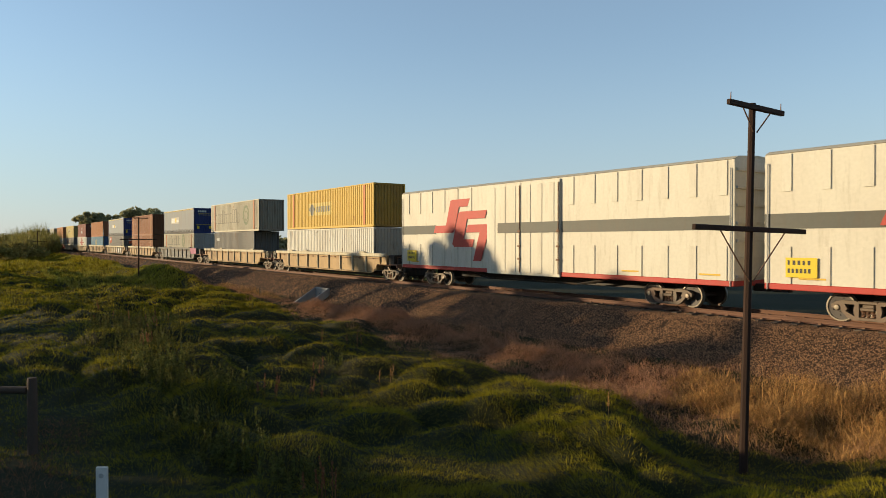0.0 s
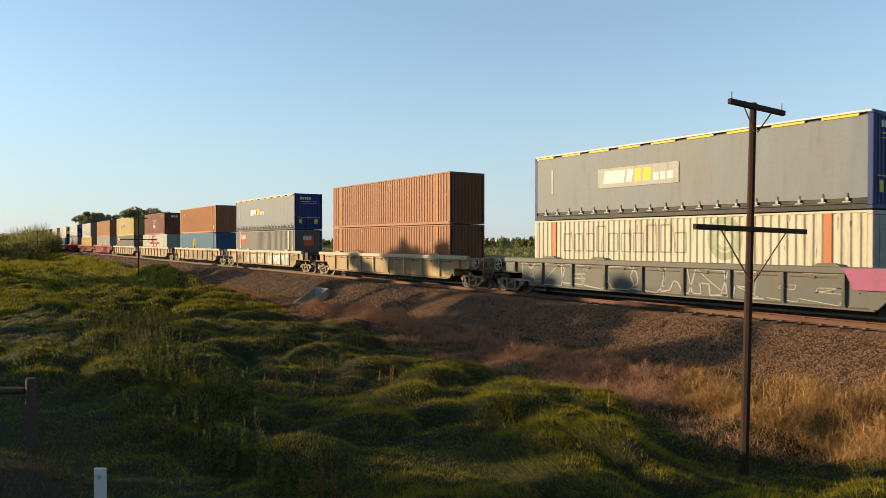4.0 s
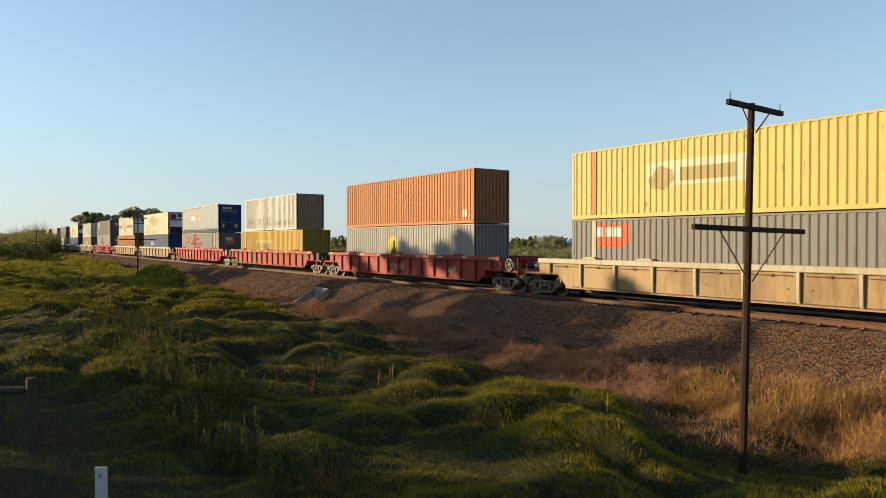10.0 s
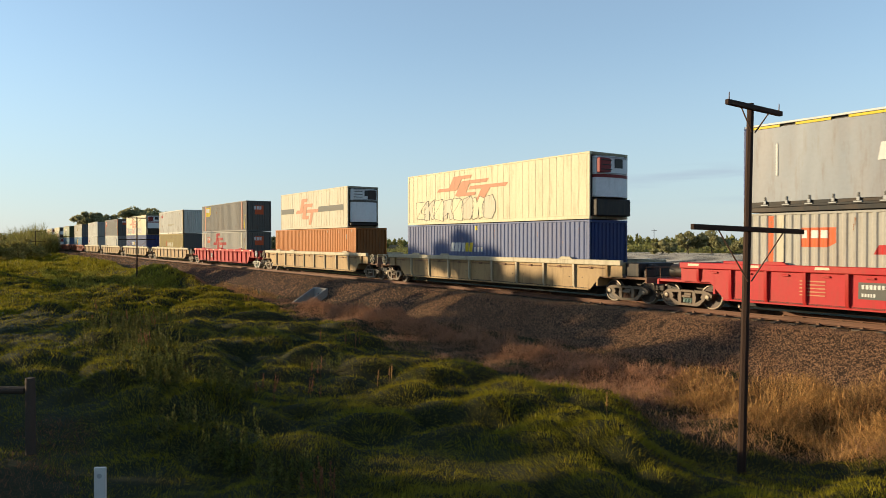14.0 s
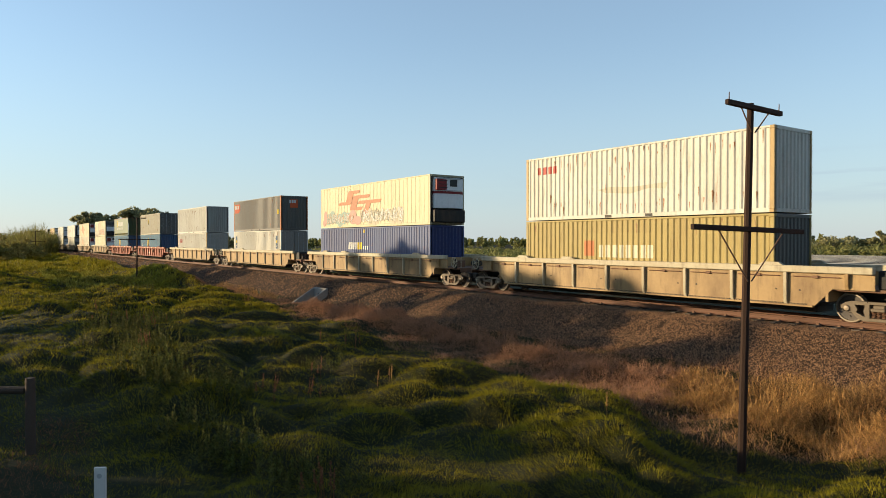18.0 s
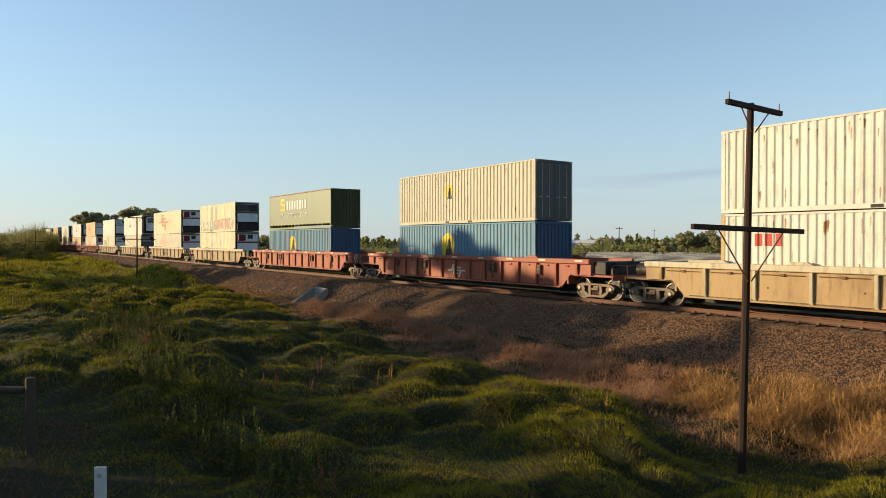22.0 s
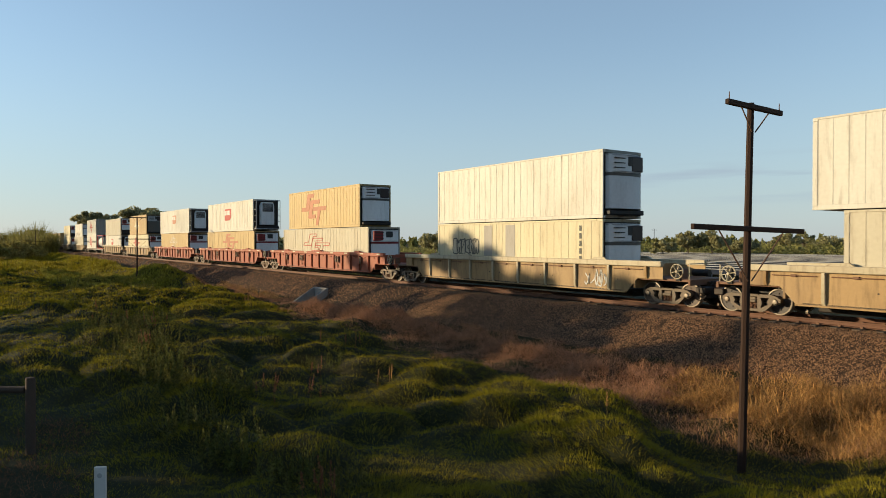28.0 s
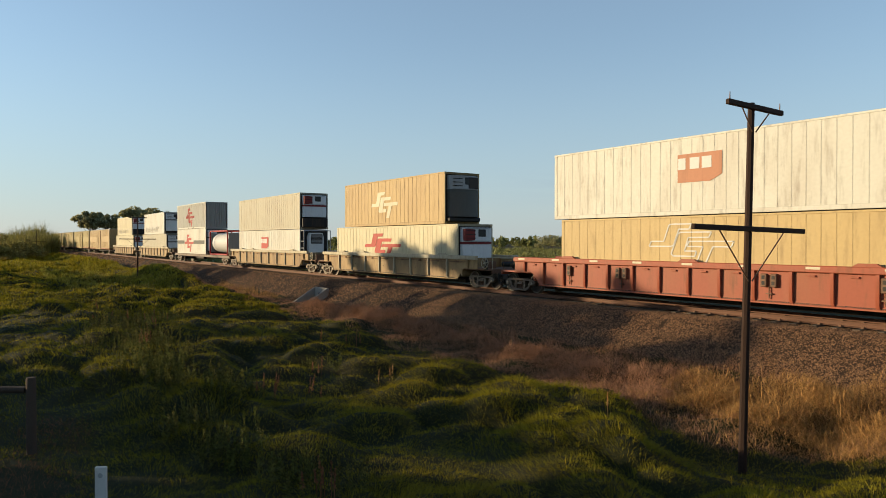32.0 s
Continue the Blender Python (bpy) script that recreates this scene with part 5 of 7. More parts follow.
    MOVING.append((v, x0, 0.0))
    return v


VAN_LABEL = "white steel covered van with charcoal stripe and red emblem"
van(214.0, label=VAN_LABEL)
van(237.0, label=VAN_LABEL)

C40, C48, H = 12.19, 14.63, 2.90
TAN_LABEL = "tan well wagon with plated sides, weathered and dusty"
RED_LABEL = "bright red well wagon with pale reflector plates"
OLD_LABEL = "faded red well wagon with scratched ribbed sides"
RST_LABEL = "rust-red well wagon with lashing lock boxes"


def box48(mat, **k):
    return container("shipping_container", C48, H, mat, **k)


def box40(mat, **k):
    return container("shipping_container", C40, H, mat, **k)


def reefer(mat, L=C40, unit="panel", **k):
    t = container("refrigerated_container", L, H, mat, style="reefer", **k)
    cooling_unit(t, L, H, unit)
    return t


# 1: yellow over white
x = 191.8
well_wagon("tan", x, rear=True, label=TAN_LABEL)
load(box48("white", label="plain white corrugated container set in a well wagon"), x, LOW)
c = load(box48("yellow", band="orangeband", label="yellow corrugated container with faded dark lettering patch"), x, UP)
part("pale_patch", flat_shape([rect(-3.1, 1.0, 1.0, 1.95)], NEAR), P["paleyellow"], c)
part("faded_emblem", flat_shape([[(-3.0, 1.5), (-2.4, 1.95), (-1.9, 1.5), (-2.4, 0.9)]], NEAR - 0.004), P["logogrey"], c)
bars(c, -1.7, 1.25, 6, (0.26, 0.42), 0.42, "logogrey", slant=0.05, y=NEAR - 0.004)
# 2: white 48 over grey 40
x = 170.4
well_wagon("tan", x, front=True, label=TAN_LABEL)
c = load(box40("grey", end_mat="darkgrey", label="grey corrugated container with small pale lettering"), x, LOW)
bars(c, -5.4, 2.0, 4, (0.2, 0.3), 0.26, "logowhite")
c = load(box48("offwhite", band="orangeband", label="off-white corrugated container with large thin grey lettering"), x, UP)


def faded_letters(c, x, z, k, mat="logogrey", ringmat="logogreen"):
    polys = []
    for i in range(10):                     # thin upright outlines, one a letter
        q = rect(x + .68 * i * k, z, x + (.68 * i + .5) * k, z + (1.1 if i in (3, 7, 8) else .78) * k)
        polys += stroke(q + q[:1], 0.06)
    part("lettering_stroke", flat_shape(polys, NEAR), P[mat], c, "thin grey outlines of large lettering")
    part("round_emblem", flat_shape(ring(x + 8.3 * k, z + .55 * k, .72 * k, .82 * k, .26), NEAR), P[ringmat], c, "round green emblem")
    part("emblem_core", flat_shape(ring(x + 8.3 * k, z + .5 * k, .42 * k, .42 * k, .12), NEAR), P[ringmat], c)


faded_letters(c, -5.8, 0.9, 1.16)
# 3: curtain side over white
x = 148.9
w = well_wagon("graf", x, rear=True, label="grey graffiti-covered well wagon with a magenta end")
part("sprayed_end", flat_shape([[(6.9, 1.05), (9.1, 1.06), (9.1, 1.69), (6.6, 1.69)]], -1.486), P["magenta"], w, "magenta sprayed end panel")
tag_lines(w, -8.0, 0.6, 14.5, 0.9, "lightgrey", 5, -1.366, 11, 0.05, ("darkgrey", "graf"))
c = load(box48("offwhite", band="orangeband", doors=True, end_mat="lightgrey", label="off-white container with large thin grey lettering"), x, LOW)
faded_letters(c, -5.4, 1.55, 0.95)
c = load(curtain_container("grey curtain-side container with blue steel end"), x, UP)
part("pale_patch", flat_shape([rect(-3.4, 1.25, 0.6, 2.05)], -1.226), P["lightgrey"], c)
# 4: brown over brown
x = 127.4
well_wagon("tan", x, front=True, label=TAN_LABEL)
for z in (LOW, UP):
    load(box48("brown", band="orange", label="red-brown corrugated steel container"), x, z)
# 5: curtain side over grey, large pale graffiti on the wagon
x = 105.7
w = well_wagon("tan", x, rear=True, label="tan well wagon with large pale graffiti letters")
LETTERS = {
    "U": [[(0, 1), (0, .2), (.2, 0), (.8, 0), (1, .2), (1, 1), (.65, 1), (.62, .3), (.38, .3), (.35, 1)]],
    "N": [[(0, 0), (.05, 1), (.3, 1), (.66, .48), (.66, 1), (1, 1), (.95, 0), (.7, 0), (.36, .5), (.33, 0)]],
    "O": [[(.5, 0), (.85, .1), (1, .5), (.85, .9), (.5, 1), (.5, .72), (.62, .6), (.62, .38), (.5, .28)], [(.5, 0), (.5, .28), (.38, .38), (.38, .6), (.5, .72), (.5, 1), (.15, .9), (0, .5), (.15, .1)]],
    "M": [[(0, 0), (.08, 1), (.33, 1), (.5, .62), (.67, 1), (.92, 1), (1, 0), (.74, 0), (.68, .52), (.5, .22), (.32, .52), (.26, 0)]],
    "T": [[(.33, 0), (.35, .68), (0, .66), (.02, 1), (1, 1), (.98, .66), (.65, .68), (.67, 0)]],
}


def wagon_paint(w, polys, mat, posts, label, lift=0.0, name="sprayed_letter"):
    """Spray paint that runs over the plates and posts of a wagon's side."""
    edges = sorted([p + d for p in posts for d in (-0.051, 0.051)] + [-20, 20])
    deep, proud = [], []
    for q in polys:
        for i, (a, b) in enumerate(zip(edges, edges[1:])):
            piece = clip_x(q, a, b)
            if len(piece) > 2:
                (proud if i % 2 else deep).append(piece)
    part(name, flat_shape(deep, -1.364 - lift), P[mat], w, label)
    if proud:
        part(name, flat_shape([[(x_, min(z_, 1.5)) for x_, z_ in q] for q in proud], -1.473 - lift), P[mat], w, label)


POSTS = [-8.475 + 16.95 * i / 9 for i in range(10)]
back, front_ = [], []
for i, ch in enumerate("UNOMT"):
    x0_, wd = 1.75 + 0.96 * i, 0.9
    for q in LETTERS[ch]:
        pts = [(x0_ + wd * (px + 0.06 * math.sin(3 * pz + i)), 0.56 + (0.96 + 0.04 * math.sin(2.3 * i)) * pz) for px, pz in q]
        front_.append(pts)
        back += stroke(pts + pts[:1], 0.09)
wagon_paint(w, back, "stripe", POSTS, "dark outline of sprayed letters", name="sprayed_outline")
wagon_paint(w, front_, "logowhite", POSTS, "large white sprayed letter", 0.003)
tag_lines(w, -6.9, 0.65, 1.6, 0.75, "stripe", 8, -1.366, 4, 0.09)
tag_lines(w, -3.6, 0.6, 4.6, 0.9, "lightgrey", 9, -1.366, 4, 0.05, ("tan_light",))
txt = bpy.data.curves.new("sprayed_words", "FONT")
txt.body, txt.size, txt.extrude = "NO TIME\n TO PARTY", 0.21, 0.002
tmp = new("sprayed_words", txt)
words = bpy.data.meshes.new_from_object(tmp.evaluated_get(bpy.context.evaluated_depsgraph_get()))
bpy.data.objects.remove(tmp)
part("sprayed_words", words, P["stripe"], w, "small sprayed words", at=pose(6.74, -1.366, 1.18, 90, 0, 0))


def badge_box(orange_at=-6.55, band="tan_light", mat="grey", faded=False, badge_mat="logoorange", badge=(-5.88, 1.7, 1.0), **k):
    t = box48(mat, end_mat="darkgrey", band=band, label="grey corrugated container with a square orange badge", **k)
    square_badge(t, *badge, badge_mat)
    end_badge(t, C48 / 2, -0.4, 1.6, 0.85)
    part("yellow_plate", flat_shape([rect(6.75, 1.2, 6.95, 1.6)], NEAR), P["logoyellow"], t)
    return t


load(badge_box(), x, LOW)
load(curtain_container("grey curtain-side container with blue steel end"), x, UP)
# 6: orange over blue
x = 84.45
w = well_wagon("tan", x, front=True, label="tan well wagon with thin brown scrawls on its plates")
for i, (gx0, gw) in enumerate(((-4.55, 1.0), (-2.6, 1.5), (-0.75, 1.5), (1.15, 1.5), (3.0, 1.5), (4.95, 1.4))):
    tag_lines(w, gx0, 0.6, gw, 0.75, "rust" if i % 2 else "logogrey", 610 + i, -1.366, 3, 0.022)
c = load(box48("skyblue", end_mat="blue", label="sky-blue corrugated container with yellow round emblem"), x, LOW)
yellow_disc_logo(c, -1.0, 1.66, 0.66)


def patched_orange(x):
    c = load(box48("orange", end_mat="brown", label="orange-brown corrugated container with lighter repaint patches"), x, UP)
    for a in (-4.6, -2.2, 0.4):
        part("repaint_patch", flat_shape([rect(a, 0.6, a + 1.5, 2.2)], -1.2175), P["orange"], c)
    part("label_plate", flat_shape([rect(6.3, 0.35, 6.7, 0.75)], NEAR), P["logocream"], c)
    for e in (-6.05, 5.9):
        part("post_band", Geo().box(e - 0.05, e + 0.05, -1.222, -1.16, 0.156, 2.82, 0.01), P["orange"], c)


patched_orange(x)
# 7: maroon over white
x = 62.75
well_wagon("tan", x, rear=True, label=TAN_LABEL)
c = load(box48("white", doors=True, label="white container with doors and red stepped emblem"), x, LOW)
step_logo(c, -2.7, 1.05, 5.6, 1.75, "logored")
c = load(box40("maroon", label="maroon corrugated container with white block lettering"), x, UP)
bars(c, -0.6, 0.87, 3, (0.40, 0.50), 0.49, "logowhite")
for sx, sz in [(-0.5 + .41 * i, 1.95) for i in range(4)] + [(-0.3 + .41 * i, 1.62) for i in range(3)]:
    part("star", flat_shape([[(sx + (.16 if k % 2 == 0 else .065) * math.sin(math.pi * k / 5), sz + (.16 if k % 2 == 0 else .065) * math.cos(math.pi * k / 5)) for k in range(10)]], NEAR), P["logowhite"], c)
g = Geo()
for i in range(3):
    g.box(C40 / 2 + .012, C40 / 2 + .018, -.35 + .3 * i, -.12 + .3 * i, 2.25, 2.55)
part("lettering_bar", g, P["logowhite"], c)
bars(c, 4.0, 2.45, 6, (0.09, 0.16), 0.14, "logowhite")
# 8: pale yellow over grey
x = 41.15
well_wagon("tan", x, front=True, label=TAN_LABEL)
load(badge_box(), x, LOW)


def overpainted_yellow(mat, band, **k):
    c = box48(mat, band=band, label="pale yellow corrugated container with overpainted emblem", **k)
    part("pale_patch", flat_shape([rect(-3.3, 1.15, 1.0, 2.1)], NEAR), P["cream" if mat == "paleyellow" else "paleyellow"], c)
    part("overpainted_emblem", flat_shape([[(-3.2, 1.45), (-2.7, 1.95), (-2.1, 1.75), (-2.0, 1.35), (-2.5, 1.0), (-3.1, 1.1)], rect(-1.75, 1.3, 0.5, 1.8)], NEAR - 0.004), P["olive"], c, "brown overpainted emblem")
    return c


load(overpainted_yellow("paleyellow", "orangeband"), x, UP)
# 9: orange over grey
x = 19.45
w = well_wagon("oldred", x, front=True, label=OLD_LABEL, length=19.4)
tag_lines(w, -1.0, 0.75, 1.5, 0.5, "logocream", 31, -1.366, 6, 0.03)
tag_lines(w, 5.2, 0.75, 0.7, 0.5, "logocream", 32, -1.366, 4, 0.03)
c = load(box48("lightgrey", end_mat="grey", label="grey corrugated container with yellow round emblem"), x, LOW)
yellow_disc_logo(c, -1.0, 1.66, 0.66)
patched_orange(x)
# 10: cream over yellow
x = -2.8
w = well_wagon("oldred", x, rear=True, label=OLD_LABEL, length=19.4)
part("code_panel", flat_shape([rect(-4.2, 0.8, -2.9, 1.3)], -1.366), P["darkgrey"], w)
load(overpainted_yellow("yellow", "yellow"), x, LOW)
c = load(box40("white", end_mat="tan_dirty", label="white corrugated container with thin graffiti"), x, UP)
tag_lines(c, -5.6, 0.35, 6.2, 0.95, "logogrey", 41, NEAR, 11, 0.022)
tag_lines(c, 1.4, 0.4, 4.0, 0.45, "lightgrey", 42, NEAR, 7, 0.025)


def badge_step_box(x):
    c = load(badge_box(band="offwhite", mat="lightgrey", badge=(-5.35, 1.78, 0.62)), x, LOW)
    step_logo(c, -3.2, 1.05, 4.2, 1.75, "red")
    part("orange_stripe", flat_shape([rect(-6.45, .16, -6.25, 2.8)], NEAR), P["logoorange"], c)


def red_codes(w):
    part("code_panel", flat_shape([rect(-3.55, 0.78, -2.5, 1.28)], -1.366), P["darkgrey"], w, "dark code panel with pale writing")
    bars(w, -3.45, 1.08, 8, (0.07, 0.13), 0.11, "logowhite", y=-1.371)
    bars(w, -3.45, 0.85, 5, (0.05, 0.1), 0.08, "logowhite", y=-1.371)
    for i in range(5):
        part("stencil_line", flat_shape([rect(-5.3, 0.78 + .11 * i, -4.5, 0.82 + .11 * i)], -1.366), P["logofaded"], w)


# 11: curtain side over grey
x = -24.6
red_codes(well_wagon("red", x, front=True, label=RED_LABEL, length=19.4))
badge_step_box(x)
load(curtain_container("silvery curtain-side container with blue steel end", "silver"), x, UP)


def slate_box(x):
    c = load(box48("slateblue", end_mat="navy", label="slate-blue corrugated container with white and yellow lettering shapes"), x, LOW)
    bars(c, -2.9, 1.42, 4, (0.27, 0.48), 0.33, "logowhite", slant=0.08, seed=2)
    bars(c, -1.58, 1.42, 2, (0.29, 0.48), 0.36, "logoyellow", slant=0.06, seed=3)
    bars(c, -0.82, 1.42, 3, (0.22, 0.24), 0.28, "logowhite", seed=4)
    part("yellow_plate", flat_shape([rect(-.7, 2.55, -.55, 2.75)], NEAR), P["logoyellow"], c)


# 12: graffiti reefer over slate blue
x = -46.3
w = well_wagon("tan", x, rear=True, label=TAN_LABEL)
slate_box(x)
c = load(reefer("cream", C48, "panel", label="cream insulated container with graffiti, cooling unit at its end"), x, UP)
step_logo(c, -4.2, 1.45, 5.8, 1.1, "logofaded")
tag_lines(c, -6.3, 0.22, 7.2, 1.1, "stripe", 51, NEAR, 8, 0.028, ("cream", "offwhite"))
# 13: striped reefer over orange
x = -67.6
well_wagon("tan", x, front=True, rear=True, label=TAN_LABEL)
load(box48("orange", label="orange-brown corrugated container with dark stains"), x, LOW)
c = load(reefer("offwhite", C40, "grey", label="off-white insulated container with charcoal stripe and red emblem"), x, UP)
part("stripe", flat_shape([rect(-6.0, 1.25, -3.4, 1.65), rect(1.3, 1.25, 5.4, 1.65)], NEAR), P["stripe"], c)
step_logo(c, -2.9, 0.75, 4.0, 1.6, "logofaded")
# 14: grey over grey
x = -89.6
red_codes(well_wagon("red", x, front=True, label=RED_LABEL, length=19.4))
badge_step_box(x)
c = load(badge_box(band="logofaded", mat="grey", badge_mat="logoyellow"), x, UP)
part("yellow_plate", flat_shape([rect(6.5, 0.25, 6.8, 0.75), rect(6.45, 0.62, 6.7, 1.1)], NEAR), P["logoyellow"], c)
# 15: rust-streaked white over olive
x = -111.2
well_wagon("tan", x, rear=True, label=TAN_LABEL)
c = load(box40("olive", end_mat="darkgrey", label="olive corrugated container with faded square emblem"), x, LOW)
part("pale_patch", flat_shape([rect(-2.6, 1.2, 2.0, 2.3)], NEAR), P["olive"], c)
part("square_emblem", flat_shape([rect(-2.4, 1.35, -1.8, 2.0)], NEAR - .004), P["orangeband"], c)
bars(c, -1.55, 1.3, 8, (0.26, 0.52), 0.36, "logocream", y=NEAR - .004)
c = load(box40("white", end_mat="white", posts="amber", label="white corrugated container with rust-streaked corners"), x, UP)
rust_runs(c, C40, 22, 151)
part("rust_patch", flat_shape([[(-1.6, 1.2), (-1.0, 1.28), (0.2, 1.22), (1.9, 1.3), (1.8, 1.05), (1.0, 1.12), (0.1, 0.95), (-1.2, 1.05)]], NEAR), P["offwhite"], c)
bars(c, -5.3, 2.1, 4, (0.24, 0.34), 0.33, "logored")
# 16: colourful graffiti reefer over slate blue
x = -132.8
well_wagon("tan", x, front=True, label=TAN_LABEL)
slate_box(x)
c = load(reefer("cream", C48, "panel", label="cream insulated container with bright graffiti, cooling unit at its end"), x, UP)
step_logo(c, -4.4, 1.15, 5.8, 1.35, "logofaded")
cloud(c, [disc(-6.0 + 0.62 * i, 0.62 + 0.12 * math.sin(1.7 * i), 0.5, 0.42 + 0.1 * math.sin(2.3 * i), 16) for i in range(6)], NEAR + 0.003, "teal", "pale teal sprayed cloud")
cloud(c, [disc(-6.5, 0.75, 0.3, 0.5, 14), disc(-2.2, 0.7, 0.55, 0.5, 14), disc(-1.5, 0.45, 0.5, 0.3, 14), disc(-6.7, 0.35, 0.25, 0.25, 12)], NEAR - 0.001, "pink", "faded pink sprayed cloud")
cloud(c, [disc(-0.6 + 0.75 * i, 0.66 + 0.1 * math.sin(1.9 * i + 1), 0.55, 0.45 + 0.1 * math.sin(1.3 * i), 16) for i in range(7)], NEAR + 0.003, "offwhite", "off-white sprayed cloud")
tag_lines(c, -6.3, 0.25, 4.4, 0.8, "logopale", 61, NEAR - 0.002, 9, 0.035)
tag_lines(c, -6.1, 0.3, 4.0, 0.75, "logowhite", 63, NEAR - 0.003, 8, 0.03)
tag_lines(c, -1.0, 0.25, 5.4, 0.95, "logogrey", 62, NEAR - 0.002, 10, 0.035)
tag_lines(c, -0.9, 0.3, 5.2, 0.9, "logowhite", 64, NEAR - 0.003, 9, 0.05)
# 17: charcoal with orange posts over white
x = -154.1
well_wagon("tan", x, rear=True, label=TAN_LABEL)
c = load(box40("white", doors=True, end_mat="grey", label="white corrugated container with doors"), x, LOW)
for sx in (-5.55, 4.9):
    part("sign_plate", flat_shape([rect(sx, 1.35, sx + 0.36, 2.45)], NEAR - 0.004), P["blue"], c, "small blue sign with yellow disc")
    part("sign_disc", flat_shape([disc(sx + 0.18, 1.95, 0.14, 0.16)], NEAR - 0.008), P["logoyellow"], c)
    bars(c, sx + 0.05, 1.5, 4, (0.05, 0.1), 0.07, "logowhite", y=NEAR - 0.008)
c = load(box40("grey", end_mat="darkgrey", posts="orangeband", label="charcoal corrugated container with orange corner posts"), x, UP)
square_badge(c, -5.8, 1.75, 0.85)
end_badge(c, C40 / 2, -0.4, 1.9, 0.7)
part("yellow_plate", flat_shape([rect(5.2, 1.35, 5.65, 1.75)], NEAR), P["logoyellow"], c)
# 18: white over white
x = -175.6
well_wagon("tan", x, front=True, label=TAN_LABEL)
c = load(box40("white", doors=True, end_mat="lightgrey", posts="amber", label="white corrugated container with rusty door end"), x, LOW)
rust_runs(c, C40, 12, 181)
bars(c, -5.2, 1.8, 4, (0.26, 0.42), 0.36, "logored")
c = load(box40("white", end_mat="lightgrey", label="plain white corrugated container, weathered"), x, UP)
rust_runs(c, C40, 10, 182)
# 19: sand over sky blue
x = -197.4
w = well_wagon("rustred", x, label=RST_LABEL, length=19.4)
step_logo(w, -0.75, 0.72, 1.5, 0.55, "logocream", -1.366, "pale stepped emblem")
c = load(box40("skyblue", end_mat="blue", label="sky-blue corrugated container with yellow round emblem"), x, LOW)
yellow_disc_logo(c, -1.0, 1.70, 0.7)
bars(c, -5.1, 1.3, 3, (0.16, 0.3), 0.22, "logowhite")
c = load(box40("offwhite", doors=True, end_mat="darkgrey", label="sand-coloured corrugated container with small round emblem"), x, UP)
yellow_disc_logo(c, -0.9, 1.75, 0.42)
# 20: green curtain side over blue
x = -219.2
w = well_wagon("rustred", x, front=True, label=RST_LABEL, length=19.4)
c = load(box40("skyblue", end_mat="blue", label="blue corrugated container with yellow round emblem"), x, LOW)
yellow_disc_logo(c, -1.0, 1.70, 0.7)
c = load(container("curtain_side_container", C40, H, "green", style="none", label="green curtain-side container with white and yellow lettering"), x, UP)
for s in (0, 180):
    part("curtain", Geo().box(-C40 / 2 + 0.1, C40 / 2 - 0.1, -1.205, -1.12, 0.34, H - 0.07, 0.02), P["green"], c, "smooth green curtain", at=pose(0, 0, 0, 0, 0, s))
part("roof_edge", Geo().box(-C40 / 2 + 0.1, C40 / 2 - 0.1, -1.225, -1.15, H - 0.09, H - 0.02, 0.01), P["maroon"], c)
for i in range(16):
    part("strap", Geo().box(-5.5 + .72 * i, -5.46 + .72 * i, -1.226, -1.2, 0.17, 0.42), P["logoyellow"], c)
part("square_emblem", flat_shape([rect(-3.5, 1.52, -2.5, 1.72), rect(-2.75, 1.72, -2.5, 1.94), rect(-3.5, 1.94, -2.5, 2.12), rect(-3.5, 2.12, -3.25, 2.34), rect(-3.5, 2.34, -2.5, 2.52)], NEAR), P["logoyellow"], c, "yellow square emblem")
bars(c, -2.2, 1.6, 8, (0.36, 0.7), 0.52, "logowhite", seed=7)
txt = bpy.data.curves.new("lettering", "FONT")
txt.body, txt.size, txt.extrude = "TRANSPORT SINCE 1895", 0.48, 0.002
tmp = new("lettering", txt)
words = bpy.data.meshes.new_from_object(tmp.evaluated_get(bpy.context.evaluated_depsgraph_get()))
bpy.data.objects.remove(tmp)
wmin, wmax = min(v.co.x for v in words.vertices), max(v.co.x for v in words.vertices)
for v in words.vertices:
    v.co.x = (v.co.x - wmin) * 5.45 / (wmax - wmin)
part("lettering", words, P["logowhite"], c, "white lettering", at=pose(-3.5, NEAR - 0.003, 0.98, 90, 0, 0))
# 21 to 24: insulated containers on tan wagons
x = -240.6
well_wagon("tan", x, rear=True, label=TAN_LABEL)
c = load(reefer("cream", C40, "red", label="cream insulated container with faint emblem"), x, LOW)
step_logo(c, -2.4, 1.6, 3.6, 0.9, "logocream", label="pale stepped emblem")
c = load(reefer("cream", C40, "dark", label="cream insulated container with spray-painted graffiti"), x, UP)
tag_lines(c, -6.0, 0.18, 4.5, 0.9, "logogrey", 71, NEAR, 7, 0.035, ("offwhite", "cream"))
cloud(c, [disc(-1.2 + 0.78 * i, 0.62 + 0.10 * math.sin(2.1 * i) + 0.05 * i, 0.62, 0.42 + 0.12 * math.sin(1.3 * i + 1), 16) for i in range(9)], NEAR + 0.003, "teal", "pale teal sprayed cloud")
tag_lines(c, -0.7, 0.30, 6.0, 0.95, "logofaded", 72, NEAR - 0.002, 8, 0.04, ("logopale", "offwhite", "pink"))
part("repair_panel", flat_shape([rect(-2.1, 1.0, -1.5, 2.65), rect(-0.5, 0.9, 0.1, 2.6)], NEAR), P["lightgrey"], c)
x = -262.2
w = well_wagon("tan", x, front=True, label=TAN_LABEL)
tag_lines(w, -1.6, 0.6, 1.6, 0.7, "stripe", 73, -1.366, 4, 0.04)
c = load(reefer("offwhite", C48, "red", label="off-white insulated container with red stepped emblem"), x, LOW)
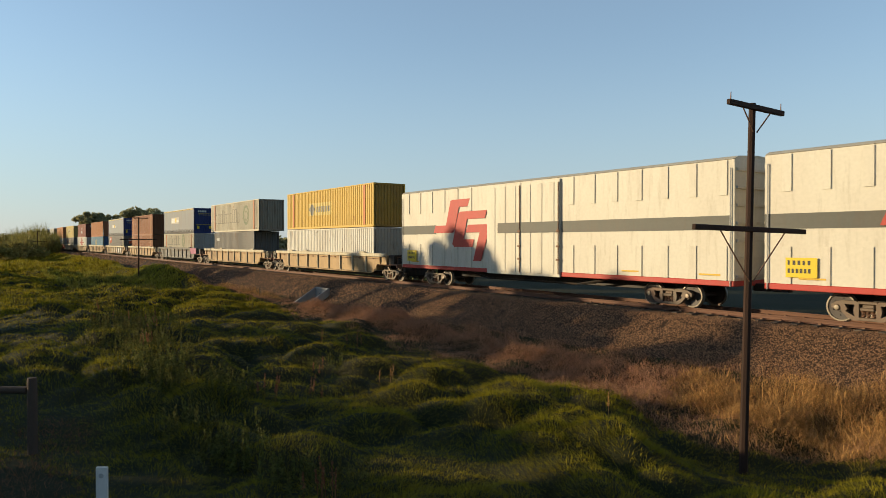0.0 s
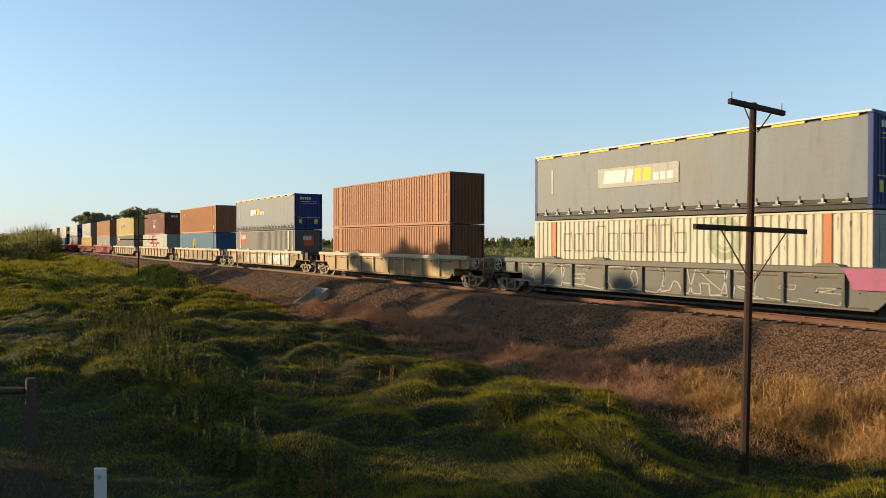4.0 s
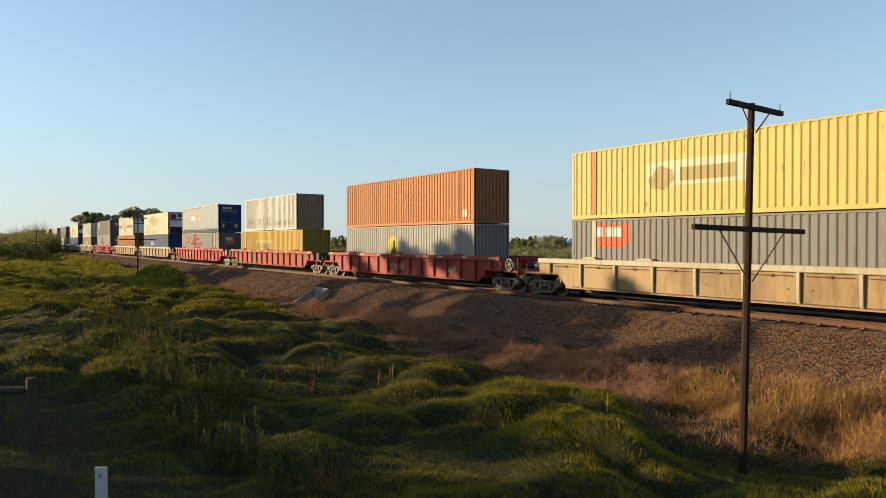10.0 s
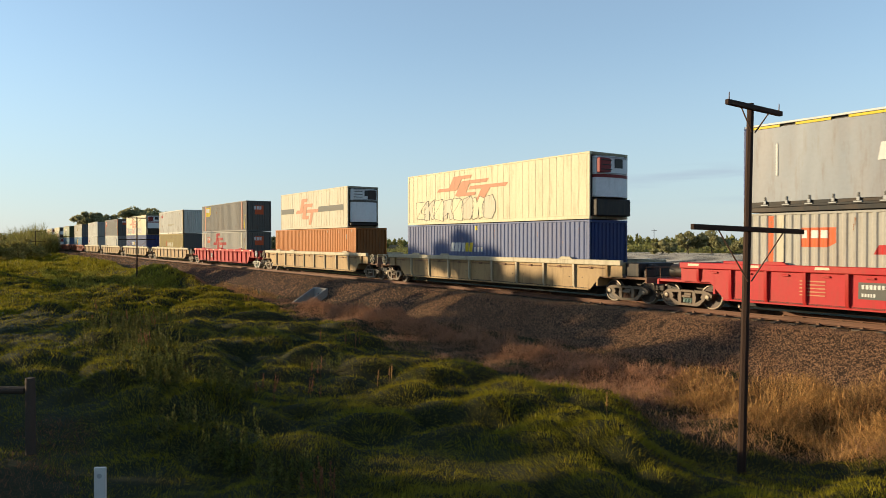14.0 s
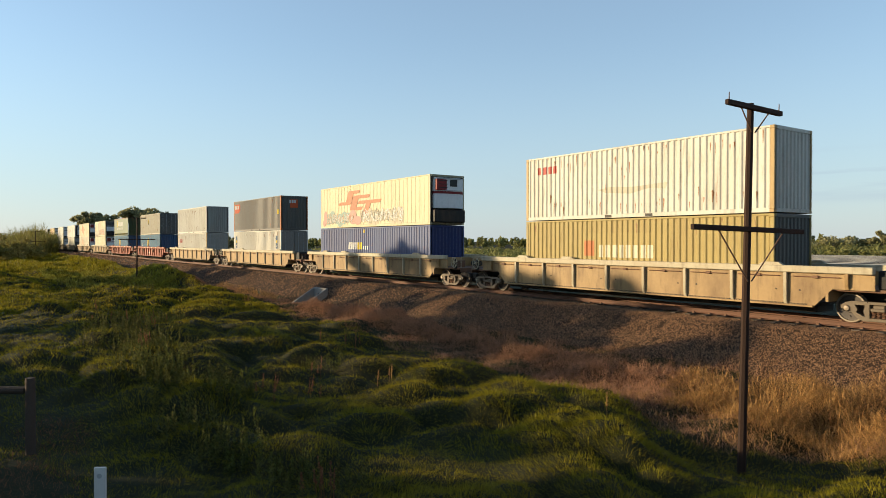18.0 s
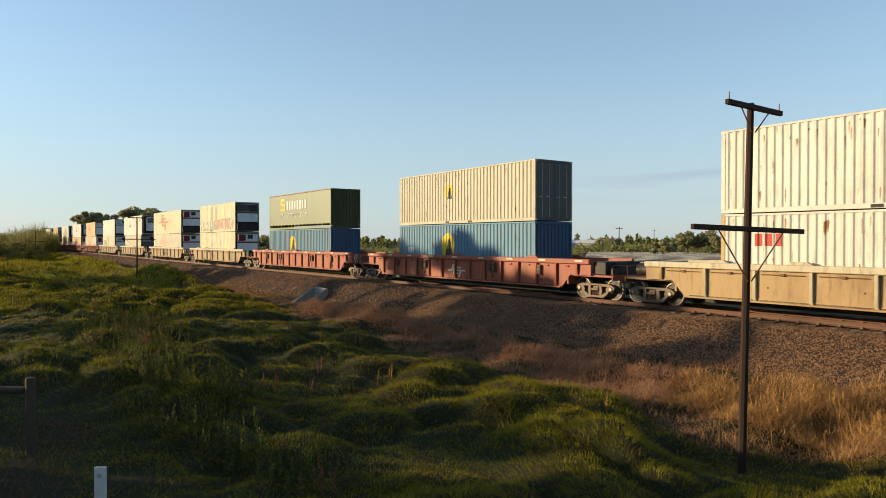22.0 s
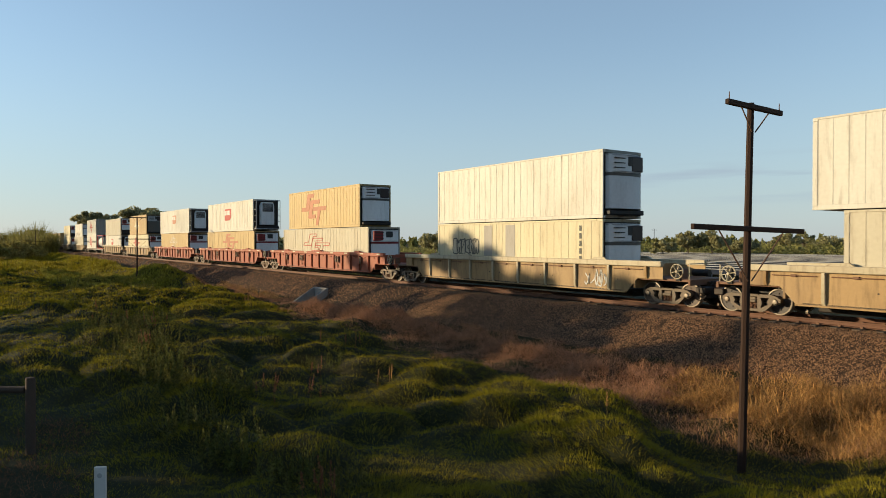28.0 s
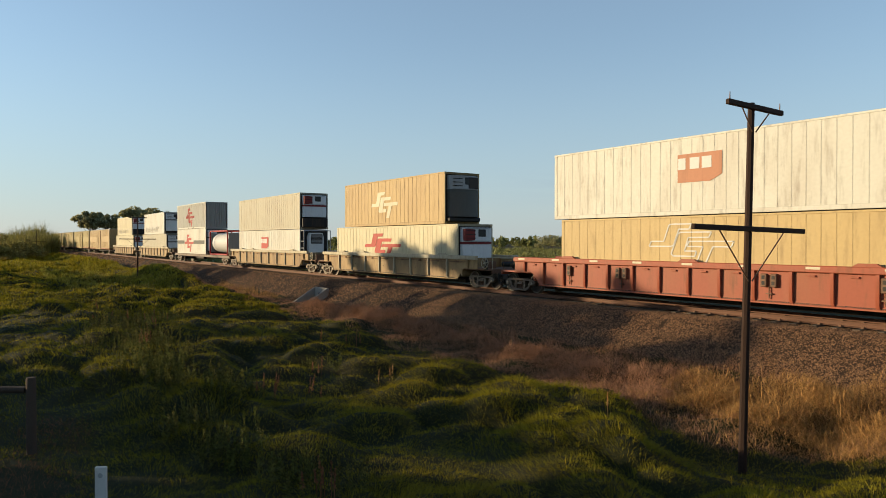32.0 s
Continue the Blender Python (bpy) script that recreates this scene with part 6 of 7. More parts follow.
step_logo(c, -3.9, 1.3, 4.6, 1.2, "logopale")
c = load(reefer("cream", C48, "panel", label="cream insulated container with red stepped emblem"), x, UP)
step_logo(c, -4.0, 0.95, 4.8, 1.6, "logofaded")
x = -284.1
well_wagon("tan", x, rear=True, label=TAN_LABEL)
load(reefer("offwhite", C40, "old", label="off-white insulated container, dusty"), x, LOW)
c = load(reefer("white", 13.7, "cage", label="white insulated container with small red square badge"), x - 0.2, UP)
square_badge(c, -2.4, 1.2, 0.8)
x = -305.9
w = well_wagon("tan", x, front=True, label=TAN_LABEL)
tag_lines(w, 5.2, 0.6, 1.4, 0.75, "logowhite", 74, -1.366, 4, 0.05)
c = load(reefer("cream", C40, "grey", label="yellowed insulated container with dark graffiti"), x, LOW)
tag_lines(c, -4.6, 1.3, 2.2, 0.75, "stripe", 75, NEAR, 6, 0.06, ("offwhite",))
part("repair_panel", flat_shape([rect(-1.9, 1.2, -1.25, 2.75), rect(-0.2, 1.2, 0.5, 2.75)], NEAR), P["lightgrey"], c)
bars(c, 4.75, 2.4, 6, (0.14, 0.24), 0.33, "stripe", vertical=True)
load(reefer("white", C40, "grey", label="plain white insulated container with grey cooling unit"), x, UP)
# 25 to 27: rust-red wagons
x = -327.4
well_wagon("rustred", x, front=True, label=RST_LABEL, length=19.4)
c = load(reefer("offwhite", C48, "red", label="off-white insulated container with dark red emblem"), x, LOW)
step_outline(c, -3.2, 1.25, 4.4, 1.25, "logored")
c = load(reefer("honey", C40, "grey", label="yellowed insulated container with faded red emblem"), x, UP)
step_logo(c, -3.6, 0.75, 4.3, 1.9, "logofaded")
x = -349.1
well_wagon("rustred", x, front=True, label=RST_LABEL, length=19.4)
c = load(reefer("honey", C48, "red", label="yellowed insulated container with faded red emblem"), x, LOW)
step_logo(c, -2.0, 1.35, 4.6, 1.35, "logofaded")
c = load(reefer("white", 14.1, "cage", label="white insulated container with red square badge"), x, UP)
square_badge(c, -1.3, 1.1, 1.15, "logored")
x = -371.1
well_wagon("rustred", x, label=RST_LABEL, length=19.4)
c = load(reefer("honey", 13.4, "red", label="yellowed insulated container with faint stepped emblem"), x, LOW)
step_outline(c, -1.9, 1.4, 3.4, 1.2, "logowhite")
c = load(reefer("white", 14.3, "cage", label="white insulated container with orange square badge"), x, UP)
# faded paint on this orange badge stands for the sun's glare on it
square_badge(c, -0.6, 1.2, 1.05, "logofaded")
# 28 onwards
x = -393.0
well_wagon("tan", x, front=True, label=TAN_LABEL)
c = load(reefer("cream", C48, "red", label="cream insulated container with dark red emblem"), x, LOW)
step_logo(c, -3.2, 1.2, 4.4, 1.25, "logored")
c = load(reefer("amber", C40, "old", label="rust-stained yellow insulated container with pale emblem"), x, UP)
step_logo(c, -2.3, 0.85, 3.2, 1.3, "logocream", label="pale stepped emblem")
x = -414.3
well_wagon("tan", x, front=True, rear=True, label=TAN_LABEL)
c = load(reefer("white", C48, "cage", label="white insulated container with red square badge"), x, LOW)
square_badge(c, -1.3, 1.3, 1.0, "logored")
load(reefer("offwhite", C48, "panel", label="off-white insulated container with cooling unit"), x, UP)


def flat_wagon(x0, length=22.0):
    w = tagged(new("flat_wagon"), "dark skeletal flat wagon with open underframe", "freight wagon", "flat wagons")
    hl = length / 2
    for s in (-1, 1):
        part("side_beam", Geo().box(-hl, hl, s * 1.1 - 0.08, s * 1.1 + 0.08, 0.72, 1.0, 0.02), P["steel"], w)
    part("centre_beam", Geo().box(-hl, hl, -0.25, 0.25, 0.55, 0.98, 0.02), P["black"], w)
    for xx in np.linspace(-hl + 0.2, hl - 0.2, 9):
        part("cross_beam", Geo().box(float(xx) - 0.08, float(xx) + 0.08, -1.2, 1.2, 0.82, 1.02, 0.01), P["steel"], w)
    for e in (-1, 1):
        bogie(w, e * (hl - 2.0))
    part("brake_tank", Geo().tube([(-2, -0.8, 0.6), (1, -0.8, 0.6)], 0.18, 10), P["black"], w)
    MOVING.append((w, x0, 0.0))
    return w


x = -435.6
flat_wagon(x)
c = load(reefer("white", C40, "grey", label="white insulated container with charcoal stripe and red emblem"), x - 3.4, 1.02)
part("stripe", flat_shape([rect(-6.0, 1.15, -2.8, 1.55), rect(1.2, 1.15, 5.6, 1.55)], NEAR), P["stripe"], c)
step_logo(c, -2.6, 0.65, 3.6, 1.6, "logored")
c = load(box40("white", end_mat="lightgrey", label="white container with red stepped emblem"), x - 3.4, 3.95)
step_logo(c, -2.2, 0.7, 3.6, 1.7, "logored")
t = tagged(new("tank_container"), "white tank container in a red steel frame", "container", "train containers")
prof = [(-2.9, 0.3), (-2.85, 0.8), (-2.6, 1.05), (2.6, 1.05), (2.85, 0.8), (2.9, 0.3)]
part("tank", Geo().add([(a, r * math.cos(2 * math.pi * k / 28), 1.28 + r * math.sin(2 * math.pi * k / 28)) for a, r in prof for k in range(28)],
                       [(i * 28 + k, (i + 1) * 28 + k, (i + 1) * 28 + (k + 1) % 28, i * 28 + (k + 1) % 28) for i in range(5) for k in range(28)] + [tuple(range(28)), tuple(range(167, 139, -1))]), P["logowhite"], t, "white tank barrel")
for y in (-1.16, 1.16):
    for z in (0.07, 2.52):
        part("frame_rail", Geo().box(-3.03, 3.03, y - 0.06, y + 0.06, z - 0.07, z + 0.07, 0.01), P["red"], t)
    for xx in (-2.97, 2.97):
        part("frame_post", Geo().box(xx - 0.07, xx + 0.07, y - 0.06, y + 0.06, 0.0, 2.59, 0.01), P["red"], t)
for xx in (-2.97, 2.97):
    for z in (0.07, 2.52):
        part("frame_rail", Geo().box(xx - 0.06, xx + 0.06, -1.1, 1.1, z - 0.07, z + 0.07, 0.01), P["red"], t)
    part("end_plate", Geo().box(xx - 0.03, xx + 0.03, -1.05, 1.05, 0.3, 2.3, 0.02), P["lightgrey"], t)
load(t, x + 7.2, 1.02)
for x, mats in ((-458.1, ("offwhite", "white", "grey", "grey")), (-479.6, ("cream", "cream", "panel", "panel"))):
    well_wagon("tan", x, front=True, label=TAN_LABEL)
    load(reefer(mats[0], C48, mats[2], label="pale insulated container, dusty"), x, LOW)
    c = load(reefer(mats[1], C40, mats[3], label="pale insulated container with faint scrawl"), x, UP)
    tag_lines(c, -5, 0.3, 8, 0.7, "lightgrey", int(-x), NEAR, 8, 0.06)
for x in (-504.0, -529.0, -554.0, -579.0):
    van(x, 23.2, 4.7, 0.95, False, "rust-stained beige covered van", "amber" if x > -510 else "olive", True)


# weathering of the plain steel boxes
for i, (thing, x0, z) in enumerate(list(MOVING)):
    if thing.name.startswith("shipping_container"):
        panel = next(k for k in thing.children if k.name.startswith("side_panel"))
        L = round(panel.dimensions.x + 0.34, 2)
        RIBBED["length"] = L
        colour = panel.material_slots[0].material.name
        kind = "offwhite" if colour in ("orange_paint", "brown_paint", "maroon_paint") else "rust" if i % 2 else "brown"
        rust_runs(thing, L, 40 if colour in ("white_paint", "offwhite_paint", "yellow_paint") else 20, 900 + i, mat=kind, wide=0.55)

# ---- trees ----
def blades(x, y, z, h, w, lean_x, lean_y, curve=1.0):
    """Tapering bent blades: five vertices each. Returns vertices, flat faces and face sizes."""
    n = len(x)
    a = rng.uniform(0, 2 * math.pi, n)
    sx, sy = np.cos(a) * w / 2, np.sin(a) * w / 2
    v = np.empty((n, 5, 3))
    v[:, 0] = np.stack([x - sx, y - sy, z - 0.03], 1)
    v[:, 1] = np.stack([x + sx, y + sy, z - 0.03], 1)
    mx, my, mz = x + lean_x * h * 0.35, y + lean_y * h * 0.35, z + h * 0.6
    v[:, 2] = np.stack([mx + sx * 0.8, my + sy * 0.8, mz], 1)
    v[:, 3] = np.stack([mx - sx * 0.8, my - sy * 0.8, mz], 1)
    v[:, 4] = np.stack([x + lean_x * h, y + lean_y * h, z + h * (1 - 0.28 * curve * np.hypot(lean_x, lean_y))], 1)
    k = 5 * np.arange(n)[:, None]
    f = np.concatenate([k + np.array([0, 1, 2, 3]), k + np.array([3, 2, 4])], 1)
    return v.reshape(-1, 3), f.ravel(), np.tile([4, 3], n)


def leaves(centres, size):
    """Small rhombic leaves, randomly turned, one at each centre."""
    n = len(centres)
    u = rng.normal(size=(n, 3))
    u /= np.linalg.norm(u, axis=1)[:, None]
    w = np.cross(u, rng.normal(size=(n, 3)))
    w /= np.linalg.norm(w, axis=1)[:, None]
    s = size * rng.uniform(0.6, 1.3, (n, 1))
    v = np.stack([centres - u * s, centres + w * s * 0.5, centres + u * s, centres - w * s * 0.5], 1)
    return v.reshape(-1, 3), np.arange(4 * n), np.full(n, 4)


def tree(x, y, height, spread, crown_base, clumps, leaf, per, material, label, seed, flat=0.6, name="tree", group="roadside trees", trunks=1):
    """A tapered trunk with forking limbs, and clumps of leaves round the limbs' ends."""
    r = random.Random(seed)
    zb = float(ground_z(x, y)) - 0.15
    t = tagged(new(name), label, "tree" if name != "shrub" else "shrub", group)
    t.matrix_basis = pose(x, y, zb)
    g, cent = Geo(), []
    th = max(height * crown_base, 0.5)
    for k in range(trunks):
        ox, oy = (r.uniform(-0.5, 0.5) * spread * 0.3 for _ in "ab") if trunks > 1 else (0, 0)
        lean = (r.uniform(-0.1, 0.1) * height, r.uniform(-0.1, 0.1) * height)
        top = Vector((ox + lean[0], oy + lean[1], height * 0.72))
        fork = Vector((ox + lean[0] * 0.4, oy + lean[1] * 0.4, th))
        g.tube([(ox, oy, 0), fork, top], [0.028 * height, 0.02 * height, 0.006 * height], 8)
        for i in range(max(3, clumps // trunks)):
            a = 2 * math.pi * (i * 0.382 + r.uniform(-0.08, 0.08))
            q = math.sqrt((i + 0.6) / (clumps / trunks))
            rad = spread * q * r.uniform(0.8, 1.05)
            zz = th + (height - th) * (1 - flat * q * q) * r.uniform(0.62, 1.0) * (1 if i % 3 else 0.75)
            end = Vector((ox + rad * math.cos(a), oy + rad * math.sin(a), zz))
            s = fork.lerp(top, r.uniform(0.0, 0.8))
            mid = s.lerp(end, 0.55) + Vector((0, 0, -0.05 * height))
            g.tube([s, mid, end], [0.010 * height, 0.006 * height, 0.002 * height], 5, False)
            cent.append((end, spread * r.uniform(0.22, 0.36)))
    part("trunk", g, BARK, t)
    pts = []
    for c, cr in cent:
        d = rng.normal(size=(per, 3))
        d /= np.linalg.norm(d, axis=1)[:, None]
        pts.append(np.array(c) + d * (cr * rng.uniform(0.25, 1.0, (per, 1)) ** 0.6) * np.array([1, 1, 0.68]))
    pts = np.concatenate(pts)
    pts = pts[pts[:, 2] > 0.15]
    part("crown", raw_mesh("crown", *leaves(pts, leaf), material), None, t)
    return t


# the row of trees behind the camera, whose shadow lies over the paddock
# (along the row, top above the rail, crown radius, share of the height that is bare stem)
ROW = [(-73.2, 11.2, 1.9, 0.5), (-60.6, 11.0, 2.4, 0.76), (-51.0, 10.2, 1.9, 0.5), (-43.9, 8.2, 1.6, 0.6), (-66.8, 10.3, 2.4, 0.8), (-63.3, 8.0, 1.4, 0.66), (-107.5, 8.4, 3.2, 0.25), (-101.5, 9.4, 3.0, 0.25), (-98.4, 9.2, 2.6, 0.25), (-92.2, 8.8, 2.6, 0.25), (-95.3, 9.2, 3.0, 0.25), (-89, 2.5, 1.9, 0.06), (-83.5, 5.2, 2.4, 0.06),
       (-79, 2.2, 1.9, 0.06), (-75, 2.5, 1.8, 0.06), (-71, 2.3, 1.8, 0.06), (-67.5, 2.6, 1.8, 0.06), (-64, 2.2, 1.8, 0.06), (-61, 2.8, 1.8, 0.06), (-56.6, 4.0, 1.5, 0.06), (-52.4, 2.2, 1.6, 0.06), (-56.1, 9.4, 2.1, 0.62), (-53.4, 8.6, 1.9, 0.58), (-49.6, 8.0, 1.9, 0.36), (-48.4, 4.6, 1.6, 0.08), (-46.0, 2.5, 1.6, 0.08),
       (-43.4, 3.3, 1.6, 0.06), (-40.8, 2.9, 1.6, 0.06), (-38.4, 3.7, 1.6, 0.06), (-36.0, 3.9, 1.8, 0.06), (-33.4, 4.6, 1.8, 0.06), (-30.8, 5.2, 1.8, 0.06), (-28.0, 5.6, 1.9, 0.06), (-24.8, 5.6, 2.2, 0.06),
       (-20.8, 5.0, 2.4, 0.08), (-16.6, 5.2, 2.6, 0.08), (-12.0, 5.4, 2.8, 0.08), (-7.0, 5.4, 2.8, 0.08)]
for i, (tx, tt, tr, cb) in enumerate(ROW):
    small = tt < 5.9
    tree(tx, -14.0 + 0.9 * math.sin(i * 2.1), (tt + 1.1) * 1.04, tr, cb, 22, 0.23, 230 if cb not in (0.6, 0.66, 0.74, 0.8) else 70, LEAF,
         "dense roadside shrub behind the paddock" if small else "leafy roadside tree behind the paddock", 100 + i, 0.75 if small else 0.6, "shrub" if small else "tree")

# far side: flat-topped pines over the train, loose trees and scrub over the fields
FAR = [(-297, 60, 17.6, 8.0, 0.6, 34), (-322, 72, 15.8, 5.0, 0.5, 20), (-324, 44.5, 16.8, 6.0, 0.42, 30), (-335, 52, 16.2, 5.5, 0.42, 26)]
for i, (tx, ty, th, tr, cb, n) in enumerate(FAR):
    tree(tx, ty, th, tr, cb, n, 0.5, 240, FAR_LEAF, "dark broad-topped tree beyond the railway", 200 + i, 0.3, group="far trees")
# (picture bearing in degrees from the track's square, distance, height, spread)
for i, (b, d, th, tr) in enumerate([(-55.6, 150, 6.4, 4.2), (-54.0, 190, 7.0, 3.2), (-69.0, 150, 6.0, 4.0), (-46.0, 260, 6.2, 7.0), (-37.2, 170, 4.6, 3.0), (-35.3, 175, 6.4, 4.0), (-33.6, 175, 6.8, 4.8), (-31.2, 185, 5.0, 3.5),
                                    (-28.4, 220, 7.0, 4.0), (-27.2, 240, 7.2, 3.0), (-25.3, 230, 6.0, 5.5), (-24.2, 235, 5.8, 4.5), (-22.4, 230, 7.2, 3.5), (-20.0, 220, 8.0, 5.0), (-41.5, 250, 6.0, 5.5), (-72.5, 170, 6.8, 4.5), (-77, 200, 7.5, 4.8)]):
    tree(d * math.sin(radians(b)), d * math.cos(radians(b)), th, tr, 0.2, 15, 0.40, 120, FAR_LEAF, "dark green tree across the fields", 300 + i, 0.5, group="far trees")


def scrub_belt(name, n, b0, b1, d0, d1, h0, h1, size, material, label):
    """Low bushes over a stretch of the far fields, too many to count."""
    nb = n // 60
    b, d = np.radians(rng.uniform(b0, b1, nb)), rng.uniform(d0, d1, nb)
    bx_, by_ = d * np.sin(b), d * np.cos(b)
    keep = by_ > 34
    bx_, by_ = bx_[keep], by_[keep]
    r, h = rng.uniform(1.0, 2.4, len(bx_)), rng.uniform(h0, h1, len(bx_))
    c = rng.normal(size=(len(bx_), 60, 3))
    c /= np.linalg.norm(c, axis=2)[..., None]
    c = c * rng.uniform(0.5, 1, (len(bx_), 60, 1)) * np.stack([r, r, h], 1)[:, None]
    c[..., 2] = np.abs(c[..., 2])
    c += np.stack([bx_, by_, ground_z(bx_, by_)], 1)[:, None]
    tagged(new(name, raw_mesh(name, *leaves(c.reshape(-1, 3), size), material)), label, "scrub", kind="stuff")


scrub_belt("scrub", 60000, -80, -44, 75, 300, 1.4, 2.6, 0.30, SCRUB, "pale green scrub beyond the railway")
scrub_belt("scrub", 45000, -44, -18, 190, 300, 2.2, 4.2, 0.42, SCRUB, "green scrub behind the netted field")
scrub_belt("scrub", 16000, -88, -80, 150, 330, 2.5, 5.0, 0.5, SCRUB, "green scrub along the railway")

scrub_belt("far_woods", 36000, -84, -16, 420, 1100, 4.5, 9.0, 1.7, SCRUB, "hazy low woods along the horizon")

# farm sheds and a line pole beyond the netted field
for b, d, w, h, turn in ((-43.4, 255, 11, 3.4, 20), (-42.4, 262, 14, 3.0, 35), (-41.6, 275, 8, 3.2, 10)):
    sx, sy = d * math.sin(radians(b)), d * math.cos(radians(b))
    shed = tagged(new("farm_shed"), "low farm shed with pale metal gable roof", "shed", "farm sheds")
    shed.matrix_basis = pose(sx, sy, float(ground_z(sx, sy)), 0, 0, turn)
    part("wall", Geo().box(-w / 2, w / 2, -3, 3, -0.1, h), P["lightgrey"], shed)
    part("roof", Geo().prism_x([(-3.3, h), (3.3, h), (3.3, h + 0.1), (0, h + 1.2), (-3.3, h + 0.1)], -w / 2 - 0.3, w / 2 + 0.3), P["logowhite"], shed, "pale metal roof")
    part("door", Geo().box(-1.2, 1.2, -3.06, -3.0, 0, 2.6), P["darkgrey"], shed)
for b, d, h in ((-40.6, 230, 9.0), (-37.9, 300, 9.5)):
    px_, py_ = d * math.sin(radians(b)), d * math.cos(radians(b))
    lp = tagged(new("line_pole"), "thin far power line pole with one crossarm", "utility pole", "far line poles")
    lp.matrix_basis = pose(px_, py_, float(ground_z(px_, py_)) - 0.2, 0, 0, 40)
    part("post", Geo().tube([(0, 0, 0), (0, 0, h)], [0.14, 0.1], 7), WOOD, lp)
    part("crossarm", Geo().box(-1.1, 1.1, -0.06, 0.06, h - 0.7, h - 0.55), WOOD, lp)

# rows of dark netting over the far field
PALE_EDGE = P["unitgrey"]
for i in range(15):
    yy = 66 + i * 6.3
    x0 = -0.92 * yy - 2
    row = tagged(new("netting_row"), "long low row of dark crop netting with pale edge", "crop netting", "netting rows")
    row.matrix_basis = pose(0, yy, -1.65)
    part("netting", Geo().prism_x([(-2.4, 0.75), (0, 1.12), (2.4, 0.75), (2.4, 0.70), (0, 1.06), (-2.4, 0.70)][::-1], x0, 40), NET, row)
    part("edge_strip", Geo().box(x0, 40, -0.16, 0.16, 1.11, 1.17, 0.01), PALE_EDGE, row)
    for k in range(int((40 - x0) / 9)):
        part("hoop_post", shared(("hoop_post",), lambda: Geo().box(-0.05, 0.05, -2.35, -2.25, -0.1, 0.76)), PALE_EDGE, row, at=pose(x0 + 4 + 9 * k, 0, 0))

# ---- reeds at the far left of the track ----
for i, (cx, cy, n, hh, rr) in enumerate([(-188, 16.0, 2600, 4.4, 2.6), (-196, 14.2, 3400, 5.6, 3.6), (-207, 17.0, 3600, 6.2, 3.0), (-206, 11.0, 3200, 5.2, 4.0), (-222, 16.5, 3600, 6.6, 4.5), (-220, 9.0, 3200, 5.4, 5.0), (-240, 14.0, 3600, 6.6, 6.0), (-262, 17.0, 3400, 7.4, 5.0), (-262, 9.0, 3200, 6.4, 7.0)]):
    rad, ang = rr * np.sqrt(rng.uniform(0, 1, n)), rng.uniform(0, 6.28, n)
    px_, py_ = rad * np.cos(ang), rad * np.sin(ang)
    h = 1.3 * hh * rng.uniform(0.35, 1.0, n) * (1 - 0.35 * (rad / rr) ** 2) * (0.65 + 0.6 * vnoise(px_ / 1.1 + 5 * i, py_ / 1.1, 40))
    reed = tagged(new("reed_clump", raw_mesh("reed_clump", *blades(px_, py_, ground_z(cx + px_, cy + py_), h, np.full(n, 0.13), 0.08 * px_ + rng.normal(0, 0.16, n), 0.08 * py_ + rng.normal(0, 0.16, n)), REED)),
                  "tall olive reeds beside the railway bank", "reeds", "reed clumps")
    reed.matrix_basis = pose(cx, cy, 0)


for i, (cx, cy, th, tr) in enumerate([(-150, 5.0, 4.6, 4.0), (-158, 8.5, 5.4, 4.2), (-172, 11.0, 6.0, 4.0), (-166, 3.0, 5.2, 4.5), (-182, 6.5, 6.4, 5.0)]):
    tree(cx, cy, 0.8 * th, tr, 0.1, 20, 0.22, 200, BUSH, "dense olive-green bush beside the reeds", 500 + i, 0.7, "shrub", "bushes by the railway")

# ---- grass of the paddock ----
EDGE_X = np.array([-200, -75, -57, -41, -30, -21, -16.5, -12.8, -9.6, -8.6, -7.2, -5.9, 5])
EDGE_Y = np.array([17.5, 17.6, 17.4, 16.6, 15.4, 14.9, 14.8, 14.4, 13.2, 13.5, 14.2, 14.8, 15.5])


def wedge(n, d0, d1, power, a0=-89.6, a1=-19):
    """Places on the ground before the camera, thinning with distance."""
    e = 1 - power
    d = (rng.uniform(0, 1, n) * (d1 ** e - d0 ** e) + d0 ** e) ** (1 / e)
    a = np.radians(rng.uniform(a0, a1, n))
    return d * np.sin(a), d * np.cos(a), d


def ribbons(p, u, bend, length, w):
    """Tapering blades of two joints from p along u, drooping by bend: five vertices each."""
    n = len(p)
    a = rng.uniform(0, 2 * math.pi, n)
    side = np.stack([np.cos(a), np.sin(a), np.zeros(n)], 1) * (w / 2)[:, None]
    L = length[:, None]
    mid, tip = p + L * (0.5 * u + 0.22 * bend), p + L * (0.92 * u + bend)
    v = np.stack([p - side, p + side, mid + 0.75 * side, mid - 0.75 * side, tip], 1)
    k = 5 * np.arange(n)[:, None]
    f = np.concatenate([k + np.array([0, 1, 2, 3]), k + np.array([3, 2, 4])], 1)
    return v.reshape(-1, 3), f.ravel(), np.tile([4, 3], n)


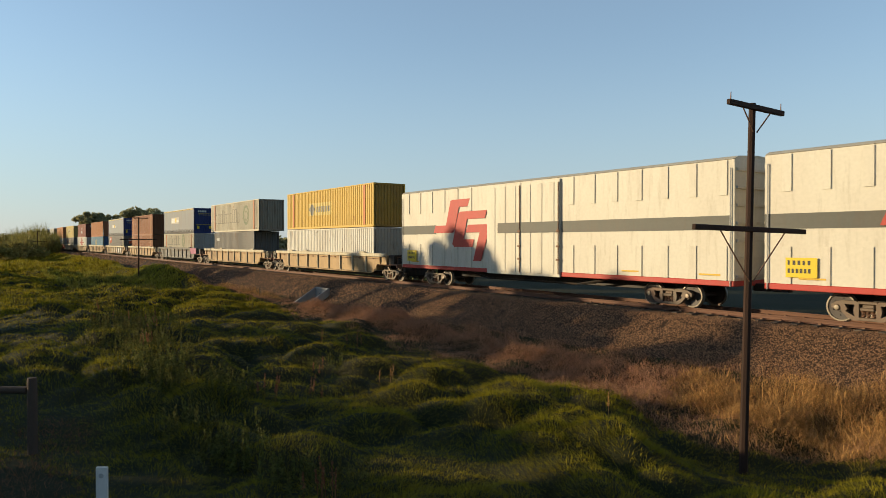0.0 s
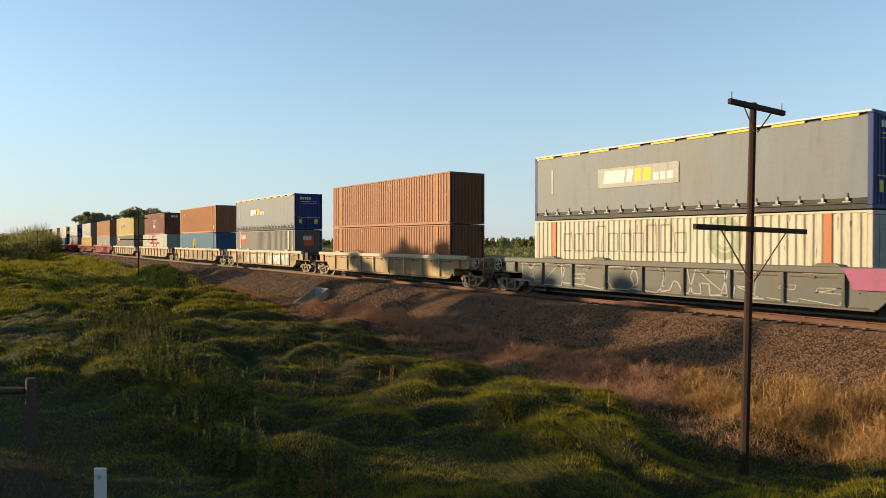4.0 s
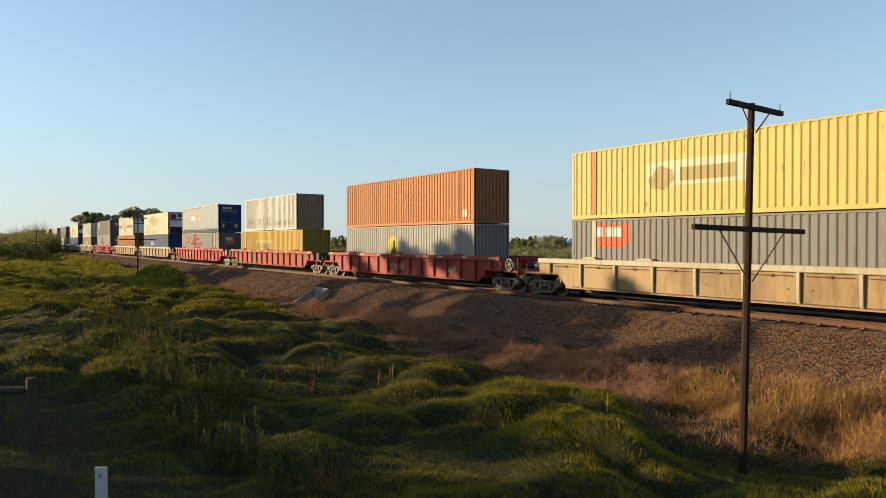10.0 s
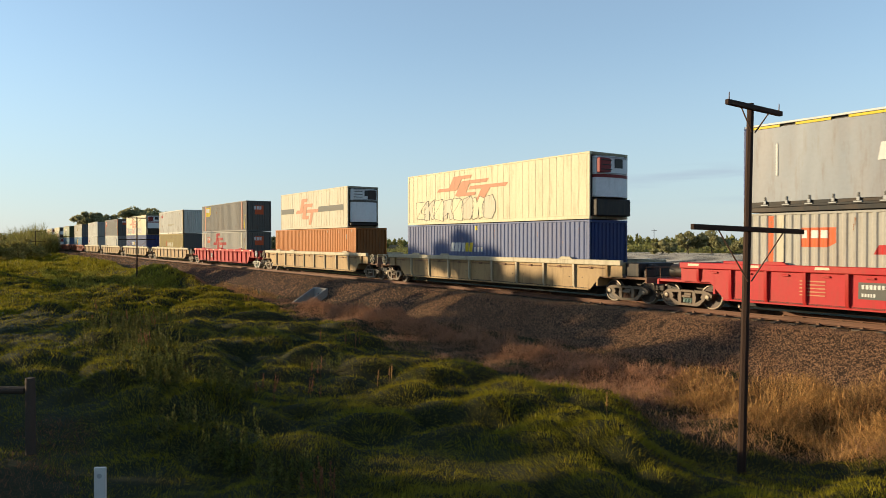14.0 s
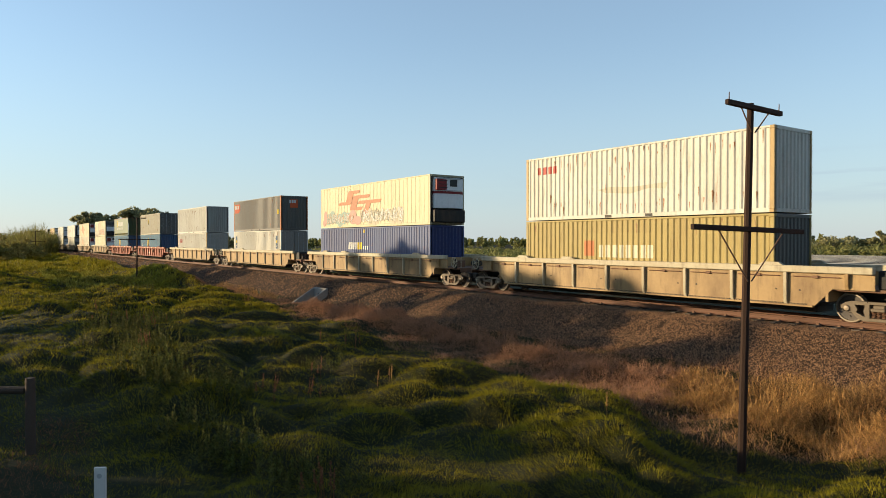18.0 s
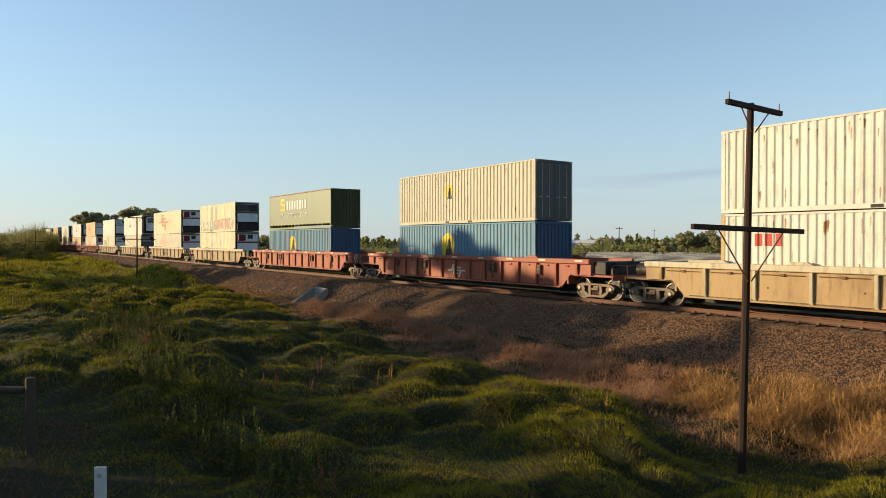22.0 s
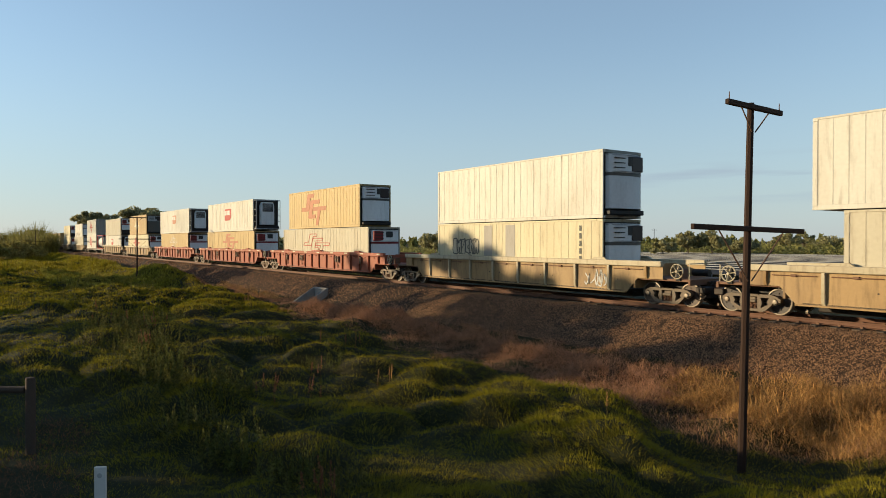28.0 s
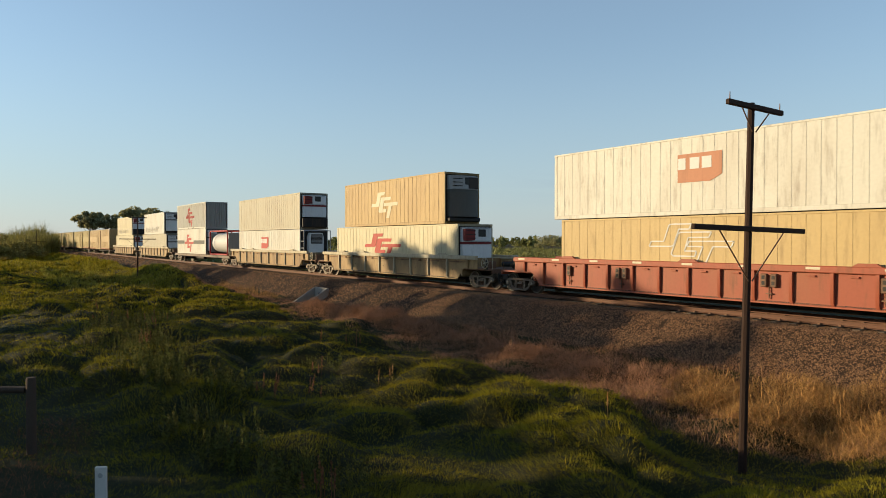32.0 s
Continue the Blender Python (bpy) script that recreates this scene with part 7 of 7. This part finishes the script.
gx_, gy_, gd_ = wedge(860000, 8.0, 130, 0.72)
edge = np.interp(gx_, EDGE_X, EDGE_Y) + 1.0 * (vnoise(gx_ / 1.3, gy_ / 1.3, 21) - 0.5)
clump = vnoise(gx_ / 0.45, gy_ / 0.45, 22)
keep = (gy_ < edge) & (gy_ > -1) & (np.hypot((gx_ + 12.4) / 2.6, (gy_ - 0.7) / 0.8) + 0.6 * clump > 1.2) & (rng.uniform(0, 1, len(gx_)) < 0.4 + 0.9 * clump)
gx_, gy_, gd_, clump = gx_[keep], gy_[keep], gd_[keep], clump[keep]
gz_, mound = ground_z(gx_, gy_), np.clip(on_grid(GH, gx_, gy_) / 0.55, 0, 1.3)
sx_, sy_ = (ground_z(gx_ + 0.15, gy_) - gz_) / 0.15, (ground_z(gx_, gy_ + 0.15) - gz_) / 0.15
steep = np.maximum(np.hypot(sx_, sy_), 1e-3)
lush = vnoise(gx_ / 2.4 + 7, gy_ / 2.0, 25)
gl_ = (0.07 + 0.14 * mound * (0.45 + 0.75 * lush) + 0.10 * clump * lush) * rng.uniform(0.5, 1.4, len(gx_)) * (1 + 0.004 * gd_)
comb = 6.28 * vnoise(gx_ / 1.6, gy_ / 1.6, 23)
way = np.stack([np.clip(-0.75 * sx_, -1.2, 1.2) + 0.30 * np.cos(comb), np.clip(-0.75 * sy_, -1.2, 1.2) + 0.30 * np.sin(comb), np.ones(len(gx_))], 1) + rng.normal(0, 0.40, (len(gx_), 3))
way /= np.linalg.norm(way, axis=1)[:, None]
droop = np.stack([-0.30 * sx_ / steep + 0.25 * np.cos(comb), -0.30 * sy_ / steep + 0.25 * np.sin(comb), np.full(len(gx_), -0.34)], 1) * rng.uniform(0.3, 1.3, (len(gx_), 1))
tagged(new("grass", raw_mesh("grass", *ribbons(np.stack([gx_, gy_, gz_ - 0.03], 1), way, droop, gl_, 0.0035 + 0.00042 * gd_), GRASS)), "lush green hummocky paddock grass", "grass", kind="stuff")

# rough grass further off
rx_, ry_, rd_ = wedge(150000, 42, 118, 0.2, -89.6, -62)
keep = (ry_ < np.interp(rx_, EDGE_X, EDGE_Y) - 0.2) & (ry_ > 0)
rx_, ry_, rd_ = rx_[keep], ry_[keep], rd_[keep]
rl_ = (0.07 + 0.15 * vnoise(rx_ / 1.4, ry_ / 1.1, 28)) * rng.uniform(0.6, 1.4, len(rx_))
tagged(new("rough_grass", raw_mesh("rough_grass", *blades(rx_, ry_, ground_z(rx_, ry_), rl_, 0.0009 * rd_, rng.normal(0, 0.5, len(rx_)), rng.normal(0, 0.5, len(rx_))), GRASS)),
       "rough tussocky grass further along the paddock", "grass", kind="stuff")

# far grass towards the reeds
fx_, fy_, fd_ = wedge(60000, 105, 270, 0.4, -89.8, -80)
keep = (fy_ < 17.6) & (fy_ > 0)
fx_, fy_, fd_ = fx_[keep], fy_[keep], fd_[keep]
fh_ = (0.3 + 0.5 * vnoise(fx_ / 5, fy_ / 1.5, 26)) * rng.uniform(0.5, 1.3, len(fx_))
tagged(new("grass", raw_mesh("grass", *blades(fx_, fy_, ground_z(fx_, fy_), fh_, np.full(len(fx_), 0.10), rng.normal(0, 0.3, len(fx_)), rng.normal(0, 0.3, len(fx_))), GRASS)),
       "long yellow-green grass along the railway", "grass", kind="stuff")

mx_, my_, md_ = wedge(130000, 60, 230, 0.5, -88, -76)
patch = vnoise(mx_ / 9, my_ / 2.2, 27)
keep = (my_ < 17.9) & (my_ > 8) & (patch > 0.36) & (mx_ < -62)
mx_, my_, md_, patch = mx_[keep], my_[keep], md_[keep], patch[keep]
mh_ = (0.12 + 0.35 * patch) * rng.uniform(0.6, 1.3, len(mx_))
tagged(new("meadow_grass", raw_mesh("meadow_grass", *blades(mx_, my_, ground_z(mx_, my_), mh_, 0.0008 * md_, rng.normal(0, 0.4, len(mx_)), rng.normal(0, 0.4, len(mx_))), MEADOW)),
       "sunlit yellow meadow grass by the far bank", "grass", kind="stuff")


def tangle(name, n, x0, x1, share, h0, h1, lift, width, mat, label):
    """Dry weeds between the paddock and the ballast: crossing stems in bushy clumps."""
    x = -3.5 * np.exp(rng.uniform(0, 3.3, n))
    y = rng.uniform(11, 20.5, n)
    d = np.hypot(x, y)
    edge = np.interp(x, EDGE_X, EDGE_Y) + 1.2 * (vnoise(x / 1.1, y / 1.1, 31) - 0.5)
    bush = vnoise(x / 1.3, y / 1.1, 32) * 0.65 + 0.35 * vnoise(x / 0.5, y / 0.45, 33)
    right = np.clip((x + 14) / 5, 0, 1)
    top = 19.5 + 1.6 * (bush - 0.5) - 0.4 * (1 - right)
    keep = (y > edge - 0.35) & (y < top) & (rng.uniform(0, 1, n) < 0.15 + 1.0 * bush) & (rng.uniform(0, 1, n) < np.interp(x, [x0, x1], share))
    x, y, d, bush, right = x[keep], y[keep], d[keep], bush[keep], right[keep]
    m = len(x)
    dome = np.clip(1.9 * bush - 0.55, 0, 1.1) * (0.45 + 0.65 * right) * np.interp(y, [17.4, 19.3], [1, 0.4])
    z = ground_z(x, y) + lift * dome * rng.uniform(0, 1, m) ** 0.8
    h = rng.uniform(h0, h1, m) * (0.5 + 0.7 * dome)
    a, g = rng.uniform(0, 6.28, m), rng.uniform(0.4, 3.4, m)
    v = blades(x, y, z, h, width * (1 + 0.085 * d), g * np.cos(a), g * np.sin(a), 0.9)
    tagged(new(name, raw_mesh(name, *v, mat)), label, "dry grass", kind="stuff")


tangle("dry_grass", 60000, -17, -10, (0.08, 1.0), 0.08, 0.24, 0.6, 0.0027, STRAW, "tangled dry straw-coloured grass at the foot of the bank")
tangle("russet_weeds", 200000, -13, -7, (1.0, 0.12), 0.10, 0.32, 0.42, 0.0027, RUSSET, "fluffy russet-brown dead weeds along the ballast foot")


def wisps(name, heaps, per, mat, label, thick=0.0003):
    """Heaps of curling dead stems: each heap x, y, half length, half width, height."""
    P0, U, B, W, L = [], [], [], [], []
    for hx, hy, rx, ry, hh in heaps:
        n = int(per * rx * ry)
        q, a = np.sqrt(rng.uniform(0, 1, n)), rng.uniform(0, 6.28, n)
        x, y = hx + rx * q * np.cos(a), hy + ry * q * np.sin(a)
        dome = hh * np.clip(1 - q * q, 0, 1) ** 0.6 * (0.35 + 1.0 * vnoise(x / 0.55, y / 0.55, 36))
        z = ground_z(x, y) + dome * rng.uniform(0.25, 1.0, n) ** 0.5 - 0.05
        d = np.stack([np.cos(a) * 0.5, np.sin(a) * 0.5, np.full(n, 0.55)], 1) + rng.normal(0, 0.6, (n, 3))
        d /= np.linalg.norm(d, axis=1)[:, None]
        P0.append(np.stack([x, y, z], 1)), U.append(d)
        B.append(rng.normal(0, 0.6, (n, 3)) + np.array([0, 0, -0.3]))
        L.append(rng.uniform(0.09, 0.30, n) * (0.6 + 0.4 * hh)), W.append(np.full(n, 0.0035) + thick * np.hypot(x, y))
    P0, U, B, L, W = (np.concatenate(k) for k in (P0, U, B, L, W))
    tagged(new(name, raw_mesh(name, *ribbons(P0, U, B, L, W), mat)), label, "dry grass", kind="stuff")


wisps("brush_heap", [(-9.0, 16.4, 2.2, 1.5, 1.0), (-7.0, 16.9, 2.0, 1.6, 1.05), (-5.0, 16.6, 2.0, 1.6, 0.9), (-6.3, 15.7, 1.4, 1.0, 0.7), (-8.6, 15.3, 1.2, 0.9, 0.55), (-10.7, 15.9, 1.3, 1.0, 0.65),
                     (-11.6, 17.2, 1.4, 1.0, 0.7)], 2900, STRAW, "golden heap of curling dry grass stems", 0.00048)
wisps("dry_tuft", [(-50.6, 17.5, 1.3, 0.8, 0.9), (-46.5, 17.6, 1.2, 0.7, 0.6), (-56, 17.6, 2.0, 0.7, 0.6)], 700, STRAW, "pale tuft of standing dry stems")
wisps("dead_weeds", [(-13.0, 16.9, 1.5, 1.1, 0.7), (-14.8, 16.6, 1.5, 1.1, 0.75), (-12.2, 15.5, 1.1, 0.9, 0.6), (-17.0, 17.0, 1.7, 1.0, 0.65), (-19.6, 16.8, 1.8, 1.0, 0.65), (-22.6, 17.0, 2.0, 1.1, 0.7), (-26, 17.2, 2.2, 1.1, 0.75),
                     (-29.5, 17.2, 2.2, 1.2, 0.85), (-33.5, 17.4, 2.4, 1.1, 0.8), (-38, 17.6, 2.6, 1.0, 0.7), (-15.6, 15.5, 1.0, 0.8, 0.4)], 2300, RUSSET, "fluffy heap of russet dead weeds")
wisps("dead_litter", [(-13.2, 0.8, 2.6, 0.9, 0.10), (-16.6, 1.6, 1.4, 0.8, 0.12), (-10.9, 0.4, 1.4, 0.7, 0.08)], 900, DOCK, "brown dead litter on bare soil by the fence")


def stalks(name, places, h0, h1, leaf_n, leaf, mat, label, spike=False):
    """Upright weeds: a stem with leaves or seeds all the way up."""
    pts, st = [], []
    for (cx, cy, n, rr) in places:
        for _ in range(n):
            a, q = rng.uniform(0, 6.28), rr * math.sqrt(rng.uniform(0, 1))
            px_, py_ = cx + q * math.cos(a), cy + 0.6 * q * math.sin(a)
            h = rng.uniform(h0, h1)
            z = float(ground_z(px_, py_))
            lx, ly = rng.normal(0, 0.09, 2)
            st.append((px_, py_, z, h, lx, ly))
            t = rng.uniform(0.45 if spike else 0.12, 1.0, leaf_n)
            s = (0.025 if spike else 0.055) * (1.2 - t)
            pts.append(np.stack([px_ + lx * h * t + rng.normal(0, 1, leaf_n) * s, py_ + ly * h * t + rng.normal(0, 1, leaf_n) * s, z + h * t], 1))
    st = np.array(st)
    sv_, sf_, ss_ = blades(st[:, 0], st[:, 1], st[:, 2], st[:, 3], np.full(len(st), 0.014), st[:, 4], st[:, 5], 0)
    lv_, lf_, ls_ = leaves(np.concatenate(pts), leaf)
    tagged(new(name, raw_mesh(name, np.concatenate([sv_, lv_]), np.concatenate([sf_, lf_ + len(sv_)]), np.concatenate([ss_, ls_]), mat)), label, "weeds", kind="stuff")


def spires(name, places, h0, h1, mat, label):
    """Upright leafy weeds: each a narrow spire of leaves that point up and out, shorter towards the tip."""
    P0, U, L = [], [], []
    for cx, cy, n, rr in places:
        for _ in range(n):
            a, q = rng.uniform(0, 6.28), rr * math.sqrt(rng.uniform(0, 1))
            px_, py_ = cx + q * math.cos(a), cy + 0.7 * q * math.sin(a)
            h, m = rng.uniform(h0, h1) * rng.uniform(0.7, 1.15), 20
            t = np.linspace(0.06, 1.0, m)
            ang = 2.4 * np.arange(m) + a
            lean = rng.normal(0, 0.09, 2)
            P0.append(np.stack([px_ + lean[0] * h * t, py_ + lean[1] * h * t, float(ground_z(px_, py_)) - 0.05 + h * t], 1))
            out = 0.9 - 0.55 * t
            U.append(np.stack([out * np.cos(ang), out * np.sin(ang), 0.35 + 0.7 * t], 1))
            L.append((0.05 + 0.12 * (1 - t)) * (0.6 + 0.6 * h) * rng.uniform(0.7, 1.2, m))
    P0, U, L = np.concatenate(P0), np.concatenate(U), np.concatenate(L)
    U /= np.linalg.norm(U, axis=1)[:, None]
    bend = np.stack([U[:, 0] * 0.15, U[:, 1] * 0.15, np.full(len(U), -0.12)], 1)
    tagged(new(name, raw_mesh(name, *ribbons(P0, U, bend, L, 0.024 + 0.0008 * np.hypot(P0[:, 0], P0[:, 1])), mat)), label, "weeds", kind="stuff")


spires("weeds", [(-46.5, 6.0, 60, 3.2), (-47, 4.0, 40, 2.6), (-40, 8.0, 60, 3.4), (-36, 7.6, 90, 2.6), (-32.4, 6.0, 120, 2.6), (-28.5, 5.0, 120, 2.2), (-25.6, 5.2, 90, 1.6), (-22.6, 5.0, 110, 1.6), (-20.4, 4.2, 90, 1.2),
                 (-18.6, 4.6, 80, 1.1), (-18.3, 5.8, 40, 0.8), (-15.2, 3.9, 50, 0.9), (-13.2, 4.2, 60, 0.9), (-11.2, 4.6, 46, 0.8), (-10.4, 5.3, 14, 0.5), (-16.8, 5.2, 40, 0.8), (-55, 8.0, 50, 4), (-62, 10, 60, 5), (-20.8, 9.6, 16, 0.9), (-56, 13, 40, 4), (-74, 9, 60, 6)],
       0.34, 0.78, WEED, "tall green upright weeds in the paddock")
stalks("seed_stalks", [(-17.5, 6.6, 5, 0.5), (-16, 7.2, 3, 0.3), (-25.5, 5.0, 8, 0.7), (-30, 6.5, 6, 1.0), (-10.2, 4.6, 7, 0.6), (-19, 9.2, 3, 1.6), (-24, 12, 4, 2.0), (-36, 6.0, 8, 2)],
       0.4, 0.8, 60, 0.022, DOCK, "rust-brown dock seed stalks in the grass", True)
stalks("seed_stalks", [(-10.9, 12.4, 1, 0.1), (-46, 16.2, 8, 1.0), (-18, 10.5, 3, 1.0), (-47, 17, 10, 0.8)], 0.45, 0.75, 60, 0.022, STRAW, "pale dry flower spikes", True)


# dark weeds added along the far foot of the bank, to darken the gap under wagons
fw = 46000
wx, wy = -np.exp(rng.uniform(0.0, 5.3, fw)) + 4, rng.uniform(27.2, 31.0, fw)
tagged(new("bank_weeds", raw_mesh("bank_weeds", *blades(wx, wy, ground_z(wx, wy), rng.uniform(0.4, 1.15, fw), 0.02 + 0.0012 * np.abs(wx), rng.normal(0, 0.25, fw), rng.normal(0, 0.25, fw)), WEED)),
       "dark weeds added at the far foot of the bank to darken the gap under the wagons", "weeds", kind="stuff")


# ---- movement ----
def along(t):
    """How far the train has gone past its place at 13 s."""
    return 18.5016 * (t - 13) + 0.0113 * (t - 13) ** 2


def motions():
    times = [4.0 * i for i in range(9)]
    for thing, x0, z in MOVING:
        walk(thing, [(t, pose(x0 + along(t), TRACK_Y, z)) for t in times])
    # the wheels roll: every wheelset turns alike, so one walk serves them all
    first = WHEELSETS[0]
    walk(first, [(i / FPS, pose(0, 0, 0, 0, math.degrees(along(i / FPS) / 0.46), 0)) for i in range(0, 32 * FPS + 1)])
    for other in WHEELSETS[1:]:
        other.rotation_mode = "QUATERNION"
        keys = other.animation_data_create()
        keys.action = first.animation_data.action
        keys.action_slot = first.animation_data.action_slot


motions()
